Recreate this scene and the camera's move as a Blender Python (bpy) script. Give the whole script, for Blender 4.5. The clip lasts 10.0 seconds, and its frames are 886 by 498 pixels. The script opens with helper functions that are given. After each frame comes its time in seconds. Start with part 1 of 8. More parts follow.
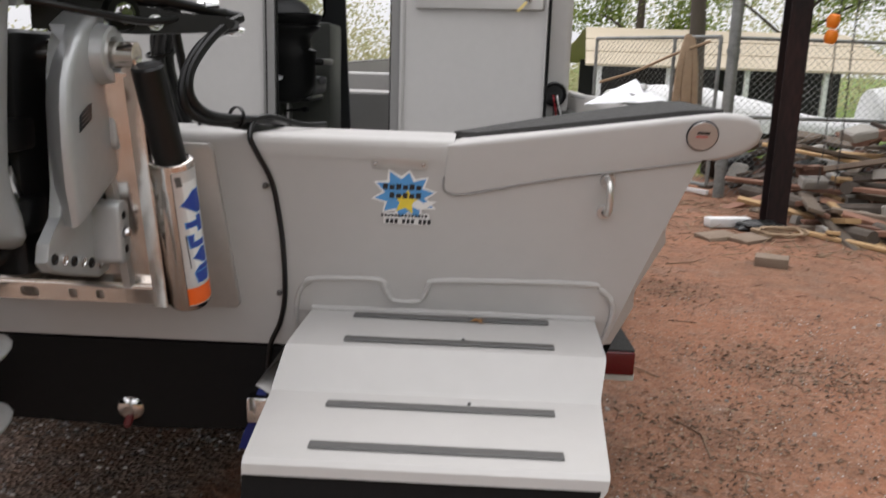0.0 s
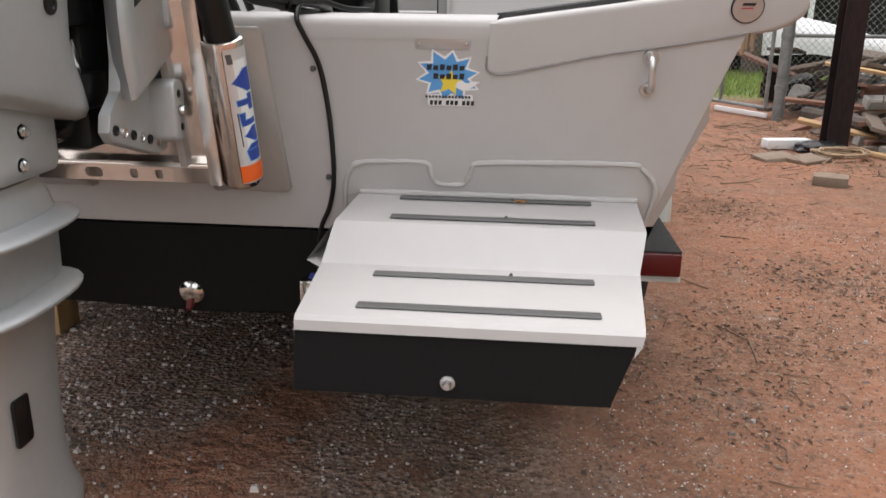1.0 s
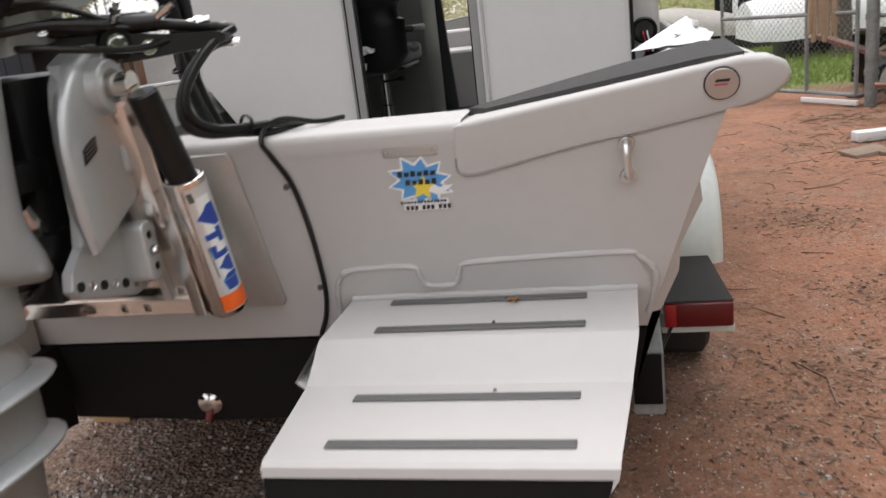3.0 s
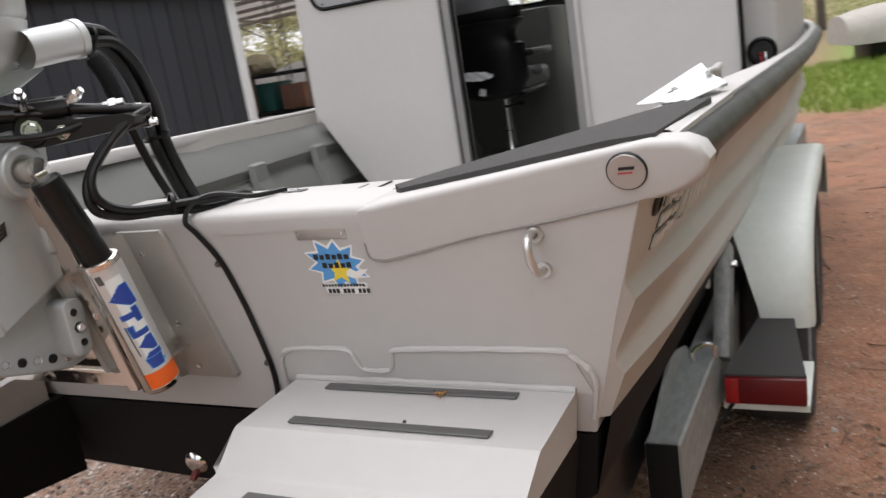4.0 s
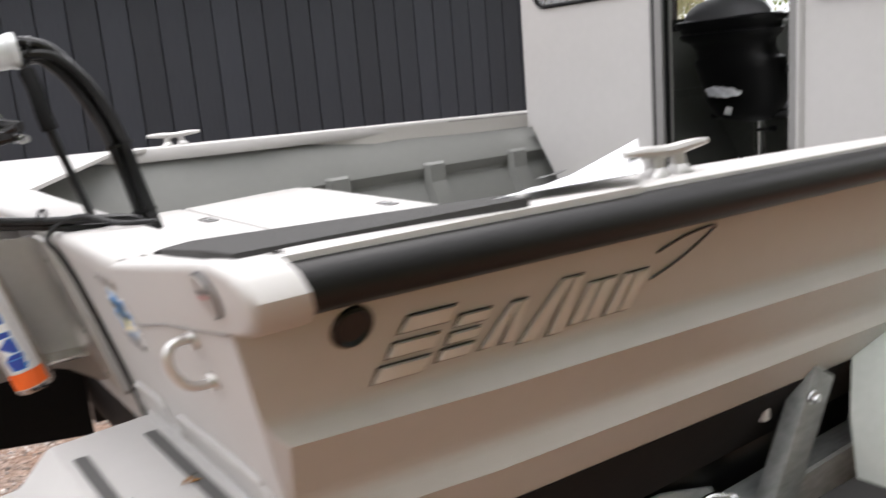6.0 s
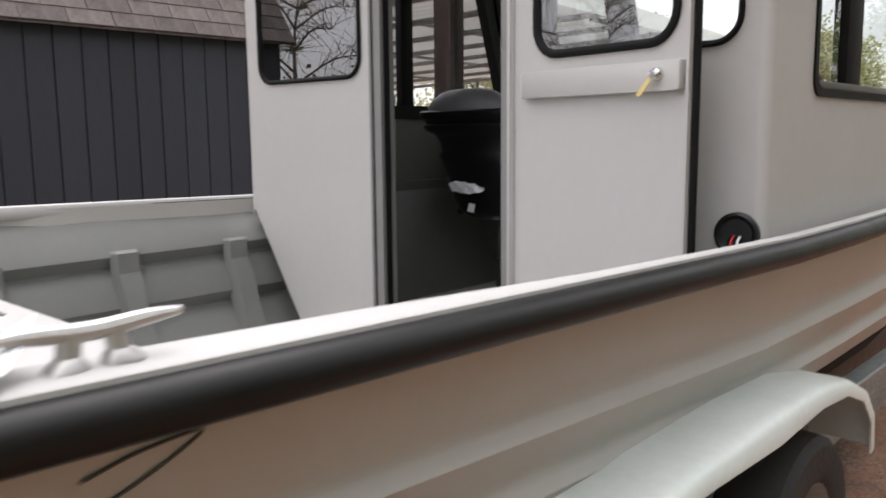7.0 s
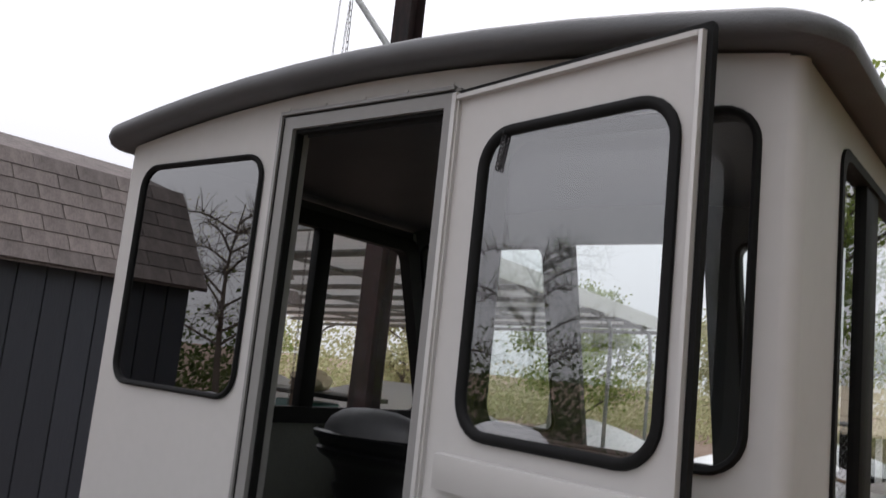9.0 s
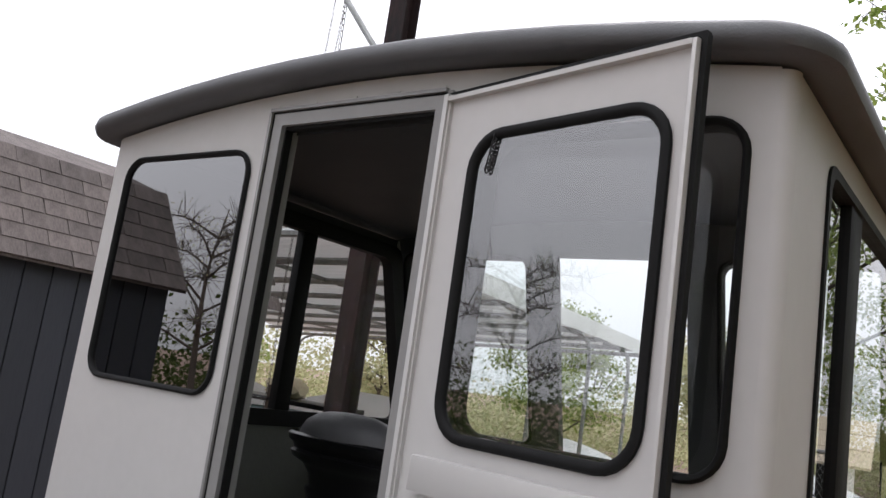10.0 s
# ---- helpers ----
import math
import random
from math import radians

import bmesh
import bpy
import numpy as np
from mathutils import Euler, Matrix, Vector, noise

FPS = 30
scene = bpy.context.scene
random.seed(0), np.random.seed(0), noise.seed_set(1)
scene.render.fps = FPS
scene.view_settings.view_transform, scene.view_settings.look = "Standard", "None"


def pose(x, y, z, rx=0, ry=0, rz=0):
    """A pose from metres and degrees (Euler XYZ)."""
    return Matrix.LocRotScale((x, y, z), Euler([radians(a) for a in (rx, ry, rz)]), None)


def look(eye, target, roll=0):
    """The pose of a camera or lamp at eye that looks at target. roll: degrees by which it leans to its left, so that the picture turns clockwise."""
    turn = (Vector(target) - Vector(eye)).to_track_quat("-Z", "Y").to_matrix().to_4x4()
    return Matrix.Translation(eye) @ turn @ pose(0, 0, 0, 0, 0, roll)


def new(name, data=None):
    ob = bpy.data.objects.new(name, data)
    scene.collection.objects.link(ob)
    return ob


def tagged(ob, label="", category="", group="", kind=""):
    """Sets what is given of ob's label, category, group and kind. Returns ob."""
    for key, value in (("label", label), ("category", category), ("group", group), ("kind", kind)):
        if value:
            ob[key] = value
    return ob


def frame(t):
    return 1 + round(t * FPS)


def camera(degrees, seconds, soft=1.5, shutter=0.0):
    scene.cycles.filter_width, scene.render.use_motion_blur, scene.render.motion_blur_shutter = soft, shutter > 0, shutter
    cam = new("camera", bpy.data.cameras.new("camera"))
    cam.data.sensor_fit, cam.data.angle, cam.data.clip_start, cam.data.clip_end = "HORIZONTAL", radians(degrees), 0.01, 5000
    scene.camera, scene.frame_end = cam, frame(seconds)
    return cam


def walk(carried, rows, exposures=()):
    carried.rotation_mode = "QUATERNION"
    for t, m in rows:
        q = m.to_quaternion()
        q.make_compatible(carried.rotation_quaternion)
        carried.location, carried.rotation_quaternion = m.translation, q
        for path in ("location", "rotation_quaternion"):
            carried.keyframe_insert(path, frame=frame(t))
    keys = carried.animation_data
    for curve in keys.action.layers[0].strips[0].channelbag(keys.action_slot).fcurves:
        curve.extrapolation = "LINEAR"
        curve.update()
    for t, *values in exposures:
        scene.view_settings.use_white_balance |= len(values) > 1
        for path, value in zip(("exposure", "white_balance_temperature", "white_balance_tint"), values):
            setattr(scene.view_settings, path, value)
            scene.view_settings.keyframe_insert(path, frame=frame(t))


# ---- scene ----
cam = camera(56.8, 10.0, shutter=0.4)
PATH = [
    (0, (0.755, -1.59, 1.37), (0.69, 0.36, 0.928), 1.9),
    (0.5, (0.795, -1.643, 1.315), (0.615, 0.275, 0.778), 0.9),
    (1, (0.779, -1.656, 1.275), (0.592, 0.245, 0.681), 0.7),
    (1.5, (0.788, -1.659, 1.261), (0.612, 0.233, 0.637), 0.4),
    (2, (0.816, -1.656, 1.31), (0.629, 0.24, 0.702), -0.9),
    (2.5, (0.872, -1.658, 1.377), (0.612, 0.24, 0.803), -3.3),
    (3, (0.994, -1.519, 1.419), (0.558, 0.354, 0.869), -6.8),
    (3.2, (1.076, -1.43, 1.439), (0.582, 0.431, 0.897), -8.2),
    (4.3, (1.536, -1.109, 1.462), (0.443, 0.498, 0.991), -8.3),
    (4.5, (1.579, -1.023, 1.436), (0.365, 0.49, 0.95), -7.8),
    (5, (1.64, -0.814, 1.442), (0.183, 0.451, 0.914), -7.5),
    (5.5, (1.793, -0.624, 1.425), (0.201, 0.473, 0.912), -7.5),
    (6, (1.987, -0.397, 1.468), (0.401, 0.746, 1.049), -4.8),
    (6.2, (2.007, -0.277, 1.474), (0.48, 0.96, 1.105), -3.9),
    (7.3, (1.93, 0.465, 1.58), (0.62, 1.953, 1.319), 0.2),
    (7.5, (1.876, 0.588, 1.639), (0.562, 2.078, 1.408), 0.6),
    (8, (1.753, 0.751, 1.738), (0.442, 2.256, 1.607), 1.6),
    (8.5, (1.626, 0.795, 1.856), (0.359, 2.34, 1.937), 2.9),
    (9, (1.582, 0.817, 1.875), (0.365, 2.378, 2.161), 6.0),
    (9.5, (1.571, 0.834, 1.858), (0.391, 2.416, 2.184), 7.3),
    (10, (1.57, 0.827, 1.842), (0.387, 2.406, 2.171), 8.2),
]
EXPOSURES = [(0.0, -0.11, 6500, 13.0), (0.5, 0.13, 6500, 13.5), (1.0, 0.20, 6510, 14.0), (1.5, 0.34, 6530, 14.5), (2.0, 0.31, 6530, 14.5), (2.5, 0.10, 6500, 13.5), (3.0, 0.13, 6500, 13.5), (4.5, 0.34, 6480, 13.5), (5.0, 0.47, 6480, 13.5), (5.5, 0.5, 6480, 13.5), (6.0, 0.58, 6480, 13.5), (7.5, 0.24, 6450, 15.0), (8.0, 0.29, 6450, 15.0), (8.5, 0.17, 6400, 15.0), (9.0, -0.25, 6320, 15.0), (9.5, -0.20, 6320, 15.0), (10.0, 0.1, 6280, 15.0)]
rows = [(t, look(eye, target, roll)) for t, eye, target, roll in PATH]
walk(cam, rows, exposures=EXPOSURES)

# ---- world, sun, exposure ----
world = bpy.data.worlds.new("world")
scene.world = world
world.use_nodes = True
wn = world.node_tree.nodes
wl = world.node_tree.links
sky = wn.new("ShaderNodeTexSky")
sky.sky_type = "NISHITA"
sky.sun_disc = False
sky.sun_elevation = radians(68)
sky.sun_rotation = radians(150)
sky.air_density, sky.dust_density, sky.ozone_density = 1.0, 4.0, 1.0
soft_sky = wn.new("ShaderNodeHueSaturation")
soft_sky.inputs["Saturation"].default_value = 0.15
wl.new(sky.outputs["Color"], soft_sky.inputs["Color"])
cloud = wn.new("ShaderNodeMix")                     # an even layer of high cloud before the sky
cloud.data_type = "RGBA"
cloud.inputs["Factor"].default_value = 0.85
cloud.inputs["B"].default_value = (9.6, 9.7, 9.9, 1)
wl.new(soft_sky.outputs["Color"], cloud.inputs["A"])
wl.new(cloud.outputs["Result"], wn["Background"].inputs["Color"])
dome = wn.new("ShaderNodeTexCoord")                 # an overcast sky is brighter overhead than at the horizon
height = wn.new("ShaderNodeSeparateXYZ")
grade = wn.new("ShaderNodeMapRange")
grade.inputs["To Min"].default_value, grade.inputs["To Max"].default_value = 0.105, 0.25
wl.new(dome.outputs["Generated"], height.inputs[0])
wl.new(height.outputs["Z"], grade.inputs["Value"])
wl.new(grade.outputs[0], wn["Background"].inputs["Strength"])
sun = new("sun", bpy.data.lights.new("sun", "SUN"))
sun.data.energy, sun.data.angle, sun.data.color = 1.2, radians(40), (1.0, 0.97, 0.93)
sun.matrix_world = look((-1.5, 2.6, 7.5), (0, 0, 0))


# ---- materials ----
def mat(name, colour, rough=0.5, metal=0.0, second=None, scale=8.0, amount=0.5, bump=0.0, bump_scale=60.0, spec=0.5, vary=0.0, stretch=(1, 1, 1), detail=5.0):
    """A procedural surface: two-scale colour noise between colour and second, gloss variation and fine relief."""
    m = bpy.data.materials.new(name)
    m.use_nodes = True
    n, l = m.node_tree.nodes, m.node_tree.links
    b = n["Principled BSDF"]
    b.inputs["Metallic"].default_value = metal
    b.inputs["Specular IOR Level"].default_value = spec
    tc = n.new("ShaderNodeTexCoord")
    mp = n.new("ShaderNodeMapping")
    mp.inputs["Scale"].default_value = stretch
    l.new(tc.outputs["Object"], mp.inputs["Vector"])
    second = second or tuple(c * 0.82 for c in colour)
    big = n.new("ShaderNodeTexNoise")
    big.inputs["Scale"].default_value, big.inputs["Detail"].default_value = scale, detail
    fine = n.new("ShaderNodeTexNoise")
    fine.inputs["Scale"].default_value, fine.inputs["Detail"].default_value = scale * 9, 3
    l.new(mp.outputs[0], big.inputs["Vector"])
    l.new(mp.outputs[0], fine.inputs["Vector"])
    mixn = n.new("ShaderNodeMath")
    mixn.operation = "MULTIPLY_ADD"
    mixn.inputs[1].default_value = 0.45
    l.new(fine.outputs["Fac"], mixn.inputs[0])
    half = n.new("ShaderNodeMath")
    half.operation = "MULTIPLY"
    half.inputs[1].default_value = 0.55
    l.new(big.outputs["Fac"], half.inputs[0])
    l.new(half.outputs[0], mixn.inputs[2])
    ramp = n.new("ShaderNodeMapRange")
    ramp.inputs["From Min"].default_value, ramp.inputs["From Max"].default_value = 0.35, 0.65
    ramp.inputs["To Max"].default_value = amount
    l.new(mixn.outputs[0], ramp.inputs["Value"])
    mx = n.new("ShaderNodeMix")
    mx.data_type = "RGBA"
    mx.inputs["A"].default_value, mx.inputs["B"].default_value = (*colour, 1), (*second, 1)
    l.new(ramp.outputs[0], mx.inputs["Factor"])
    out = mx.outputs["Result"]
    if vary:
        info = n.new("ShaderNodeObjectInfo")
        hs = n.new("ShaderNodeHueSaturation")
        vr = n.new("ShaderNodeMapRange")
        vr.inputs["To Min"].default_value, vr.inputs["To Max"].default_value = 1 - vary, 1 + vary
        l.new(info.outputs["Random"], vr.inputs["Value"])
        l.new(vr.outputs[0], hs.inputs["Value"])
        l.new(out, hs.inputs["Color"])
        out = hs.outputs["Color"]
    l.new(out, b.inputs["Base Color"])
    rr_ = n.new("ShaderNodeMapRange")
    rr_.inputs["To Min"].default_value, rr_.inputs["To Max"].default_value = max(rough - 0.08, 0.02), min(rough + 0.1, 1)
    l.new(big.outputs["Fac"], rr_.inputs["Value"])
    l.new(rr_.outputs[0], b.inputs["Roughness"])
    if bump:
        bn = n.new("ShaderNodeTexNoise")
        bn.inputs["Scale"].default_value, bn.inputs["Detail"].default_value = bump_scale, 4
        l.new(mp.outputs[0], bn.inputs["Vector"])
        bp = n.new("ShaderNodeBump")
        bp.inputs["Strength"].default_value, bp.inputs["Distance"].default_value = bump, 0.01
        l.new(bn.outputs["Fac"], bp.inputs["Height"])
        l.new(bp.outputs[0], b.inputs["Normal"])
    return m


def glass(name, tint=(0.92, 0.95, 0.94), mirror=0.10):
    """A thin pane: mostly clear, with a mirror share that grows at a slant."""
    m = bpy.data.materials.new(name)
    m.use_nodes = True
    n, l = m.node_tree.nodes, m.node_tree.links
    n.remove(n["Principled BSDF"])
    clear, shine, mixs, slant, steep, add = (n.new("ShaderNodeBsdfTransparent"), n.new("ShaderNodeBsdfGlossy"), n.new("ShaderNodeMixShader"),
                                             n.new("ShaderNodeLayerWeight"), n.new("ShaderNodeMath"), n.new("ShaderNodeMath"))
    clear.inputs["Color"].default_value = (*tint, 1)
    shine.inputs["Roughness"].default_value = 0.01
    slant.inputs["Blend"].default_value = 0.5
    steep.operation = "POWER"
    steep.inputs[1].default_value = 4.0
    l.new(slant.outputs["Facing"], steep.inputs[0])
    add.operation = "ADD"
    add.use_clamp = True
    add.inputs[1].default_value = mirror
    l.new(steep.outputs[0], add.inputs[0])
    l.new(add.outputs[0], mixs.inputs[0])
    l.new(clear.outputs[0], mixs.inputs[1])
    l.new(shine.outputs[0], mixs.inputs[2])
    l.new(mixs.outputs[0], n["Material Output"].inputs["Surface"])
    return m


PAINT = mat("grey_boat_paint", (0.445, 0.433, 0.42), 0.55, second=(0.405, 0.393, 0.38), scale=3, bump=0.06, bump_scale=420)
# darker copy of the boat paint; the inner sides' shade is in its colour
PAINT_IN = mat("grey_paint_in_shade", (0.165, 0.168, 0.157), 0.6, second=(0.14, 0.143, 0.134), scale=3, bump=0.15, bump_scale=300)
PAINT_TAN = mat("tan_hull_paint", (0.432, 0.415, 0.385), 0.38, second=(0.395, 0.378, 0.350), scale=3, bump=0.08, bump_scale=300)
FLOOR_PAINT = mat("dusty_floor_paint", (0.37, 0.36, 0.345), 0.7, second=(0.31, 0.30, 0.285), scale=5, amount=0.7, bump=0.1, bump_scale=260)
BLACK_PAINT = mat("black_bottom_paint", (0.0055, 0.0055, 0.006), 0.75, second=(0.010, 0.0097, 0.0095), scale=6, bump=0.1, bump_scale=200, spec=0.2)
RAIL_VINYL = mat("dark_rub_rail_vinyl", (0.007, 0.0068, 0.0066), 0.36, second=(0.012, 0.0115, 0.011), scale=9, bump=0.05, bump_scale=160, spec=0.22)
RUBBER = mat("black_rubber", (0.007, 0.007, 0.007), 0.6, second=(0.010, 0.010, 0.010), scale=10, bump=0.1, spec=0.12)
# roof grey is darkened to hold the shade on its edge and soffit
ROOF = mat("shade_dark_roof_grey", (0.075, 0.076, 0.08), 0.5, second=(0.06, 0.061, 0.064), scale=4, bump=0.15, bump_scale=200)
GREY_TRIM = mat("dark_grey_trim", (0.09, 0.088, 0.085), 0.4, second=(0.07, 0.07, 0.07), scale=10)
FRAME_GREY = mat("mid_grey_channel_paint", (0.21, 0.205, 0.20), 0.45, second=(0.18, 0.175, 0.17), scale=6, bump=0.05, bump_scale=200)
STEEL = mat("polished_steel", (0.7, 0.7, 0.7), 0.12, 1.0, second=(0.6, 0.6, 0.6), scale=10)
SIDING = mat("dark_blue_siding", (0.022, 0.025, 0.033), 0.75, second=(0.032, 0.035, 0.043), scale=5, bump=0.3, bump_scale=90, vary=0.18, stretch=(1, 1, 0.15))
GLASS = glass("window_glass", mirror=0.24)
CLEAR = glass("clear_side_glass", mirror=0.05)
PORT = glass("clean_port_glass", (0.96, 0.97, 0.96), 0.012)
TINTED = glass("tinted_glass", (0.10, 0.11, 0.11), 0.28)


# ---- mesh helpers ----
def part(name, bm, material, parent=None, label="", smooth=35.0):
    bmesh.ops.recalc_face_normals(bm, faces=bm.faces[:])
    me = bpy.data.meshes.new(name)
    bm.to_mesh(me)
    bm.free()
    me.materials.append(material)
    if smooth:
        for p in me.polygons:
            p.use_smooth = True
        me.set_sharp_from_angle(angle=radians(smooth))
    ob = new(name, me)
    if parent is not None:
        under(ob, parent)
    if label:
        ob["label"] = label
    return ob


def under(ob, parent):
    ob.parent = parent
    at = Matrix.Identity(4)
    p = parent
    while p is not None:
        at = p.matrix_basis.copy() @ at if p.parent is None else p.matrix_parent_inverse @ p.matrix_basis @ at
        p = p.parent
    ob.matrix_parent_inverse = at.inverted()
    return ob


def thing(name, at, label, category, group=""):
    e = new(name)
    e.empty_display_size = 0.1
    e.location = at
    return tagged(e, label, category, group)


def structure(ob, label):
    return tagged(ob, label, kind="structure")


def box(bm, x0, x1, y0, y1, z0, z1, bevel=0.0, m=None, seg=2):
    vs = bmesh.ops.create_cube(bm, size=1.0)["verts"]
    for v in vs:
        v.co = Vector(((x0 + x1) / 2 + v.co.x * (x1 - x0), (y0 + y1) / 2 + v.co.y * (y1 - y0), (z0 + z1) / 2 + v.co.z * (z1 - z0)))
    if bevel:
        es = list({e for v in vs for e in v.link_edges})
        made = bmesh.ops.bevel(bm, geom=es, offset=bevel, segments=seg, affect="EDGES", profile=0.5)
        vs = list({v for f in made["faces"] for v in f.verts} | {v for v in vs if v.is_valid})
    if m is not None:
        bmesh.ops.transform(bm, matrix=m, verts=vs)
    return vs


def loft(bm, rings, closed=False, caps=False):
    """Faces between rings of points of equal number."""
    rows_ = [[bm.verts.new(p) for p in r] for r in rings]
    k = len(rings[0])
    for a, b in zip(rows_, rows_[1:]):
        for i in range(k if closed else k - 1):
            j = (i + 1) % k
            bm.faces.new((a[i], a[j], b[j], b[i]))
    if caps:
        bm.faces.new(rows_[0][::-1])
        bm.faces.new(rows_[-1])
    return rows_


def tube(bm, pts, r, n=10, caps=True, closed=False):
    """A round bar along points; r may be a list."""
    pts = [Vector(p) for p in pts]
    k = len(pts)
    rs = r if isinstance(r, (list, tuple)) else [r] * k
    up = None
    rings = []
    for i, p in enumerate(pts):
        a = pts[(i - 1) % k] if (i or closed) else p
        b = pts[(i + 1) % k] if (i < k - 1 or closed) else p
        d = (b - a).normalized()
        if up is None:
            up = d.orthogonal().normalized()
        up = (up - d * up.dot(d)).normalized()
        side = d.cross(up)
        rings.append([p + (up * math.cos(2 * math.pi * j / n) + side * math.sin(2 * math.pi * j / n)) * rs[i] for j in range(n)])
    if closed:
        rings.append(rings[0])
        rows_ = [[bm.verts.new(q) for q in rg] for rg in rings[:-1]]
        rows_.append(rows_[0])
        for a, b in zip(rows_, rows_[1:]):
            for i in range(n):
                j = (i + 1) % n
                bm.faces.new((a[i], a[j], b[j], b[i]))
    else:
        loft(bm, rings, True, caps)


def curve_pts(ctrl, steps=8):
    """Catmull-Rom through control points."""
    c = [Vector(p) for p in ctrl]
    c = [2 * c[0] - c[1]] + c + [2 * c[-1] - c[-2]]
    out = []
    for i in range(1, len(c) - 2):
        for s in range(steps):
            t = s / steps
            p0, p1, p2, p3 = c[i - 1:i + 3]
            out.append(0.5 * (2 * p1 + (p2 - p0) * t + (2 * p0 - 5 * p1 + 4 * p2 - p3) * t * t + (3 * p1 - p0 - 3 * p2 + p3) * t ** 3))
    out.append(c[-2])
    return out


def rounded(x0, x1, z0, z1, r, n=6):
    """A rectangle with round corners, as a loop of 2D points. r: one radius."""
    out = []
    for cx, cz, a0 in ((x1 - r, z1 - r, 0), (x0 + r, z1 - r, 90), (x0 + r, z0 + r, 180), (x1 - r, z0 + r, 270)):
        for i in range(n + 1):
            a = radians(a0 + 90 * i / n)
            out.append((cx + r * math.cos(a), cz + r * math.sin(a)))
    return out


def plate(bm, outer, holes, put, thick):
    """A flat plate with holes: 2D loops, put(u, v, w) gives the place, w from 0 to thick."""
    edges = []
    for lp in [outer] + list(holes):
        vs = [bm.verts.new(put(u, v, 0)) for u, v in lp]
        edges += [bm.edges.new((vs[i], vs[(i + 1) % len(vs)])) for i in range(len(vs))]
    made = bmesh.ops.triangle_fill(bm, use_beauty=True, edges=edges)
    faces = [g for g in made["geom"] if isinstance(g, bmesh.types.BMFace)]
    shift = Vector(put(0, 0, thick)) - Vector(put(0, 0, 0))
    ext = bmesh.ops.extrude_face_region(bm, geom=faces)
    bmesh.ops.translate(bm, vec=shift, verts=[g for g in ext["geom"] if isinstance(g, bmesh.types.BMVert)])


def round_poly(poly, r, n=5):
    """The loop with its corners rounded."""
    out = []
    k = len(poly)
    for i in range(k):
        p, a, b = Vector(poly[i]), Vector(poly[i - 1]), Vector(poly[(i + 1) % k])
        u, v = (a - p).normalized(), (b - p).normalized()
        for j in range(n + 1):
            t = j / n
            q = (p + u * r) * (1 - t) ** 2 + p * 2 * t * (1 - t) + (p + v * r) * t * t
            out.append((q.x, q.y))
    return out


def ring(bm, outer, inner, put, w0, w1):
    """A frame between two loops of equal number, from w0 to w1."""
    loft(bm, [[put(u, v, w0) for u, v in outer], [put(u, v, w1) for u, v in outer], [put(u, v, w1) for u, v in inner], [put(u, v, w0) for u, v in inner], [put(u, v, w0) for u, v in outer]], True)


def lathe(bm, prof, at, axis, n=20, caps=False):
    """Turns (radius, height) round an axis that starts at a place."""
    q = Vector((0, 0, 1)).rotation_difference(Vector(axis).normalized()).to_matrix()
    rings = [[Vector(at) + q @ Vector((r * math.cos(2 * math.pi * i / n), r * math.sin(2 * math.pi * i / n), h)) for i in range(n)] for r, h in prof]
    loft(bm, rings, True, caps)


# ---- ground ----
def ground_height(x, y):
    """Gentle unevenness of the yard."""
    return 0.012 * noise.noise(Vector((x * 0.6, y * 0.6, 0))) + 0.006 * noise.noise(Vector((x * 2.5, y * 2.5, 3)))


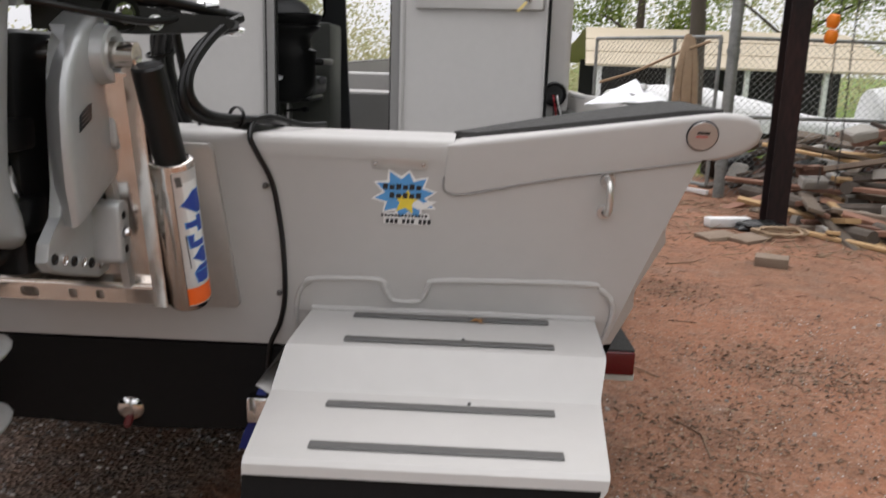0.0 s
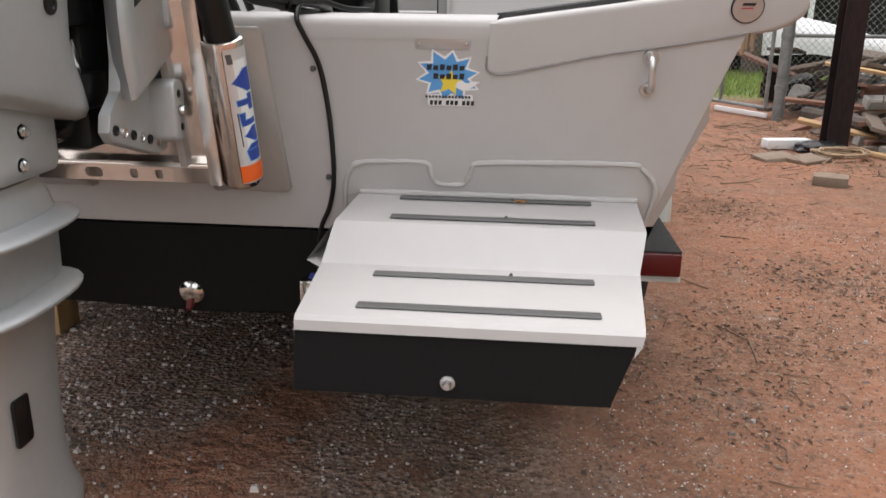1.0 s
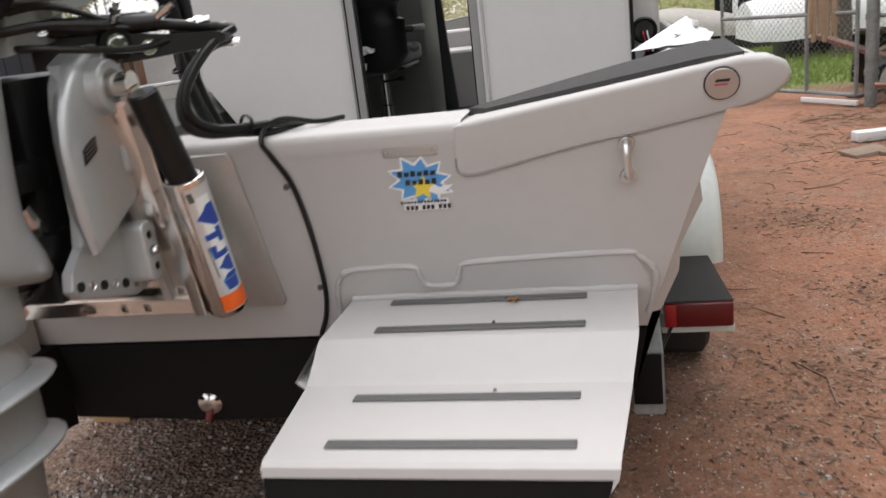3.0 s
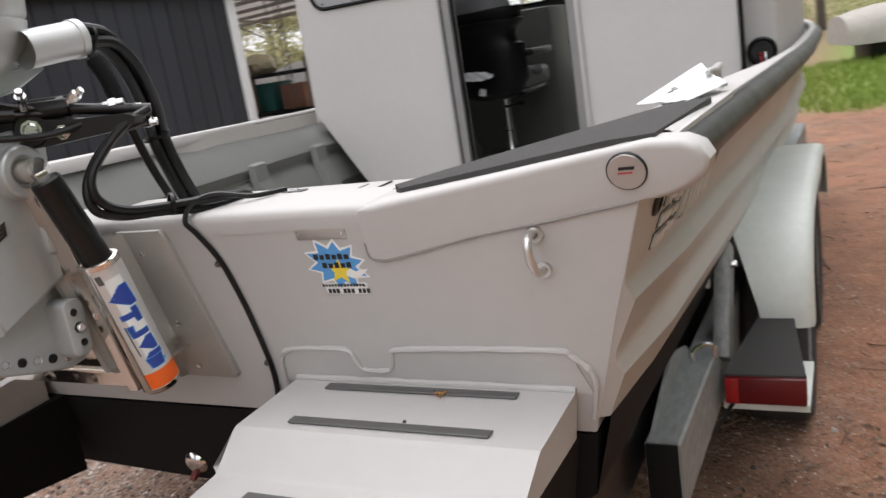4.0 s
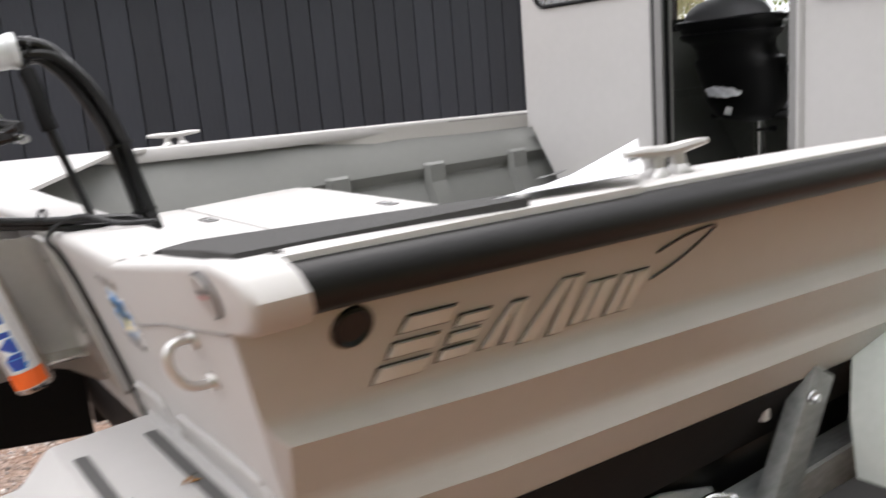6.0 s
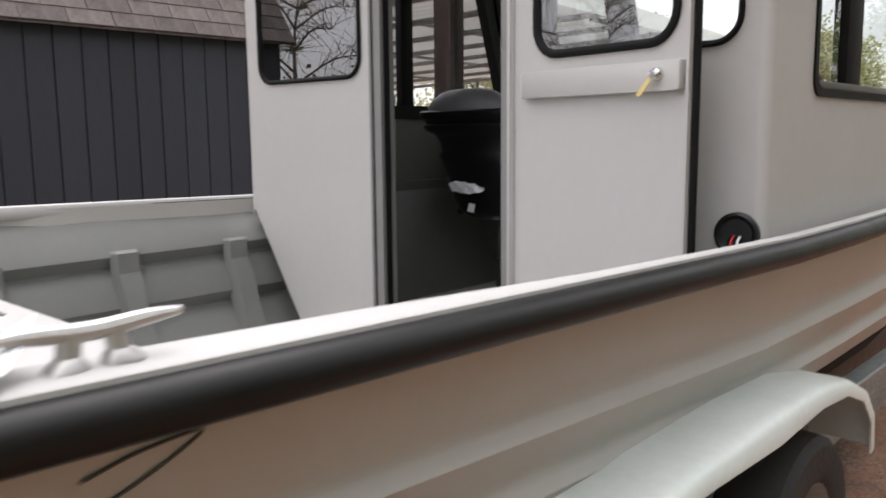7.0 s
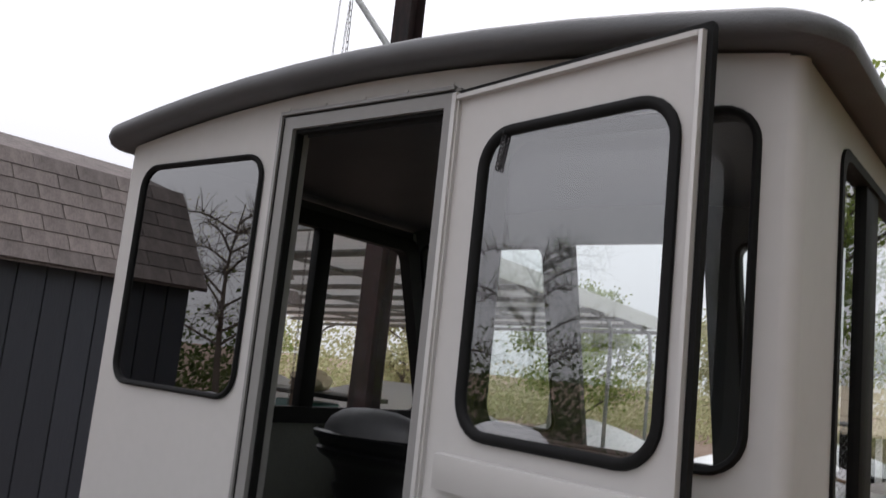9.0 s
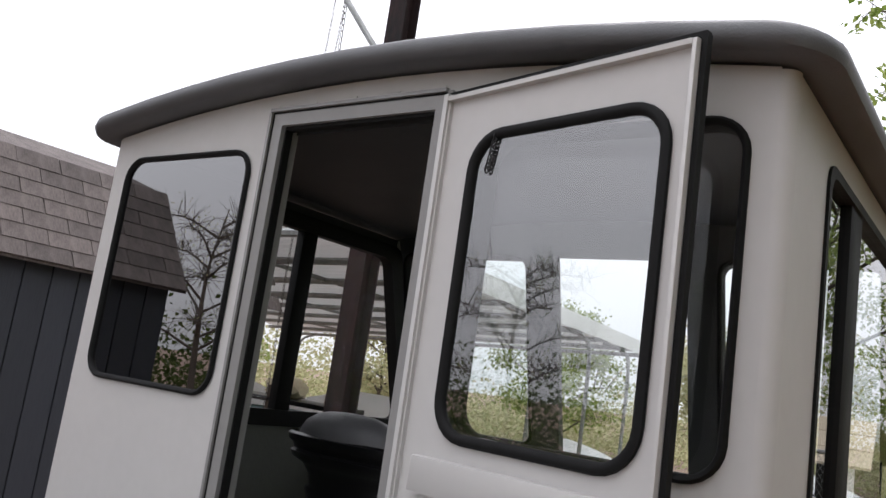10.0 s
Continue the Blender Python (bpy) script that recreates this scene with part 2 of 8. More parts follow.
def ground_material():
    """Red clay with grey gravel under the boat, worn paths and grass beyond the yard."""
    m = bpy.data.materials.new("red_clay_and_gravel")
    m.use_nodes = True
    n, l = m.node_tree.nodes, m.node_tree.links
    b = n["Principled BSDF"]
    b.inputs["Roughness"].default_value = 0.9
    b.inputs["Specular IOR Level"].default_value = 0.25
    tc = n.new("ShaderNodeTexCoord")

    def tex(scale, detail=6.0, rough=0.6):
        t = n.new("ShaderNodeTexNoise")
        t.inputs["Scale"].default_value, t.inputs["Detail"].default_value, t.inputs["Roughness"].default_value = scale, detail, rough
        l.new(tc.outputs["Object"], t.inputs["Vector"])
        return t.outputs["Fac"]

    def span(v, a, b_, lo=0.0, hi=1.0):
        r = n.new("ShaderNodeMapRange")
        for k, x in (("From Min", a), ("From Max", b_), ("To Min", lo), ("To Max", hi)):
            r.inputs[k].default_value = x
        l.new(v, r.inputs["Value"])
        return r.outputs[0]

    def mix(f, a, c):
        x = n.new("ShaderNodeMix")
        x.data_type = "RGBA"
        for k, v in (("Factor", f), ("A", a), ("B", c)):
            if isinstance(v, tuple):
                x.inputs[k].default_value = (*v, 1)
            else:
                l.new(v, x.inputs[k])
        return x.outputs["Result"]

    def op(kind, a, c):
        x = n.new("ShaderNodeMath")
        x.operation = kind
        x.use_clamp = True
        for i, v in enumerate((a, c)):
            if isinstance(v, float):
                x.inputs[i].default_value = v
            else:
                l.new(v, x.inputs[i])
        return x.outputs[0]

    clay = mix(span(tex(1.3), 0.35, 0.65), (0.33, 0.146, 0.083), (0.215, 0.103, 0.062))
    clay = mix(span(tex(16), 0.45, 0.7), clay, (0.345, 0.184, 0.122))
    cells = n.new("ShaderNodeTexVoronoi")
    cells.inputs["Scale"].default_value = 55
    l.new(tc.outputs["Object"], cells.inputs["Vector"])
    hue = n.new("ShaderNodeSeparateColor")
    l.new(cells.outputs["Color"], hue.inputs[0])
    stones = mix(hue.outputs[0], (0.075, 0.054, 0.043), (0.46, 0.36, 0.30))
    small = n.new("ShaderNodeTexVoronoi")
    small.inputs["Scale"].default_value = 130
    l.new(tc.outputs["Object"], small.inputs["Vector"])
    hue2 = n.new("ShaderNodeSeparateColor")
    l.new(small.outputs["Color"], hue2.inputs[0])
    grit = mix(hue2.outputs[1], (0.115, 0.074, 0.053), (0.40, 0.285, 0.22))
    stones = mix(span(tex(9), 0.4, 0.6), stones, grit)
    where = n.new("ShaderNodeSeparateXYZ")
    l.new(tc.outputs["Object"], where.inputs[0])
    # gravel lies west of a ragged line, clay east of it
    edge = n.new("ShaderNodeMath")
    edge.operation = "MULTIPLY_ADD"
    edge.inputs[1].default_value = 2.4
    l.new(tex(0.9), edge.inputs[0])
    l.new(where.outputs["X"], edge.inputs[2])
    gravel = span(edge.outputs[0], 1.55, 2.4, 1.0, 0.0)
    patch = span(tex(2.2), 0.50, 0.62)
    gravel = op("MULTIPLY", gravel, op("SUBTRACT", 1.0, op("MULTIPLY", patch, 0.92)))
    loose = op("MULTIPLY", span(tex(3.1), 0.54, 0.68), 0.40)
    gravel = op("MAXIMUM", gravel, loose)
    gravel = op("MAXIMUM", gravel, span(edge.outputs[0], 0.6, 1.2, 0.85, 0.0))

    def spot(x, y, r):
        """A ragged patch about a place on the ground."""
        d = n.new("ShaderNodeVectorMath")
        d.operation = "DISTANCE"
        l.new(tc.outputs["Object"], d.inputs[0])
        d.inputs[1].default_value = (x, y, 0)
        rag = n.new("ShaderNodeMath")
        rag.operation = "MULTIPLY_ADD"
        rag.inputs[1].default_value = r * 1.5
        l.new(tex(4.5, 8), rag.inputs[0])
        l.new(d.outputs["Value"], rag.inputs[2])
        return span(rag.outputs[0], r * 1.25, r * 2.0, 1.0, 0.0)

    worn = op("MAXIMUM", op("MAXIMUM", spot(-0.10, 0.12, 0.34), spot(-0.02, 0.40, 0.22)), op("MAXIMUM", spot(0.06, 0.68, 0.20), spot(0.12, 0.95, 0.20)))
    gravel = op("MULTIPLY", gravel, op("SUBTRACT", 1.0, op("MULTIPLY", worn, 0.9)))
    litter = op("MAXIMUM", op("MAXIMUM", spot(2.16, 2.25, 0.30), spot(1.80, 1.45, 0.32)), op("MAXIMUM", spot(2.05, 3.5, 0.28), spot(1.45, 0.95, 0.34)))
    litter = op("MAXIMUM", litter, spot(3.9, 5.9, 1.0))
    # brown trodden soil between the gravel and the clay
    soil = mix(span(tex(5, 8), 0.4, 0.62), (0.155, 0.086, 0.056), (0.25, 0.132, 0.082))
    between = op("MULTIPLY", span(edge.outputs[0], 3.3, 2.2), span(tex(1.7, 8), 0.36, 0.52))
    far_soil = op("MULTIPLY", span(tex(1.1, 8), 0.46, 0.60), 0.65)
    soft_soil = op("MULTIPLY", op("MAXIMUM", between, far_soil), op("SUBTRACT", 1.0, worn))
    clay = mix(op("MAXIMUM", soft_soil, op("MULTIPLY", litter, 0.5)), clay, soil)
    col = mix(op("MULTIPLY", gravel, span(tex(7, 8), 0.34, 0.58, 0.55, 1.0)), clay, stones)
    debris = op("MULTIPLY", span(tex(42, 10, 0.75), 0.54, 0.62), 0.55)
    col = mix(debris, col, (0.075, 0.052, 0.04))
    pale = op("MULTIPLY", span(tex(75, 8, 0.7), 0.60, 0.66), 0.40)
    col = mix(pale, col, (0.42, 0.34, 0.28))
    # single pale and dark grains
    col = mix(op("MULTIPLY", span(hue2.outputs[0], 0.93, 0.95), 0.35), col, (0.42, 0.35, 0.30))
    col = mix(op("MULTIPLY", span(hue2.outputs[2], 0.88, 0.90), 0.4), col, (0.045, 0.032, 0.026))
    grass = op("MULTIPLY", span(where.outputs["Y"], 9.2, 10.2), span(where.outputs["X"], 0.5, 1.5))
    # unseen grass to the east, added to cut the clay's red bounce
    grass = op("MAXIMUM", grass, op("MULTIPLY", span(edge.outputs[0], 5.6, 6.8), span(where.outputs["Y"], 5.5, 4.0)))
    green = mix(span(tex(20), 0.35, 0.65), (0.10, 0.16, 0.035), (0.19, 0.25, 0.06))
    col = mix(grass, col, green)
    l.new(col, b.inputs["Base Color"])
    h1 = op("MULTIPLY", cells.outputs["Distance"], gravel)
    hsum = n.new("ShaderNodeMath")
    hsum.operation = "ADD"
    l.new(h1, hsum.inputs[0])
    l.new(op("MULTIPLY", tex(35, 8), 0.9), hsum.inputs[1])
    bp = n.new("ShaderNodeBump")
    bp.inputs["Strength"].default_value, bp.inputs["Distance"].default_value = 0.8, 0.02
    # pressed and broken clay where wheels have passed
    ruts = n.new("ShaderNodeMath")
    ruts.operation = "MULTIPLY_ADD"
    l.new(op("MULTIPLY", span(tex(10, 5), 0.40, 0.60), worn), ruts.inputs[0])
    ruts.inputs[1].default_value = 1.6
    l.new(hsum.outputs[0], ruts.inputs[2])
    l.new(ruts.outputs[0], bp.inputs["Height"])
    l.new(bp.outputs[0], b.inputs["Normal"])
    return m


GROUND = ground_material()


def build_ground():
    bm = bmesh.new()
    xs = [-900, -200, -60, -25, -12] + [-6 + 0.25 * i for i in range(61)] + [14, 25, 60, 200, 900]
    ys = [-900, -200, -60, -20, -9] + [-5 + 0.25 * i for i in range(77)] + [20, 30, 60, 200, 900]
    grid = [[bm.verts.new((x, y, ground_height(x, y) if abs(x) < 12 and -6 < y < 16 else 0)) for x in xs] for y in ys]
    for j in range(len(ys) - 1):
        for i in range(len(xs) - 1):
            bm.faces.new((grid[j][i], grid[j][i + 1], grid[j + 1][i + 1], grid[j + 1][i]))
    structure(part("ground", bm, GROUND), "red clay yard with grey gravel and grass beyond")


build_ground()

# ---- boat hull ----
XC = 0.055                                   # centre line
LEAN = 0.28                                  # the transom's top leans aft


def T(x, z, off=0.0):
    """A place on the transom's outer face, off metres aft of it."""
    return Vector((x, -LEAN * (z - 0.88) - off, z))


def width_at(y):
    return 1.0 if y < 3.9 else max(1.0 - ((y - 3.9) / 2.55) ** 2.2, 0.03)


def lift_at(y):
    return 0.0 if y < 3.5 else 0.16 * ((y - 3.5) / 2.9) ** 2


def flare(y):
    """The sides spread a little going forward."""
    return 0.018 * min(max(y, 0.0), 3.0)


def sheer(y, z):
    """Strakes and rail sink a little going forward."""
    yc = min(max(y, 0.0), 2.4)
    k = min(max((1.285 - z) / 0.24, 0), 1) * min(max((z - 0.58) / 0.22, 0), 1)
    return yc * (0.022 + 0.023 * k if z > 0.8 else 0.045 * k)


def rail_z(y):
    return 1.301 - sheer(y, 1.3) + lift_at(y)


SIDE = [(1.172, 1.285), (1.173, 1.225), (1.136, 1.117), (1.1285, 1.094), (1.1275, 1.080), (1.133, 1.068), (1.150, 1.047),
        (1.102, 0.965), (1.093, 0.948), (1.092, 0.937), (1.097, 0.925), (1.110, 0.902), (1.066, 0.818)]
EDGE = [(1.170, 1.225), (1.101, 1.02), (1.062, 0.895), (1.037, 0.818)]        # the transom plate's straight edge
YS = [None, 0.3, 0.8, 1.4, 2.0, 2.4, 3.2, 3.9, 4.4, 4.9, 5.4, 5.8, 6.15, 6.4]


def edge_x(z):
    for (x0, z0), (x1, z1) in zip(EDGE, EDGE[1:]):
        if z1 <= z <= z0:
            return x0 + (x1 - x0) * (z0 - z) / (z0 - z1)
    return EDGE[0][0]


def hull_ring(prof, y, mirror):
    out = []
    for x, z in prof:
        yy = -LEAN * (z - 0.88) if y is None else y
        if y is None and z > 0.8:
            x = edge_x(z) + (x - edge_x(z)) * 0.55
            yy += 0.8 * max(x - edge_x(z), 0)
        w = (x - XC + flare(yy)) * width_at(yy)
        out.append(Vector((XC - w if mirror else XC + w, yy, z + lift_at(yy) - sheer(yy, z))))
    return out


boat = thing("boat_hull", (XC, 2.5, 0.55), "grey welded aluminium boat hull resting on a trailer", "boat")
for mirror in (False, True):
    bm = bmesh.new()
    loft(bm, [hull_ring(SIDE, y, mirror) for y in YS])
    heel = [(x, z) for x, z in SIDE[1:]]
    part("hull_side", bm, PAINT_TAN, boat, "tan grey painted side with two pressed strakes", smooth=30)
    bm = bmesh.new()
    loft(bm, [hull_ring(heel, None, mirror), [T(2 * XC - edge_x(z) if mirror else edge_x(z), z, -0.001) for x, z in heel]])
    part("strake_end", bm, PAINT, boat, "light grey plates closing the strakes' ends", smooth=12)
    bm = bmesh.new()
    low = [(1.068, 0.818), (1.0, 0.64), (0.93, 0.585), (XC, 0.55)]
    loft(bm, [hull_ring(low, y, mirror) for y in YS])
    part("hull_bottom", bm, BLACK_PAINT, boat, "matt black bottom paint", smooth=12)

# transom: painted upper plate and black lower plate
half = [(0.70 - XC, 1.205), (1.10 - XC, 1.265)] + [(x - XC, z) for x, z in EDGE]
loop = [(XC + x, z) for x, z in half] + [(1.027, 0.786)] + [(2 * XC - 1.027, 0.786)] + [(XC - x, z) for x, z in half[::-1]]
bm = bmesh.new()
plate(bm, loop, [], lambda u, v, w: T(u, v, -w), 0.05)
part("transom", bm, PAINT, boat, "grey painted transom plate", smooth=20)
bm = bmesh.new()
plate(bm, [(1.026, 0.779), (1.0, 0.64), (0.93, 0.585), (XC, 0.552), (2 * XC - 0.93, 0.585), (2 * XC - 1.0, 0.64), (2 * XC - 1.026, 0.779)], [], lambda u, v, w: T(u, v, -w), 0.05)
part("transom_bottom", bm, BLACK_PAINT, boat, "matt black bottom paint", smooth=20)

# top cap of the transom: a rounded flat bar
bm = bmesh.new()
prof = [(0.001, -0.035), (0.001, -0.012), (-0.003, -0.002), (-0.010, 0.004), (-0.022, 0.007), (-0.14, 0.009), (-0.15, 0.0)]
loft(bm, [[T(x, 1.228 + dz, 0) + Vector((0, -a, 0)) for a, dz in prof] for x in (2 * XC - 0.72, XC, 0.72)])
part("transom_cap", bm, PAINT, boat, "rounded grey cap along the transom")

INNER = [(1.092, 1.068), (1.090, 1.062), (1.122, 1.018), (1.119, 1.006), (1.108, 0.998), (1.088, 0.975), (1.048, 0.880), (1.046, 0.872), (1.076, 0.826), (1.070, 0.812), (1.056, 0.803), (1.038, 0.785), (0.955, 0.66)]

# corner castings, gunwale decks, rub rails
for s in (1, -1):
    def X(x, s=s):
        return x if s == 1 else 2 * XC - x
    bm = bmesh.new()
    face = [(0.703, 1.160), (0.706, 1.138), (0.73, 1.133), (0.80, 1.148), (0.905, 1.171), (1.04, 1.193), (1.168, 1.215), (1.19, 1.214), (1.215, 1.218), (1.24, 1.228), (1.262, 1.246),
            (1.268, 1.266), (1.258, 1.286), (1.235, 1.297), (1.19, 1.300), (1.12, 1.291), (0.905, 1.258), (0.73, 1.233), (0.706, 1.225)]
    k_ = len(face)
    soft_edge = [0.0] * 7 + [0.4, 0.8] + [1.0] * (k_ - 10) + [0.5]

    def eased(d, off):
        """The outline drawn in by d along its own normals where the edge is rounded."""
        out = []
        for i, (x, z) in enumerate(face):
            (xa, za), (xb, zb) = face[i - 1], face[(i + 1) % k_]
            ln_ = math.hypot(xb - xa, zb - za)
            out.append(T(X(x - (zb - za) / ln_ * d * soft_edge[i]), z + (xb - xa) / ln_ * d * soft_edge[i], off))
        return out
    back = eased(0, -0.010)
    front = [p + Vector((0, 0.054, 0)) for p in back]
    loft(bm, [front, back, eased(0.001, -0.005), eased(0.004, 0.0), eased(0.008, 0.0025), eased(0.013, 0.0032)], True, True)
    part("corner_plate", bm, PAINT, boat, "grey welded corner plate with a rolled top edge", smooth=40)
    bm = bmesh.new()
    top = [(0.715, -0.085, 1.228), (1.16, -0.105, 1.297), (1.22, -0.10, 1.298), (1.229, 0.5, 1.290), (1.12, 0.5, 1.290), (1.10, 0.36, 1.288), (0.735, 0.02, 1.232)]
    vs = [bm.verts.new((X(x), y, z)) for x, y, z in top]
    low = [bm.verts.new((X(x), y, z - 0.012)) for x, y, z in top]
    bm.faces.new(vs)
    for i in range(len(vs)):
        j = (i + 1) % len(vs)
        bm.faces.new((vs[i], vs[j], low[j], low[i]))
    part("corner_deck", bm, PAINT, boat, "grey sloping corner deck")
    bm = bmesh.new()
    rail_ys = [-0.042, 0.0, 0.3, 0.5, 1.0, 1.5, 2.0, 2.4, 2.9, 3.9, 4.4, 4.9, 5.4, 5.8, 6.15, 6.4]

    def rail_in(y):
        for (y0, x0), (y1, x1) in zip(((0.0, 1.09), (0.5, 1.12), (1.0, 1.15), (1.5, 1.20), (2.2, 1.222), (3.9, 1.235)), ((0.5, 1.12), (1.0, 1.15), (1.5, 1.20), (2.2, 1.222), (3.9, 1.235), (9.0, 1.235))):
            if y0 <= y <= y1:
                return x0 + (x1 - x0) * (y - y0) / (y1 - y0)
        return 1.09

    def rail_point(x, y, dz, s=s):
        return Vector((XC + s * (x - XC) * width_at(y), y, rail_z(y) + dz))
    loft(bm, [[rail_point((rail_in(y) if y > 0.45 else 1.17) + a, y, dz) for a, dz in ((0.016, -0.050), (0.004, -0.048), (-0.001, -0.040), (-0.002, -0.026), (0.000, -0.010), (0.004, -0.003), (0.011, 0.0))] + [rail_point(1.222 + flare(y) + a, y, dz) for a, dz in ((-0.016, 0.0), (-0.009, -0.004), (-0.008, -0.026), (-0.03, -0.030))] for y in rail_ys])
    part("gunwale", bm, PAINT, boat, "light grey flat gunwale")
    bm = bmesh.new()
    loft(bm, [[rail_point(1.222 + flare(y) + a, y, dz) for a, dz in ((-0.044, -0.014), (-0.004, -0.010), (0.010, -0.015), (0.022, -0.027), (0.027, -0.044), (0.022, -0.061), (0.003, -0.072), (-0.044, -0.074))] for y in rail_ys], True, True)
    part("rub_rail", bm, RAIL_VINYL, boat, "black rubber rub rail", smooth=45)
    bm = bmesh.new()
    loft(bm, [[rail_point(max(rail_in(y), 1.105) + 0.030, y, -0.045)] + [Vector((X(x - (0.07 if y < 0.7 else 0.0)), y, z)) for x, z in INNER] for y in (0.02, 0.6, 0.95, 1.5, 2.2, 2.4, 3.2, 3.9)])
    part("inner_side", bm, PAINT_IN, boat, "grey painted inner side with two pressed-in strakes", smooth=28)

# foredeck: two light tiers seen through the cabin
bm = bmesh.new()
loft(bm, [[Vector((x, y, z)) for x in (-0.62, 0.73)] for y, z in ((4.15, 0.73), (4.52, 0.73), (4.52, 1.13), (4.53, 1.145), (5.02, 1.15), (5.02, 1.262), (5.03, 1.275), (5.35, 1.28))])
part("foredeck", bm, PAINT, boat, "light grey stepped foredeck", smooth=20)

# cockpit floor, aft deck
bm = bmesh.new()
box(bm, 2 * XC - 0.98, 0.98, 1.0, 4.2, 0.66, 0.69)
part("cockpit_floor", bm, FLOOR_PAINT, boat, "grey cockpit floor strewn with leaf litter", smooth=0)
bm = bmesh.new()
box(bm, 2 * XC - 1.085, 1.085, 0.03, 1.10, 1.045, 1.065, 0.004)
part("aft_deck", bm, PAINT, boat, "light grey aft deck with hatches")
bm = bmesh.new()
box(bm, 2 * XC - 1.06, 1.06, 1.07, 1.09, 0.69, 1.045)
part("deck_front", bm, PAINT, boat, smooth=0)

# ---- steps on the float pods ----
for s in (1, -1):
    def X(x, s=s):
        return x if s == 1 else 2 * XC - x
    g = "float pods on the transom"
    pod = thing("float_pod", (X(0.72), -0.25, 0.6), "grey two-step float pod with a black bottom, welded to the transom", "boat step", g)
    topline = [(0.0, 0.876, 0.441, 1.011), (-0.185, 0.864, 0.428, 1.008), (-0.195, 0.858, 0.427, 1.007), (-0.24, 0.806, 0.416, 0.995), (-0.25, 0.800, 0.416, 0.994), (-0.494, 0.797, 0.434, 0.972), (-0.503, 0.790, 0.434, 0.971), (-0.505, 0.774, 0.434, 0.968)]
    bm = bmesh.new()
    loft(bm, [[Vector((X(a), y, z)) for a in (xl, xl + 0.004, xr - 0.004, xr)] for y, z, xl, xr in topline])
    part("tread_plate", bm, PAINT, pod, "light grey stepped tread plate", smooth=25)
    for right in (True, False):
        bm = bmesh.new()
        loft(bm, [[Vector((X(xr if right else xl), y, z)), Vector((X((xr if right else xl) + (-0.012 if right else -0.0)), y, min(z - 0.02, 0.785 if right else 0.78)))] for y, z, xl, xr in topline])
        part("pod_cheek", bm, PAINT, pod, smooth=25)
    bm = bmesh.new()
    rings = []
    for y, zb in ((-0.500, 0.668), (-0.25, 0.62), (0.03, 0.58)):
        k = (y + 0.5) / 0.5
        rings.append([Vector((X(x), y, z)) for x, z in ((0.434 - 0.014 * k, 0.784), (0.965 + 0.03 * k, 0.784), (0.927 + 0.03 * k, zb), (0.427 - 0.01 * k, zb))])
    loft(bm, rings, True, True)
    part("pod_bottom", bm, BLACK_PAINT, pod, "matt black painted lower box", smooth=20)
    for y, z in ((-0.034, 0.8745), (-0.156, 0.8668), (-0.30, 0.7998), (-0.451, 0.798)):
        bm = bmesh.new()
        xm = 0.7235 if y > -0.2 else 0.716
        vs = box(bm, X(xm - 0.1935), X(xm + 0.1935), y - 0.0115, y + 0.0115, z, z + 0.004, 0.0015, seg=1)
        part("grip_strip", bm, GREY_TRIM, pod, "dark grey non-slip strip")

# ---- cabin ----
cabin = thing("boat_cabin", (0.065, 3.2, 0.69), "grey aluminium pilothouse with black-edged windows and a hinged rear door", "boat cabin")
YW = 2.36
CL, CR = -1.058, 1.192


def roof_z(x):
    u = (x - 0.065) / 1.15
    return 2.632 - 0.10 * u * u


def rear(u, v, w):
    return Vector((u, YW + w, v))


DOOR = (-0.212, 0.362, 0.815, 2.522)
BEND = 0.032                                 # radius of the bent corners
WR, WL = CR - BEND, CL + BEND
arch = [(WR - i * (WR - WL) / 16, roof_z(WR - i * (WR - WL) / 16) - 0.01) for i in range(17)]
outline = [(-0.70, 0.692), (0.83, 0.692), (WR, 1.20)] + arch + [(WL, 1.20)]
W1 = (-0.940, -0.327, 1.727, 2.443)
W2 = (0.510, 1.108, 1.740, 2.43)
bm = bmesh.new()
plate(bm, outline, [rounded(*W1, 0.07), rounded(*W2, 0.07), [(DOOR[0], DOOR[2]), (DOOR[1], DOOR[2]), (DOOR[1], DOOR[3]), (DOOR[0], DOOR[3])]], rear, 0.04)
part("rear_wall", bm, PAINT, cabin, "grey painted rear wall", smooth=20)


def window(name, put, x0, x1, z0, z1, r, pane_mat, parent, depth=0.04, band=0.017):
    """A rubber-gasketed window: gasket, pane."""
    w = part(name, _gasket(put, x0, x1, z0, z1, r, depth, band), RUBBER, parent, "black rubber window gasket", smooth=50)
    bm = bmesh.new()
    bm.faces.new([bm.verts.new(put(u, v, -0.001)) for u, v in rounded(x0, x1, z0, z1, r)])
    p = part("pane", bm, pane_mat, w)
    p.visible_shadow = False
    return w


def _gasket(put, x0, x1, z0, z1, r, depth, band):
    bm = bmesh.new()
    rings = []
    for off, w in ((-0.006, -0.002), (-band * 0.62, -0.003), (-band * 0.55, -0.010), (-band * 0.2, -0.014), (band * 0.2, -0.012), (band * 0.42, -0.004), (band * 0.42, depth + 0.006), (-band * 0.5, depth + 0.006)):
        rings.append([put(u, v, w) for u, v in rounded(x0 + off, x1 - off, z0 + off, z1 - off, max(r - off, 0.01))])
    loft(bm, rings, True)
    return bm


window("rear_window", rear, *W1, 0.07, TINTED, cabin)
window("rear_window", rear, *W2, 0.07, CLEAR, cabin)

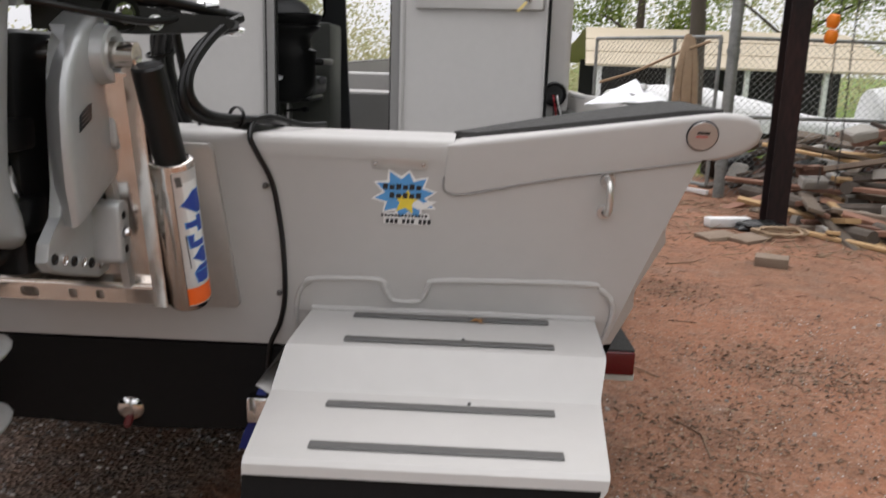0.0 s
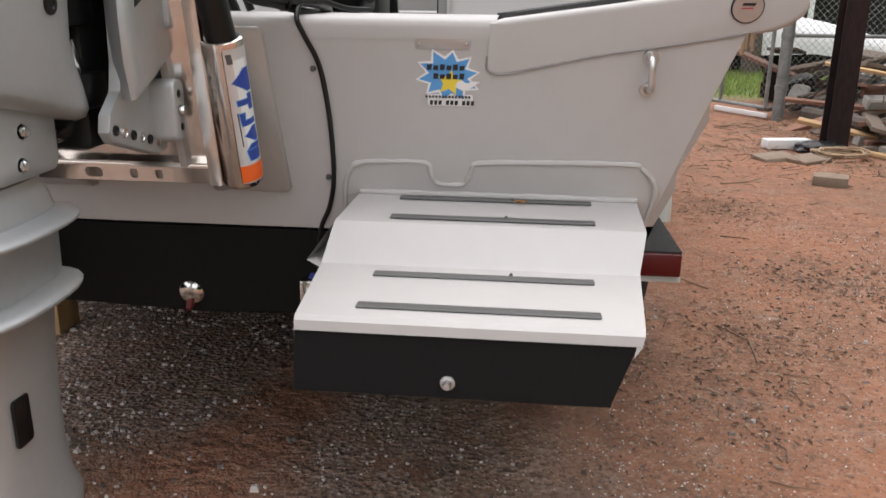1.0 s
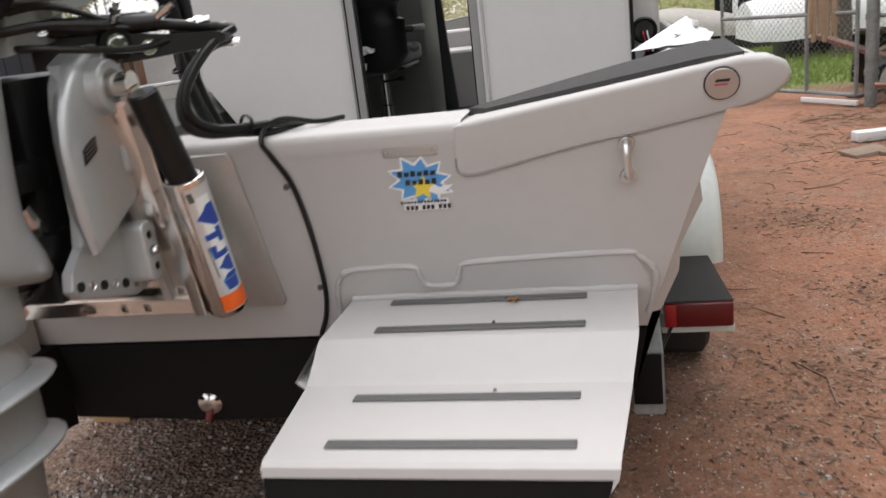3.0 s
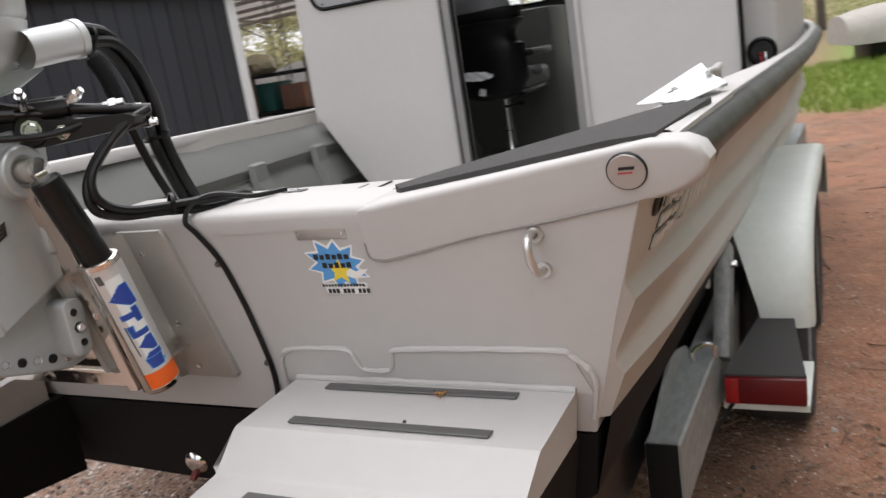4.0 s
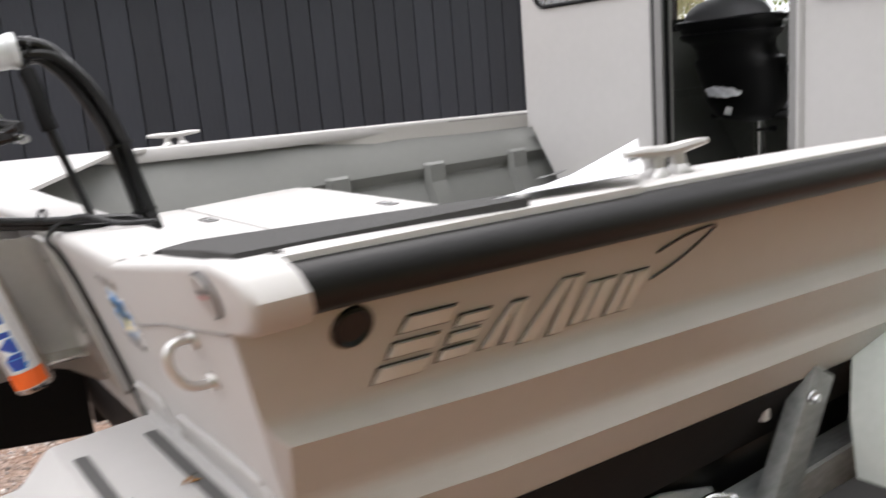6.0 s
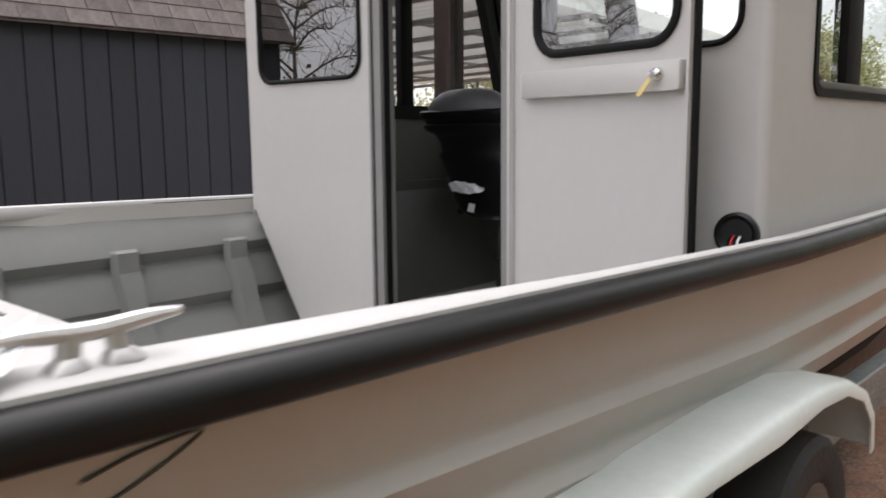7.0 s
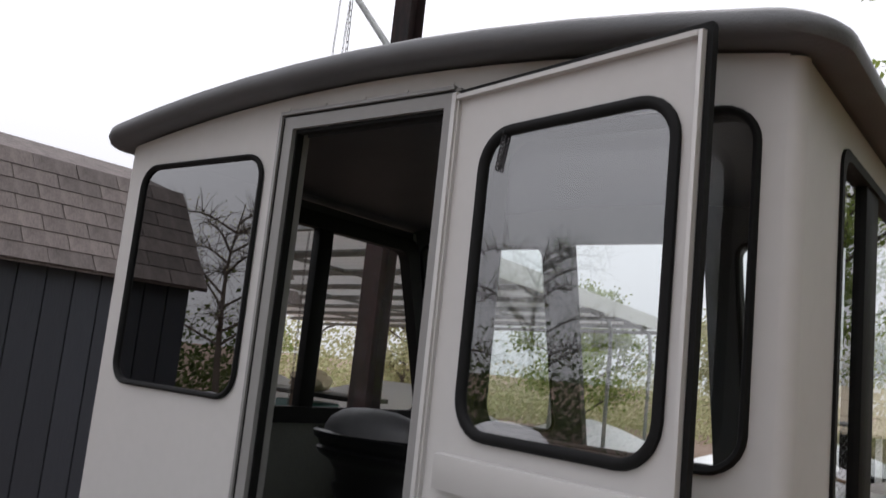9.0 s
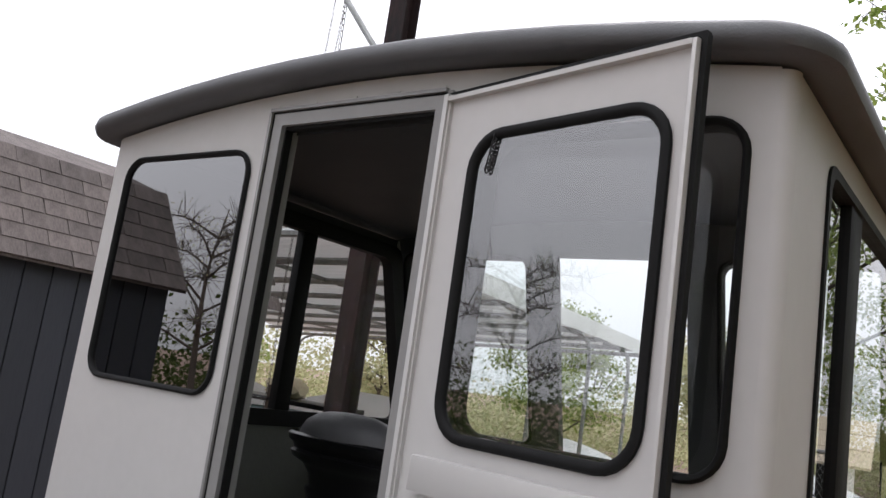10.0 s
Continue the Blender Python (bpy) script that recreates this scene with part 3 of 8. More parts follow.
# side walls; the front edge of the windows is raked
for s, xw in ((1, CR), (-1, CL)):
    def side(u, v, w, s=s, xw=xw):
        return Vector((xw - s * w, u, v))
    bm = bmesh.new()
    bend_ = [(xw - s * BEND * (1 - math.sin(radians(15 * i))), YW + BEND * (1 - math.cos(radians(15 * i)))) for i in range(7)]
    loft(bm, [[Vector((x, y, z)) for x, y in bend_] for z in (1.17, 1.9, roof_z(xw) - 0.01)])
    part("bent_corner", bm, PAINT, cabin, smooth=40)
    hole = [(2.672, 1.618), (4.07, 1.618), (3.83, 2.425), (2.672, 2.425)] if s == 1 else [(3.00, 1.64), (4.12, 1.64), (3.87, 2.43), (3.00, 2.43)]
    cx_, cz_ = 3.4, 2.03
    soft_hole = round_poly(hole, 0.06)

    def grown(d, loop=soft_hole):
        return [(a + (d if a > cx_ else -d), b + (d if b > cz_ else -d)) for a, b in loop]
    bm = bmesh.new()
    plate(bm, [(YW + BEND, 1.17), (4.33, 1.17), (4.22, 1.60), (3.92, 2.52), (YW + BEND, 2.52)], [soft_hole], side, 0.04)
    part("side_wall", bm, PAINT, cabin, "grey painted side wall", smooth=20)
    bm = bmesh.new()
    ring(bm, grown(0.013), grown(-0.010), side, -0.007, 0.052)
    wname = part("side_window", bm, RUBBER, cabin, "black-framed sliding side window")
    bm = bmesh.new()
    ring(bm, grown(0.055), grown(-0.012), side, 0.0415, 0.056)
    part("inner_frame", bm, RUBBER, wname, "black inner window frame", smooth=30)
    bm = bmesh.new()
    if s == 1:
        box(bm, xw - 0.045, xw - 0.0, 2.955, 3.10, 1.62, 2.42, 0.004)
    else:
        box(bm, xw - 0.0, xw + 0.045, 3.27, 3.355, 1.65, 2.42, 0.004)
    part("window_mullion", bm, RUBBER, wname)
    if s == 1:
        bm = bmesh.new()
        box(bm, xw - 0.03, xw + 0.006, 2.70, 4.04, 1.628, 1.650, 0.003)
        part("slide_track", bm, GREY_TRIM, wname)
    bm = bmesh.new()
    bm.faces.new([bm.verts.new(side(u, v, 0.014)) for u, v in soft_hole])
    part("pane", bm, CLEAR if s == 1 else PORT, wname).visible_shadow = False

# raked windscreen with two posts
bm = bmesh.new()


def screen(u, v, w):
    return Vector((u, 4.20 - (v - 1.62) * 0.29 + w, v))


panes = [(-1.0, -0.30, 1.64, 2.46), (0.56, 1.13, 1.64, 2.46)]
gap = [(-0.155, 0.74), (0.43, 0.74), (0.43, 2.47), (-0.155, 2.47)]
crown = [(CR - i * (CR - CL) / 16, roof_z(CR - i * (CR - CL) / 16) - 0.006) for i in range(17)]
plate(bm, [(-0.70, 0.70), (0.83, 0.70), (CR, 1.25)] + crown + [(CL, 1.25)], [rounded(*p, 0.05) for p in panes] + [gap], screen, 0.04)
# near black stands in for the dim light on this wall's inside
part("front_wall", bm, mat("shade_black_cabin_frame", (0.040, 0.042, 0.046), 0.55, second=(0.032, 0.034, 0.037), scale=5, bump=0.1), cabin, "windscreen wall with an open walk-through, coloured near black for the unlit cabin", smooth=20)
for p in panes:
    window("front_window", screen, *p, 0.05, CLEAR, cabin)

# roof with rounded, overhanging edge
bm = bmesh.new()
n_ = 28
xs_ = [-1.14 + 2.415 * i / n_ for i in range(n_ + 1)]


def roof_loop(inset, dz):
    """The outline of the roof, round at the corners, at one level."""
    lp = rounded(-1.14 + inset, 1.275 - inset, 2.262 + inset, 4.35 - inset, 0.12 - inset * 0.3, 6)
    return lp


rings = []
for inset, dz in ((0.24, -0.045), (0.13, -0.045), (0.03, -0.055), (0.006, -0.045), (0.0, -0.028), (0.004, -0.008), (0.018, 0.004), (0.04, 0.010), (0.22, 0.014)):
    lp = roof_loop(inset, dz)
    dense = []
    for i, (a, b) in enumerate(lp):
        c, d = lp[(i + 1) % len(lp)]
        k = 10 if math.hypot(c - a, d - b) > 0.5 else 1
        dense += [(a + (c - a) * j / k, b + (d - b) * j / k) for j in range(k)]
    rings.append([Vector((a, b, roof_z(a) + 0.045 + dz)) for a, b in dense])
rows_ = loft(bm, rings, True)
part("roof", bm, ROOF, cabin, "cambered roof with rounded overhanging edge, coloured dark grey for its shaded underside", smooth=50)
bm = bmesh.new()
loft(bm, [[Vector((x, y, roof_z(x) + 0.055)) for x in xs_[2:-2]] for y in (2.45, 4.15)])
part("roof_skin", bm, ROOF, cabin)
bm = bmesh.new()
loft(bm, [[Vector((x, y, roof_z(x) - 0.012)) for x in xs_[2:-2]] for y in (YW + 0.04, 4.15)])
# the shade under the roof is put into the headliner's black
part("headliner", bm, mat("shade_black_headliner", (0.026, 0.028, 0.032), 0.45, second=(0.036, 0.038, 0.043), scale=3, spec=0.4), cabin, "dark headliner")

# door frame and open door leaf
bm = bmesh.new()
o = [(DOOR[0] - 0.035, DOOR[2] - 0.035), (DOOR[1] + 0.035, DOOR[2] - 0.035), (DOOR[1] + 0.035, DOOR[3] + 0.035), (DOOR[0] - 0.035, DOOR[3] + 0.035)]
i_ = [(DOOR[0] + 0.012, DOOR[2] + 0.008), (DOOR[1] - 0.012, DOOR[2] + 0.008), (DOOR[1] - 0.012, DOOR[3] - 0.012), (DOOR[0] + 0.012, DOOR[3] - 0.012)]
ring(bm, o, i_, rear, -0.018, 0.05)
part("door_frame", bm, FRAME_GREY, cabin, "darker grey metal channel door frame", smooth=20)
bm = bmesh.new()
ring(bm, [(a + (-0.004 if a > 0 else 0.004), b) for a, b in i_], [(a * 0.97 + 0.003, b + (0.01 if b < 1 else -0.01)) for a, b in i_], rear, -0.006, 0.02)
part("door_seal", bm, RUBBER, cabin, "black rubber door seal", smooth=20)

HINGE = Vector((0.400, 2.332, 0))
ANG = radians(-11.7)


def leaf(u, v, w):
    return HINGE + Vector((u * math.cos(ANG) + w * math.sin(-ANG), u * math.sin(ANG) + w * math.cos(ANG), v))


LW, LZ0, LZ1 = 0.683, 0.808, 2.532
LWIN = (0.118, 0.622, 1.740, 2.412)
bm = bmesh.new()
plate(bm, [(0, LZ0), (LW, LZ0), (LW, LZ1), (0, LZ1)], [rounded(*LWIN, 0.08)], leaf, 0.012)
door = part("cabin_door", bm, PAINT, cabin, "grey hinged cabin door swung open", smooth=20)
window("door_window", leaf, *LWIN, 0.08, GLASS, door, 0.012, 0.024)


# ---- more materials ----
MOTOR = mat("silver_grey_motor_paint", (0.46, 0.475, 0.48), 0.36, 0.42, second=(0.40, 0.415, 0.42), scale=7, bump=0.05)
SATIN = mat("satin_aluminium", (0.46, 0.44, 0.42), 0.42, 0.45, second=(0.40, 0.38, 0.36), scale=7, bump=0.04, bump_scale=180)
EYE_STEEL = mat("stainless_eye", (0.62, 0.61, 0.59), 0.34, 0.8, second=(0.52, 0.51, 0.5), scale=20)
COWL = mat("pale_silver_cowl", (0.55, 0.56, 0.56), 0.25, 0.2, second=(0.50, 0.51, 0.51), scale=4)
DARK = mat("black_plastic", (0.0045, 0.0045, 0.005), 0.33, second=(0.009, 0.009, 0.009), scale=12, spec=0.35)
POLISHED = mat("polished_aluminium", (0.80, 0.76, 0.72), 0.14, 1.0, second=(0.68, 0.63, 0.58), scale=8, bump=0.02)
LABEL_FOIL = mat("silver_label_foil", (0.66, 0.65, 0.64), 0.3, 0.45, second=(0.54, 0.53, 0.52), scale=14)
CAST = mat("cast_aluminium", (0.50, 0.49, 0.475), 0.45, 0.8, second=(0.40, 0.39, 0.38), scale=9, bump=0.06, bump_scale=150)
WHITE = mat("white_vinyl", (0.78, 0.78, 0.77), 0.4, second=(0.72, 0.72, 0.71), scale=10)
BLUE_INK = mat("blue_print", (0.02, 0.055, 0.32), 0.4)
SKY_INK = mat("light_blue_print", (0.09, 0.32, 0.66), 0.4)
YELLOW_INK = mat("yellow_print", (0.80, 0.62, 0.05), 0.4)
ORANGE_INK = mat("orange_print", (0.86, 0.13, 0.01), 0.4)
RED_INK = mat("red_print", (0.45, 0.02, 0.03), 0.4)
BLACK_INK = mat("black_print", (0.012, 0.012, 0.015), 0.4)
GALV = mat("galvanised_steel", (0.30, 0.31, 0.305), 0.55, 0.4, second=(0.14, 0.15, 0.145), scale=7, amount=0.8, bump=0.08, stretch=(1, 0.35, 1))
RED_LENS = mat("red_lens", (0.10, 0.003, 0.005), 0.22)
PAD = mat("charcoal_tread_mat", (0.035, 0.034, 0.033), 0.85, second=(0.055, 0.053, 0.05), scale=60, bump=0.5, bump_scale=350)
VINYL = mat("grey_vinyl", (0.13, 0.13, 0.135), 0.42, second=(0.10, 0.10, 0.105), scale=20, bump=0.2, bump_scale=250)
PLASTIC_BAG = mat("white_plastic_bag", (0.82, 0.82, 0.84), 0.28, second=(0.72, 0.73, 0.77), scale=12)
TYRE = mat("tyre_rubber", (0.02, 0.02, 0.021), 0.8, second=(0.035, 0.033, 0.03), scale=30, bump=0.4)
WHITE_FENDER = mat("dusty_white_fender", (0.58, 0.61, 0.58), 0.35, second=(0.45, 0.50, 0.46), scale=5, bump=0.03)
# dark inner-wall colours that carry the unlit cabin's shade
DARK_IN = mat("cabin_shade_black", (0.026, 0.028, 0.031), 0.6, second=(0.017, 0.018, 0.017), scale=5, bump=0.1, spec=0.3)
OLIVE_IN = mat("cabin_shade_olive", (0.115, 0.12, 0.106), 0.55, second=(0.09, 0.094, 0.083), scale=5, bump=0.1)


def slab(bm, poly, put, w0, w1, rnd=0.006):
    """A thick plate from a 2D outline with softened front edges."""
    cx = sum(p[0] for p in poly) / len(poly)
    cy = sum(p[1] for p in poly) / len(poly)

    def inset(d):
        out = []
        for u, v in poly:
            r = math.hypot(u - cx, v - cy)
            out.append((u + (cx - u) / r * d, v + (cy - v) / r * d))
        return out
    sg = 1 if w1 > w0 else -1
    loft(bm, [[put(u, v, w0) for u, v in poly], [put(u, v, w1 - sg * rnd) for u, v in poly], [put(u, v, w1 - sg * rnd * 0.3) for u, v in inset(rnd * 0.35)], [put(u, v, w1) for u, v in inset(rnd)]], True, True)


def bolt(parent, at, axis, r=0.008, h=0.007, material=None):
    bm = bmesh.new()
    lathe(bm, [(0.0001, h), (r * 0.75, h), (r, h * 0.7), (r, 0.0), (r * 1.35, 0.0), (r * 1.35, -0.002)], at, axis, 8)
    return part("bolt", bm, material or STEEL, parent)


def bars(parent, put, rows, material, w=0.0012, name="printed_bar"):
    """Unreadable print: flat bars (u0, u1, v0, v1, slant)."""
    for u0, u1, v0, v1, sl in rows:
        bm = bmesh.new()
        plate(bm, [(u0, v0), (u1, v0), (u1 + sl, v1), (u0 + sl, v1)], [], put, w)
        part(name, bm, material, parent, smooth=0)


# ---- transom fittings ----
# seam tone, darker than the boat paint
SEAM = mat("darker_paint_seam", (0.25, 0.24, 0.23), 0.6, scale=20)
# weld bead round the pod's backing plate
bm = bmesh.new()
bead = [(0.404, 0.835), (0.412, 0.90), (0.425, 0.928), (0.447, 0.943), (0.50, 0.947), (0.578, 0.946), (0.59, 0.926), (0.597, 0.908), (0.612, 0.900), (0.655, 0.901), (0.668, 0.915), (0.676, 0.938), (0.69, 0.949), (0.80, 0.954), (0.986, 0.956), (1.015, 0.946), (1.040, 0.92), (1.046, 0.89), (1.038, 0.85), (1.030, 0.82)]
pts = curve_pts([T(x, z, 0.003) for x, z in bead], 6)
tube(bm, pts, [0.0055 + 0.003 * noise.noise(p * 90) for p in pts], 7)
part("weld_bead", bm, PAINT, boat, "painted weld bead round the step plate")
bm = bmesh.new()
plate(bm, [(0.408, 0.87)] + bead[1:16] + [(1.040, 0.87)], [], lambda u, v, w: T(u, v, w), 0.003)
part("backing_plate", bm, PAINT, boat)
bm = bmesh.new()
pts = curve_pts([(0.441, -0.006, 0.879), (0.58, -0.006, 0.879), (0.80, -0.006, 0.879), (1.011, -0.006, 0.879)], 10)
tube(bm, pts, [0.006 + 0.003 * noise.noise(p * 90) for p in pts], 7)
part("weld_bead", bm, PAINT, boat)
# weld seam under the corner plate
bm = bmesh.new()
pts = curve_pts([T(x, z, 0.002) for x, z in ((0.703, 1.165), (0.704, 1.14), (0.73, 1.131), (0.80, 1.145), (0.905, 1.169), (1.04, 1.191), (1.165, 1.213))], 6)
tube(bm, pts, [0.0026 + 0.001 * noise.noise(p * 90) for p in pts], 6)
part("weld_bead", bm, SEAM, boat)
disc = thing("round_badge", T(1.159, 1.260, 0.01), "round grey badge with a dark and red mark", "badge")
bm = bmesh.new()
ax = Vector((0, -1, -LEAN))
lathe(bm, [(0.0001, 0.004), (0.0235, 0.004), (0.0255, 0.0045), (0.0272, 0.0045), (0.0285, 0.003), (0.0285, 0)], T(1.159, 1.260, 0.003), ax, 32)
part("rim", bm, BLACK_INK, disc, "black rim")
bm = bmesh.new()
lathe(bm, [(0.0001, 0.0055), (0.0258, 0.0055), (0.0264, 0.0045)], T(1.159, 1.260, 0.003), ax, 32)
part("face", bm, CAST, disc)
bars(disc, lambda u, v, w: T(1.159 + u, 1.260 + v, 0.0086 + w), [(-0.011, 0.011, 0.002, 0.0065, 0.002)], BLACK_INK)
bars(disc, lambda u, v, w: T(1.159 + u, 1.260 + v, 0.0086 + w), [(-0.012, 0.008, -0.0035, -0.0015, 0.001)], RED_INK)

ub = thing("tie_down_eye", T(1.004, 1.14, 0.0), "stainless steel U-bolt tie-down eye", "boat eye")
bm = bmesh.new()
tube(bm, curve_pts([T(1.002, 1.170, -0.01), T(1.002, 1.171, 0.020), T(1.003, 1.161, 0.037), T(1.004, 1.138, 0.043), T(1.006, 1.117, 0.037), T(1.007, 1.109, 0.020), T(1.007, 1.110, -0.01)], 6), 0.0068, 12)
part("loop", bm, EYE_STEEL, ub)
for z in (1.170, 1.109):
    bm = bmesh.new()
    lathe(bm, [(0.0068, 0.006), (0.013, 0.006), (0.0145, 0.002), (0.0145, 0)], T(1.004, z, 0.0), ax, 14)
    part("washer", bm, EYE_STEEL, ub)

idp = thing("builder_plate", T(0.62, 1.185, 0), "small blank aluminium builder's plate", "plate")
bm = bmesh.new()
slab(bm, rounded(0.568, 0.671, 1.176, 1.196, 0.003, 2), lambda u, v, w: T(u, v, w), 0, 0.002, 0.0006)
part("plate", bm, CAST, idp)
for x in (0.575, 0.664):
    bolt(idp, T(x, 1.186, 0.002), ax, 0.003, 0.002)

stick = thing("dealer_sticker", T(0.63, 1.12, 0), "star-shaped blue, yellow and white dealer sticker", "sticker")


def star(cx, cz, rx, rz, n, k, seed):
    rnd = random.Random(seed)
    out = []
    for i in range(2 * n):
        a = math.pi * i / n + 0.15
        f = (1.0 if i % 2 == 0 else k) * (0.93 + 0.14 * rnd.random())
        out.append((cx + rx * f * math.cos(a), cz + rz * f * math.sin(a)))
    return out


bm = bmesh.new()
plate(bm, star(0.629, 1.126, 0.064, 0.054, 10, 0.70, 4), [], lambda u, v, w: T(u, v, w), 0.0008)
part("border", bm, WHITE, stick, smooth=0)
bm = bmesh.new()
plate(bm, rounded(0.588, 0.676, 1.067, 1.090, 0.004, 3), [], lambda u, v, w: T(u, v, w), 0.0009)
part("lower_panel", bm, WHITE, stick, smooth=0)
bm = bmesh.new()
plate(bm, star(0.629, 1.126, 0.058, 0.048, 10, 0.66, 4), [], lambda u, v, w: T(u, v, 0.0009 + w), 0.0004)
part("splash", bm, SKY_INK, stick, smooth=0)
bm = bmesh.new()
plate(bm, star(0.632, 1.113, 0.026, 0.026, 5, 0.5, 9), [], lambda u, v, w: T(u, v, 0.0014 + w), 0.0003)
part("flash", bm, YELLOW_INK, stick, smooth=0)
bm = bmesh.new()
plate(bm, [(0.642, 1.105), (0.655, 1.098), (0.674, 1.104), (0.690, 1.116), (0.676, 1.116), (0.664, 1.112), (0.655, 1.118), (0.646, 1.114)], [], lambda u, v, w: T(u, v, 0.0018 + w), 0.0003)
part("bird_shape", bm, WHITE, stick, smooth=0)
tp = lambda u, v, w: T(u, v, 0.0022 + w)
bars(stick, tp, [(0.588 + 0.0125 * i, 0.597 + 0.0125 * i, 1.137, 1.148 - 0.002 * (i % 2), 0.001) for i in range(6)], BLACK_INK, 0.0003)
bars(stick, tp, [(0.600 + 0.0125 * i, 0.609 + 0.0125 * i, 1.120, 1.131 - 0.002 * (i % 2), 0.001) for i in range(5)], BLACK_INK, 0.0003)
bars(stick, tp, [(0.584 + 0.0064 * i, 0.5885 + 0.0064 * i, 1.0825, 1.0875, 0.0) for i in range(14)], BLACK_INK, 0.0003)
bars(stick, tp, [(0.592 + 0.0085 * i + (0.006 if i > 2 else 0) + (0.006 if i > 5 else 0), 0.598 + 0.0085 * i + (0.006 if i > 2 else 0) + (0.006 if i > 5 else 0), 1.069, 1.078, 0.001) for i in range(9)], BLACK_INK, 0.0003)

# drain fittings
dr = thing("drain_fitting", T(0.018, 0.60, 0), "chrome drain fitting with a red plug in the black transom", "drain")
bm = bmesh.new()
lathe(bm, [(0.0001, 0.012), (0.013, 0.014), (0.021, 0.012), (0.030, 0.005), (0.032, 0.0)], T(0.018, 0.602, 0.0), ax, 22)
part("flange", bm, STEEL, dr)
bm = bmesh.new()
lathe(bm, [(0.0001, 0.03), (0.007, 0.03), (0.009, 0.02), (0.009, 0.0)], T(0.017, 0.587, 0.004), (0.0, -0.7, -0.6), 10)
part("plug", bm, mat("dull_dark_red", (0.12, 0.012, 0.012), 0.5), dr, "dull dark red plug")
for x, z in ((0.675, 0.695), (2 * XC - 0.675, 0.695)):
    pe = thing("pod_drain", (x, -0.502, z), "small chrome drain plug in the pod's black face", "drain")
    bm = bmesh.new()
    lathe(bm, [(0.0001, 0.020), (0.005, 0.020), (0.007, 0.014), (0.007, 0.006), (0.0115, 0.005), (0.0125, 0.0)], (x, -0.499, z), (0, -1, 0.1), 16)
    part("plug", bm, CAST, pe)
# stray rivets on the treads
for x, y, z in ((0.76, -0.036, 0.8785), (0.75, -0.135, 0.868), (0.765, -0.275, 0.8005)):
    bolt(boat, (x, y, z), (0, 0, 1), 0.0028, 0.003, GREY_TRIM)
leafy = thing("dry_leaf", (0.775, -0.05, 0.876), "small brown dry leaf lying on the step", "leaf")
bm = bmesh.new()
for x, y, a in ((0.772, -0.048, 0.3), (0.785, -0.044, 1.4), (0.779, -0.056, 2.3)):
    c, s_ = math.cos(a), math.sin(a)
    bm.faces.new([bm.verts.new((x + u * c - v * s_, y + u * s_ + v * c, 0.8775 + w)) for u, v, w in ((-0.011, 0, 0), (0, -0.004, 0.004), (0.011, 0, 0.001), (0, 0.004, 0.005))])
part("blade", bm, mat("rust_brown_leaf", (0.30, 0.15, 0.05), 0.8), leafy, smooth=0)
# lower flange of the pod
bm = bmesh.new()
loft(bm, [[Vector((0.428, -0.19, 0.862)), Vector((0.378, -0.213, 0.792)), Vector((0.418, -0.245, 0.785))], [Vector((0.432, -0.05, 0.862)), Vector((0.39, -0.06, 0.79)), Vector((0.42, -0.06, 0.78))]], False)
part("pod_wing", bm, PAINT, boat, "small side wing of the step")

# transducer cable down the transom
cable = thing("transducer_cable", T(0.357, 1.2, 0), "thin black cable clipped to the transom", "cable")
bm = bmesh.new()
tube(bm, curve_pts([(0.455, 0.06, 1.243), (0.42, 0.0, 1.246), (0.372, -0.045, 1.262), (0.350, -0.085, 1.255), (0.349, -0.112, 1.228), T(0.357, 1.20, 0.009), T(0.379, 1.146, 0.006), T(0.388, 1.08, 0.006), T(0.391, 1.005, 0.006), T(0.387, 0.907, 0.006), T(0.372, 0.84, 0.006), T(0.347, 0.784, 0.006), T(0.335, 0.70, 0.006), T(0.33, 0.60, 0.006)], 6), 0.0052, 8)
part("cable_run", bm, DARK, cable)
for x, z in ((0.366, 1.135), (0.375, 0.908)):
    bm = bmesh.new()
    lathe(bm, [(0.0001, 0.007), (0.005, 0.006), (0.0065, 0.0)], T(x, z, 0.0), ax, 10)
    part("clip", bm, GREY_TRIM, cable)

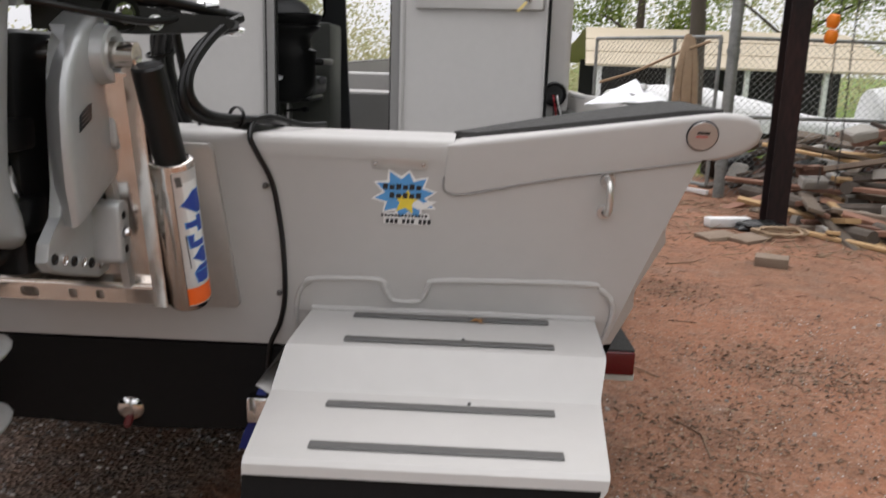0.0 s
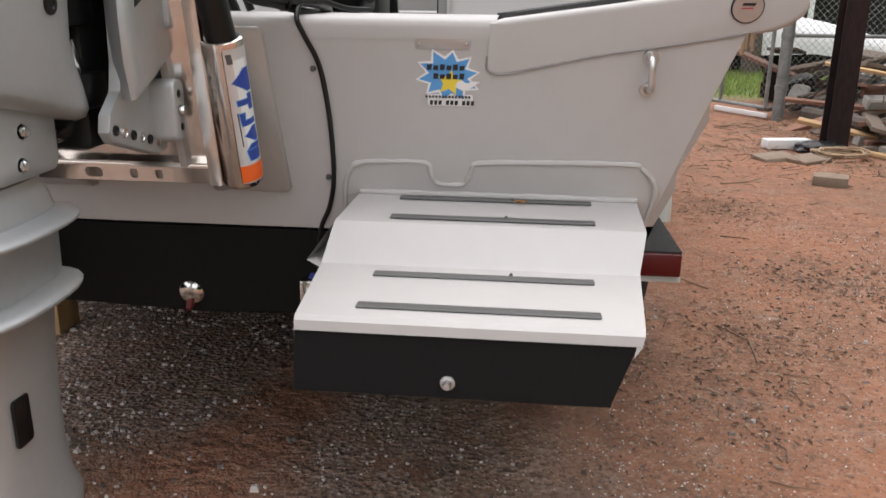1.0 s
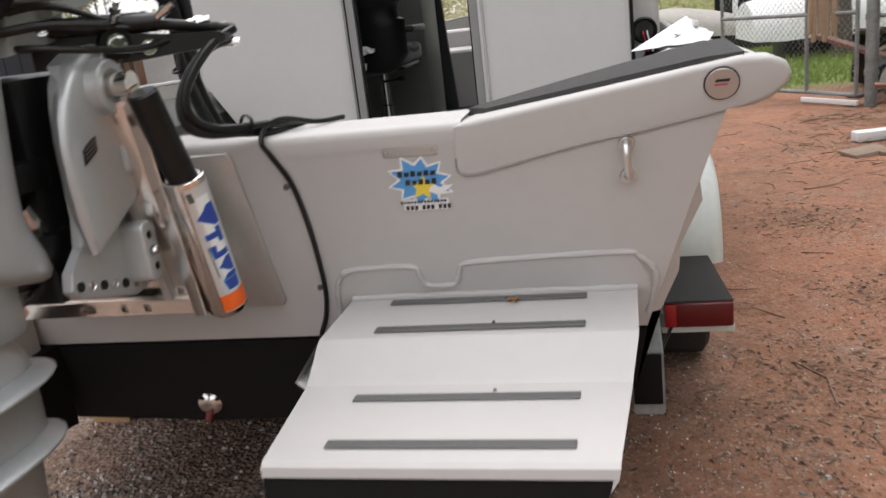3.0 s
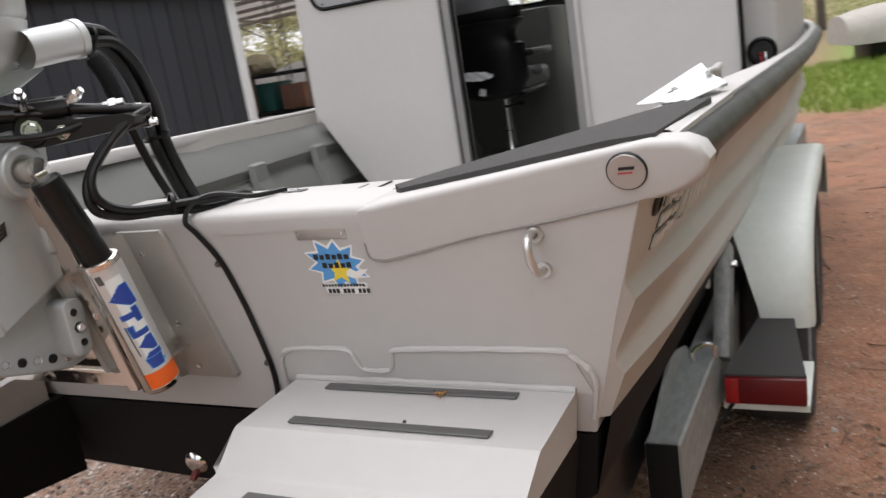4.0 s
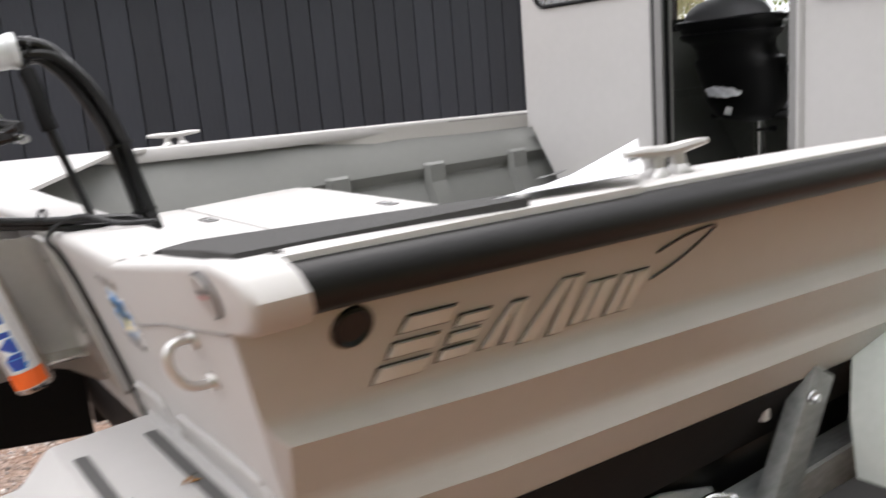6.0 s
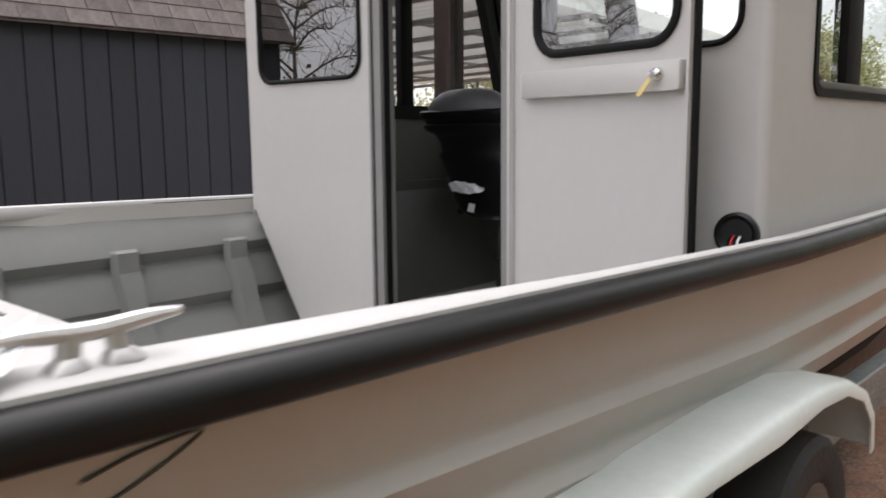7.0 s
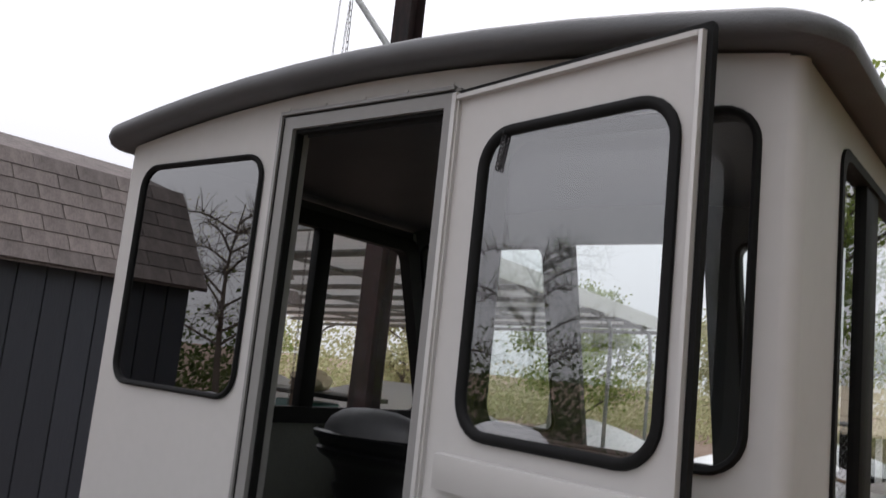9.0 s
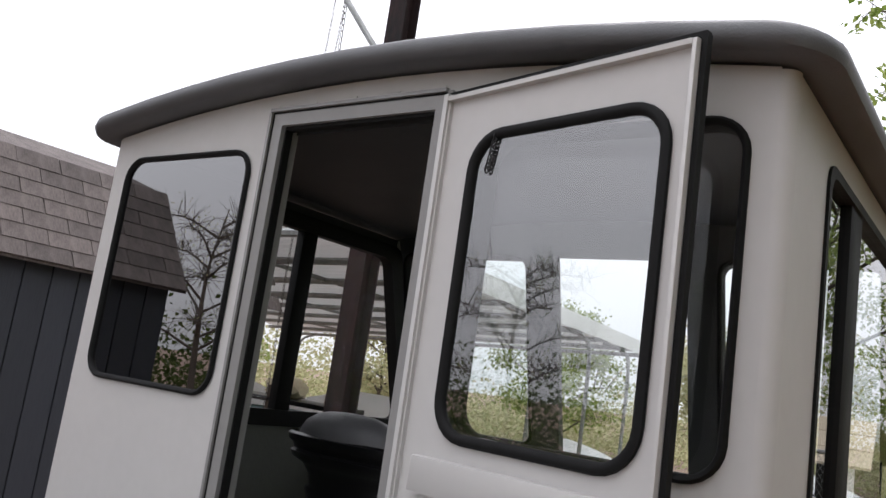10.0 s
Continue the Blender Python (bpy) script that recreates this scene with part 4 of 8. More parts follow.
# ---- jack plate ----
jack = thing("jack_plate", (0.0, -0.15, 0.92), "hydraulic jack plate of polished aluminium with printed lift cylinders", "jack plate")
for s in (1, -1):
    def X(x, s=s):
        return s * x
    bm = bmesh.new()
    slab(bm, [(0.160, 0.872), (0.286, 0.872), (0.294, 0.882), (0.276, 1.202), (0.268, 1.213), (0.160, 1.213)], lambda u, v, w: T(X(u), v, w), 0, 0.013, 0.003)
    part("transom_bracket", bm, SATIN, jack)
    bm = bmesh.new()
    loft(bm, [[T(X(x), z, o * k) for x, o in ((0.136, 0.0), (0.136, 0.17), (0.150, 0.17), (0.161, 0.040), (0.167, 0.026), (0.178, 0.0135))] for z, k in ((0.874, 0.16), (0.915, 0.42), (0.958, 1.0), (1.212, 1.0))], False)
    part("bracket_web", bm, SATIN, jack)
    for z in (1.166, 1.004, 0.90):
        bolt(jack, T(X(0.202), z, 0.013), ax, 0.0055, 0.004)
    lo, hi = Vector((X(0.247), -0.163, 0.930)), Vector((X(0.247), -0.234, 1.197))
    d = (hi - lo).normalized()
    ln = (hi - lo).length
    bm = bmesh.new()
    lathe(bm, [(0.001, -0.002), (0.033, -0.002), (0.037, 0.003), (0.037, ln), (0.034, ln + 0.002), (0.029, ln + 0.002), (0.029, ln - 0.004), (0.001, ln - 0.004)], lo, d, 32)
    cyl = part("lift_cylinder", bm, POLISHED, jack, "polished cylinder with a printed wrap label", smooth=40)
    q = Vector((0, 0, 1)).rotation_difference(d).to_matrix()

    def wrap(u, v, w, lo=lo, q=q, s=s):
        """u: degrees round from the aft-outer side, v: height along the cylinder."""
        a = radians(-52 + u) if s == 1 else radians(232 - u)
        return lo + q @ Vector(((0.0374 + w) * math.cos(a), (0.0374 + w) * math.sin(a), v))

    def band(name, u0, u1, v0, v1, m_, w, skew=0.0):
        bm = bmesh.new()
        k = max(3, int(abs(u1 - u0) / 8))
        loft(bm, [[wrap(u0 + (u1 - u0) * i / k + skew * j, v0 + (v1 - v0) * j, w) for i in range(k + 1)] for j in (0, 0.25, 0.5, 0.75, 1)])
        part(name, bm, m_, cyl, smooth=60)
    band("label_ground", -20, 92, 0.010, ln - 0.010, LABEL_FOIL, 0.0002)
    band("orange_band", -20, 92, 0.012, 0.046, ORANGE_INK, 0.0006)
    band("edge_line", -22, -20, 0.012, ln - 0.012, BLACK_INK, 0.0006)
    band("pale_panel", 12, 60, 0.050, ln - 0.03, WHITE, 0.0004, -10)
    # a bold emblem in blue: slanted wedges and blocks with a pale blue edge
    def wedge(name, v0, v1, a0, b0, a1, b1, m_, w):
        bm = bmesh.new()
        loft(bm, [[wrap(a0 + (a1 - a0) * j + ((b0 + (b1 - b0) * j) - (a0 + (a1 - a0) * j)) * i / 5, v0 + (v1 - v0) * j, w) for i in range(6)] for j in (0, 0.25, 0.5, 0.75, 1)])
        part(name, bm, m_, cyl, smooth=60)
    for v0, v1, a0, b0, a1, b1 in ((0.054, 0.075, 14, 48, 6, 54), (0.077, 0.086, 8, 56, 24, 56), (0.090, 0.104, 40, 52, 6, 52), (0.104, 0.119, 6, 52, 36, 50), (0.124, 0.134, 4, 50, 2, 50), (0.134, 0.148, 2, 14, 0, 16), (0.152, 0.163, 36, 50, 32, 50), (0.163, 0.173, 0, 50, -2, 50), (0.173, 0.181, 34, 50, 34, 48), (0.186, 0.206, 40, 58, -8, 56), (0.206, 0.228, -8, 56, 30, 52)):
        wedge("print_shade", v0 - 0.0012, v1 + 0.0012, a0 - 3, b0 + 3, a1 - 3, b1 + 3, SKY_INK, 0.0006)
        wedge("blue_block", v0, v1, a0, b0, a1, b1, BLUE_INK, 0.0009)
    band("grey_swirl", 20, 52, 0.052, 0.064, SKY_INK, 0.0005, 12)
    band("small_print", -4, 0, 0.085, 0.15, GREY_TRIM, 0.0006, -3)
    band("grey_mark", -12, 4, ln - 0.036, ln - 0.018, GREY_TRIM, 0.0006, -3)
    rt = Vector((X(0.234), -0.284, 1.352))
    bm = bmesh.new()
    rd = (rt - hi).normalized()
    rl = (rt - hi).length
    lathe(bm, [(0.001, rl), (0.023, rl), (0.026, rl - 0.004), (0.027, 0.02), (0.0265, -0.01)], hi, rd, 24)
    part("ram_boot", bm, DARK, jack, "matt black rubber ram cover")
    bm = bmesh.new()
    slab(bm, [(-0.195, 0.925), (-0.255, 1.205), (-0.285, 1.36), (-0.262, 1.365), (-0.225, 1.205), (-0.165, 0.925)], lambda u, v, w: Vector((X(0.205 + w), u, v)), -0.012, 0.012, 0.003)
    part("slide_rail", bm, POLISHED, jack)
bm = bmesh.new()
slab(bm, [(-0.226, 0.955), (0.226, 0.955), (0.222, 1.10), (0.20, 1.34), (-0.20, 1.34), (-0.222, 1.10)], lambda u, v, w: T(u, v, 0.135 + w), 0, 0.018, 0.003)
part("motor_plate", bm, POLISHED, jack, "polished motor mounting plate")
bm = bmesh.new()
plate(bm, [(-0.225, 0.925), (0.225, 0.925), (0.225, 0.958), (-0.225, 0.958)], [rounded(-0.06, -0.025, 0.931, 0.951, 0.008, 3), rounded(0.03, 0.045, 0.931, 0.950, 0.004, 2), rounded(0.08, 0.095, 0.931, 0.950, 0.004, 2)], lambda u, v, w: T(u, v, 0.165 - w), 0.012)
part("cross_channel", bm, POLISHED, jack)
bm = bmesh.new()
box(bm, -0.225, 0.225, -0.19, -0.05, 0.955, 0.963, 0.002)
part("cross_shelf", bm, POLISHED, jack)

# ---- outboard motor ----
motor = thing("outboard_motor", (-0.013, -0.55, 0.35), "silver-grey outboard motor hung on the jack plate", "outboard motor")
BR = [(-0.216, 1.436), (-0.262, 1.430), (-0.312, 1.410), (-0.335, 1.380), (-0.346, 1.345), (-0.353, 1.300), (-0.357, 1.23), (-0.360, 1.165), (-0.372, 1.118), (-0.412, 1.085), (-0.420, 1.058), (-0.405, 1.040), (-0.33, 1.015), (-0.25, 0.992), (-0.215, 0.996), (-0.204, 1.02), (-0.209, 1.15), (-0.232, 1.29), (-0.236, 1.335), (-0.205, 1.375), (-0.198, 1.415)]
UPPER = [(-0.216, 1.442), (-0.250, 1.439), (-0.280, 1.431), (-0.304, 1.420), (-0.326, 1.409), (-0.352, 1.384), (-0.372, 1.357), (-0.386, 1.327), (-0.394, 1.290), (-0.396, 1.23), (-0.392, 1.165), (-0.378, 1.104), (-0.33, 1.122), (-0.235, 1.163), (-0.226, 1.28), (-0.216, 1.345), (-0.202, 1.385), (-0.198, 1.423)]
for s in (1, -1):
    put = lambda u, v, w, s=s: Vector((s * w, u, v))
    bm = bmesh.new()
    slab(bm, BR, put, 0.104, 0.123, 0.004)
    br = part("stern_bracket", bm, MOTOR, motor, "cast silver-grey clamp bracket with a row of pin holes", smooth=22)
    bm = bmesh.new()
    cu, cv = -0.30, 1.26

    def shrunk_cover(d):
        return [(u + (cu - u) / math.hypot(cu - u, cv - v) * d, v + (cv - v) / math.hypot(cu - u, cv - v) * d) for u, v in UPPER]
    loft(bm, [[put(u + (0.040 if u < -0.33 else 0.0), v, 0.103) for u, v in UPPER], [put(u + (0.012 if u < -0.33 else 0.0), v, 0.128) for u, v in UPPER], [put(u, v, 0.144) for u, v in shrunk_cover(0.0005)], [put(u, v, 0.151) for u, v in shrunk_cover(0.003)], [put(u, v, 0.1565) for u, v in shrunk_cover(0.008)], [put(u, v, 0.158) for u, v in shrunk_cover(0.014)]], True, True)
    part("bracket_cover", bm, MOTOR, br, smooth=38)
    for i in range(6):
        bm = bmesh.new()
        y, z = -0.400 + 0.0296 * i, 1.059 - 0.0084 * i
        lathe(bm, [(0.0001, 0.001), (0.0055, 0.001), (0.0065, 0.003), (0.0085, 0.003), (0.009, 0.0)], put(y, z, 0.1232), (s, 0, 0), 10)
        part("pin_hole", bm, STEEL if i % 2 else DARK, br)
    for y0, z0, z1 in ((-0.240, 1.225, 1.303), (-0.246, 1.03, 1.115)):
        bm = bmesh.new()
        slab(bm, rounded(y0 - 0.021, y0 + 0.021, z0 - 0.012, z1 + 0.012, 0.014, 4), put, 0.121, 0.168, 0.005)
        part("bolt_pad", bm, MOTOR, br)
        for k in range(3):
            bolt(br, put(y0 + 0.004 - 0.003 * k, z0 + (z1 - z0) * (0.15 + 0.35 * k), 0.168), (s, 0, 0), 0.008 if k == 1 else 0.006, 0.009 if k == 1 else 0.002, STEEL if k == 1 else DARK)
    bm = bmesh.new()
    slab(bm, [(-0.365, 1.250), (-0.325, 1.268), (-0.322, 1.292), (-0.362, 1.275)], put, 0.1570, 0.1600, 0.0006)
    lab = part("warning_label", bm, BLACK_INK, br, "black label with pale unreadable print")
    for k in range(4):
        z = 1.259 + 0.0065 * k
        bm = bmesh.new()
        plate(bm, [(-0.358, z), (-0.332, z + 0.011), (-0.332, z + 0.013), (-0.358, z + 0.002)], [], lambda u, v, w, put=put: put(u, v, 0.1601 + w), 0.0003)
        part("printed_bar", bm, GREY_TRIM, lab, smooth=0)
    bm = bmesh.new()
    lathe(bm, [(0.050, 0.0), (0.0485, 0.027), (0.046, 0.034), (0.0445, 0.046), (0.041, 0.049), (0.030, 0.049), (0.0265, 0.046), (0.024, 0.040), (0.001, 0.040)], put(-0.272, 1.366, 0.131), (s, 0, 0), 32)
    part("tilt_tube_nut", bm, MOTOR, br)
bm = bmesh.new()
tube(bm, [(-0.214, -0.272, 1.366), (0.214, -0.272, 1.366)], 0.0215, 20)
part("tilt_tube", bm, POLISHED, motor, "polished tilt tube")
bm = bmesh.new()
box(bm, -0.075, 0.075, -0.385, -0.20, 1.02, 1.40, 0.02)
box(bm, -0.05, 0.05, -0.44, -0.36, 1.10, 1.36, 0.015)
box(bm, 0.03, 0.085, -0.41, -0.33, 1.09, 1.15, 0.01)
box(bm, 0.02, 0.08, -0.425, -0.34, 1.22, 1.27, 0.01)
part("swivel_bracket", bm, DARK, motor, "black trim ram and swivel bracket")
bm = bmesh.new()
tube(bm, [(0.0, -0.30, 1.04), (0.0, -0.40, 1.30)], 0.034, 14)
tube(bm, [(0.055, -0.31, 1.03), (0.055, -0.41, 1.2)], 0.017, 10)
part("trim_ram", bm, STEEL, motor)
MXC = -0.013


def oval(cx, cy, a, b, z, n=28, front=0.0):
    out = []
    for i in range(n):
        t = 2 * math.pi * i / n
        c, s_ = math.cos(t), math.sin(t)
        out.append(Vector((cx + a * math.copysign(abs(c) ** 0.7, c), cy + b * math.copysign(abs(s_) ** 0.8, s_) + front * (s_ > 0) * s_, z)))
    return out


def boxy(cx, y0, y1, a, z, n=32, k=0.38):
    """A rounded box section between y0 and y1, half a wide."""
    out = []
    for i in range(n):
        t = 2 * math.pi * i / n
        c, s_ = math.cos(t), math.sin(t)
        out.append(Vector((cx + a * math.copysign(abs(c) ** k, c), (y0 + y1) / 2 + (y1 - y0) / 2 * math.copysign(abs(s_) ** k, s_), z)))
    return out


bm = bmesh.new()
rings = []
for z, a, y0, y1, rise in ((1.074, 0.094, -0.74, -0.395, 0.24), (1.078, 0.106, -0.755, -0.384, 0.24), (1.092, 0.112, -0.76, -0.380, 0.22), (1.125, 0.114, -0.762, -0.392, 0.15), (1.165, 0.116, -0.765, -0.414, 0.08), (1.20, 0.117, -0.768, -0.424, 0.0), (1.25, 0.118, -0.77, -0.420, 0.0), (1.32, 0.120, -0.775, -0.412, 0.0), (1.40, 0.123, -0.785, -0.402, 0.0), (1.52, 0.130, -0.80, -0.386, 0.0)):
    ring_ = boxy(MXC, y0, y1, a, z)
    rings.append([p + Vector((0, 0, rise * max(0.0, y1 - p.y - 0.01))) for p in ring_])
loft(bm, rings, True, True)
mid = part("midsection", bm, MOTOR, motor, "tall grey midsection cover", smooth=55)
bm = bmesh.new()
lathe(bm, [(0.0001, 0.001), (0.006, 0.001), (0.008, 0.003), (0.0135, 0.003), (0.016, 0.001), (0.016, -0.006)], (MXC + 0.1185, -0.512, 1.256), (1, 0.02, 0), 18)
part("rubber_plug", bm, DARK, mid, "round black rubber plug")
bm = bmesh.new()
box(bm, MXC - 0.075, MXC + 0.075, -0.62, -0.452, 1.004, 1.125, 0.02)
mount = part("lower_mount", bm, MOTOR, motor)
for y, z in ((-0.552, 1.080), (-0.562, 1.032)):
    bolt(mount, (MXC + 0.075, y, z), (1, 0, 0), 0.009, 0.008)
bm = bmesh.new()
tube(bm, [(MXC + 0.04, -0.43, 1.05), (MXC + 0.04, -0.31, 1.05)], 0.012, 12)
tube(bm, [(MXC - 0.04, -0.43, 1.05), (MXC - 0.04, -0.31, 1.05)], 0.012, 12)
part("mount_bolt", bm, STEEL, motor)
bm = bmesh.new()
loft(bm, [oval(MXC, -0.56, a, b, z) for z, a, b in ((1.0, 0.052, 0.11), (0.97, 0.060, 0.13), (0.94, 0.062, 0.142), (0.86, 0.060, 0.14), (0.825, 0.058, 0.14), (0.815, 0.05, 0.125), (0.78, 0.046, 0.115), (0.70, 0.042, 0.105), (0.62, 0.040, 0.10), (0.54, 0.040, 0.10), (0.48, 0.046, 0.105), (0.44, 0.055, 0.12))], True, True)
leg = part("leg", bm, MOTOR, motor, "grey driveshaft leg and gearcase", smooth=55)
for z, a, b, cy in ((0.933, 0.103, 0.172, -0.565), (0.822, 0.098, 0.168, -0.57)):
    bm = bmesh.new()
    loft(bm, [oval(MXC, cy, a * k, b * k, z + dz) for k, dz in ((0.7, -0.008), (0.985, -0.004), (1.0, 0.0), (0.985, 0.004), (0.7, 0.012))], True, True)
    part("splash_plate" if z > 0.9 else "cavitation_plate", bm, MOTOR, leg, smooth=60)
bm = bmesh.new()
box(bm, MXC - 0.06, MXC + 0.06, -0.95, -0.66, 0.814, 0.822, 0.003)
part("plate_tail", bm, MOTOR, leg)
bm = bmesh.new()
lathe(bm, [(0.0001, 0.0), (0.022, 0.012), (0.042, 0.05), (0.054, 0.11), (0.057, 0.2), (0.055, 0.34), (0.05, 0.40), (0.001, 0.40)], (MXC, -0.42, 0.42), (0, -1, 0), 24)
part("gearcase", bm, MOTOR, leg)
bm = bmesh.new()
slab(bm, [(-0.52, 0.40), (-0.72, 0.40), (-0.76, 0.20), (-0.68, 0.19)], lambda u, v, w: Vector((MXC + w, u, v)), -0.008, 0.008, 0.002)
part("skeg", bm, MOTOR, leg)
bm = bmesh.new()
slab(bm, rounded(-0.62, -0.58, 0.60, 0.68, 0.006, 3), lambda u, v, w: Vector((MXC + 0.039 + w, u, v)), 0, 0.004, 0.001)
part("water_intake", bm, DARK, leg, "black water intake grille")
bm = bmesh.new()
lathe(bm, [(0.0001, 0.12), (0.02, 0.115), (0.045, 0.08), (0.05, 0.0)], (MXC, -0.82, 0.42), (0, -1, 0), 20)
for k in range(3):
    a = 2 * math.pi * k / 3 + 0.5
    c, s_ = math.cos(a), math.sin(a)
    rings = []
    for r, wd, tw in ((0.045, 0.03, 0.9), (0.10, 0.06, 0.7), (0.15, 0.07, 0.5), (0.19, 0.04, 0.4)):
        rings.append([Vector((MXC + r * c - u * math.cos(tw) * s_, -0.87 + u * math.sin(tw) + o, 0.42 + r * s_ + u * math.cos(tw) * c)) for u, o in ((-wd, 0), (0, 0.006), (wd, 0), (0, -0.006))])
    loft(bm, rings, True, True)
part("propeller", bm, STEEL, leg, "three-bladed steel propeller")
bm = bmesh.new()
loft(bm, [oval(MXC, cy, a, b, z, 36) for z, a, b, cy in ((1.505, 0.10, 0.22, -0.46), (1.512, 0.14, 0.29, -0.46), (1.535, 0.175, 0.33, -0.47), (1.58, 0.205, 0.36, -0.47), (1.62, 0.217, 0.372, -0.475), (1.624, 0.213, 0.368, -0.475), (1.63, 0.218, 0.374, -0.475), (1.75, 0.235, 0.39, -0.48), (1.95, 0.225, 0.38, -0.49), (2.05, 0.19, 0.34, -0.5), (2.11, 0.12, 0.25, -0.5))], True, True)
cowl = part("cowl", bm, COWL, motor, "pale silver engine cowl", smooth=40)
bm = bmesh.new()
lathe(bm, [(0.034, -0.10), (0.034, 0.0), (0.0365, 0.002), (0.0365, 0.016), (0.033, 0.018), (0.028, 0.018), (0.028, -0.02)], (0.150, -0.085, 1.578), (0.10, 0.95, 0.10), 22)
part("rigging_tube", bm, COWL, cowl)
bm = bmesh.new()
slab(bm, [(-0.30, 1.485), (-0.20, 1.50), (-0.13, 1.535), (-0.15, 1.545), (-0.30, 1.525)], lambda u, v, w: Vector((0.10 + w, u, v)), -0.02, 0.02, 0.006)
part("latch_bracket", bm, MOTOR, cowl)
# steering arm and cylinder
bm = bmesh.new()
slab(bm, [(0.06, 1.402), (0.20, 1.400), (0.30, 1.408), (0.338, 1.416), (0.342, 1.428), (0.326, 1.435), (0.25, 1.438), (0.19, 1.448), (0.06, 1.452)], lambda u, v, w: Vector((u, -0.262 + (u - 0.1) * 0.48 + w, v)), -0.016, 0.016, 0.006)
arm = part("steering_arm", bm, DARK, motor, "black steering bracket")
for u in (0.16, 0.226):
    bolt(arm, (u, -0.279 + (u - 0.1) * 0.48, 1.42), (0.48, -1, 0), 0.010, 0.008)
bm = bmesh.new()
tube(bm, [(0.05, -0.29, 1.465), (0.24, -0.20, 1.46)], 0.016, 14)
tube(bm, [(0.22, -0.21, 1.46), (0.34, -0.12, 1.435)], 0.010, 12)
part("steering_cylinder", bm, DARK, motor)
for p_, d_ in (((0.31, -0.135, 1.440), (0.8, 0.5, -0.1)), ((0.318, -0.128, 1.415), (0.8, 0.5, -0.1)), ((0.21, -0.19, 1.452), (0.2, -0.3, 1))):
    bm = bmesh.new()
    lathe(bm, [(0.0001, 0.028), (0.007, 0.028), (0.007, 0.018), (0.010, 0.018), (0.010, 0.0), (0.006, -0.006)], p_, d_, 8)
    part("hose_fitting", bm, STEEL, motor)
bm = bmesh.new()
tube(bm, curve_pts([(0.02, -0.36, 1.46), (0.10, -0.33, 1.47), (0.17, -0.26, 1.46), (0.25, -0.19, 1.45), (0.32, -0.14, 1.445)], 6), 0.005, 8)
tube(bm, curve_pts([(0.0, -0.40, 1.43), (0.09, -0.38, 1.44), (0.16, -0.33, 1.43), (0.22, -0.25, 1.42), (0.26, -0.19, 1.43)], 6), 0.006, 8)
tube(bm, curve_pts([(0.05, -0.42, 1.48), (0.13, -0.34, 1.50), (0.18, -0.25, 1.47), (0.22, -0.20, 1.455)], 6), 0.006, 8)
part("control_cable", bm, DARK, motor)

# fittings under the cowl
bm = bmesh.new()
slab(bm, rounded(-0.30, -0.14, 1.452, 1.482, 0.012, 4), lambda u, v, w: Vector((0.135 + w + (u + 0.2) * 0.5, u, v)), -0.02, 0.02, 0.005)
part("link_bar", bm, DARK, motor, "black steering link bar")
bm = bmesh.new()
lathe(bm, [(0.001, 0.016), (0.026, 0.016), (0.030, 0.010), (0.030, -0.016)], (0.175, -0.235, 1.432), (0.7, -0.7, 0), 20)
part("pivot_block", bm, DARK, motor)
bolt(motor, (0.188, -0.248, 1.432), (0.7, -0.7, 0), 0.013, 0.010)
for at_, d_ in (((0.20, -0.26, 1.475), (0.5, -0.4, 0.6)), ((0.245, -0.205, 1.468), (0.8, 0.2, 0.5)), ((0.28, -0.165, 1.452), (0.8, 0.5, 0.1)), ((0.115, -0.335, 1.462), (0.6, -0.7, 0.1))):
    bm = bmesh.new()
    lathe(bm, [(0.0001, 0.034), (0.006, 0.034), (0.006, 0.022), (0.0095, 0.022), (0.0095, 0.010), (0.007, 0.008), (0.007, -0.01)], at_, d_, 8)
    part("hose_fitting", bm, STEEL, motor)
bm = bmesh.new()
lathe(bm, [(0.0001, 0.034), (0.022, 0.034), (0.028, 0.026), (0.028, 0.006), (0.034, 0.0), (0.034, -0.02)], (0.10, -0.42, 1.525), (0.75, 0.15, -0.45), 20)
part("cable_grommet", bm, DARK, motor, "black rubber cable grommet")
bm = bmesh.new()
slab(bm, [(-0.40, 1.43), (-0.28, 1.445), (-0.24, 1.475), (-0.25, 1.505), (-0.38, 1.505)], lambda u, v, w: Vector((0.085 + w, u, v)), -0.012, 0.012, 0.004)
lug = part("cowl_lug", bm, MOTOR, motor)
bolt(lug, (0.097, -0.275, 1.472), (1, 0, 0), 0.009, 0.006)
bm = bmesh.new()
tube(bm, curve_pts([(-0.02, -0.47, 1.47), (0.09, -0.42, 1.465), (0.14, -0.36, 1.47), (0.20, -0.28, 1.462)], 6), 0.0075, 8)
part("control_cable", bm, DARK, motor)


# ---- rigging hoses ----
def hose(label, ctrl, r, offsets, extra=None):
    h = thing("rigging_hose", ctrl[0], label, "hose", "hoses from the motor")
    for dx, dy, dz in offsets:
        bm = bmesh.new()
        tube(bm, curve_pts([(x + dx * (1 + 0.3 * math.sin(i)), y + dy, z + dz * (1 + 0.4 * math.cos(i * 1.7))) for i, (x, y, z) in enumerate(ctrl)], 8), r, 10)
        part("strand", bm, DARK, h)
    return h


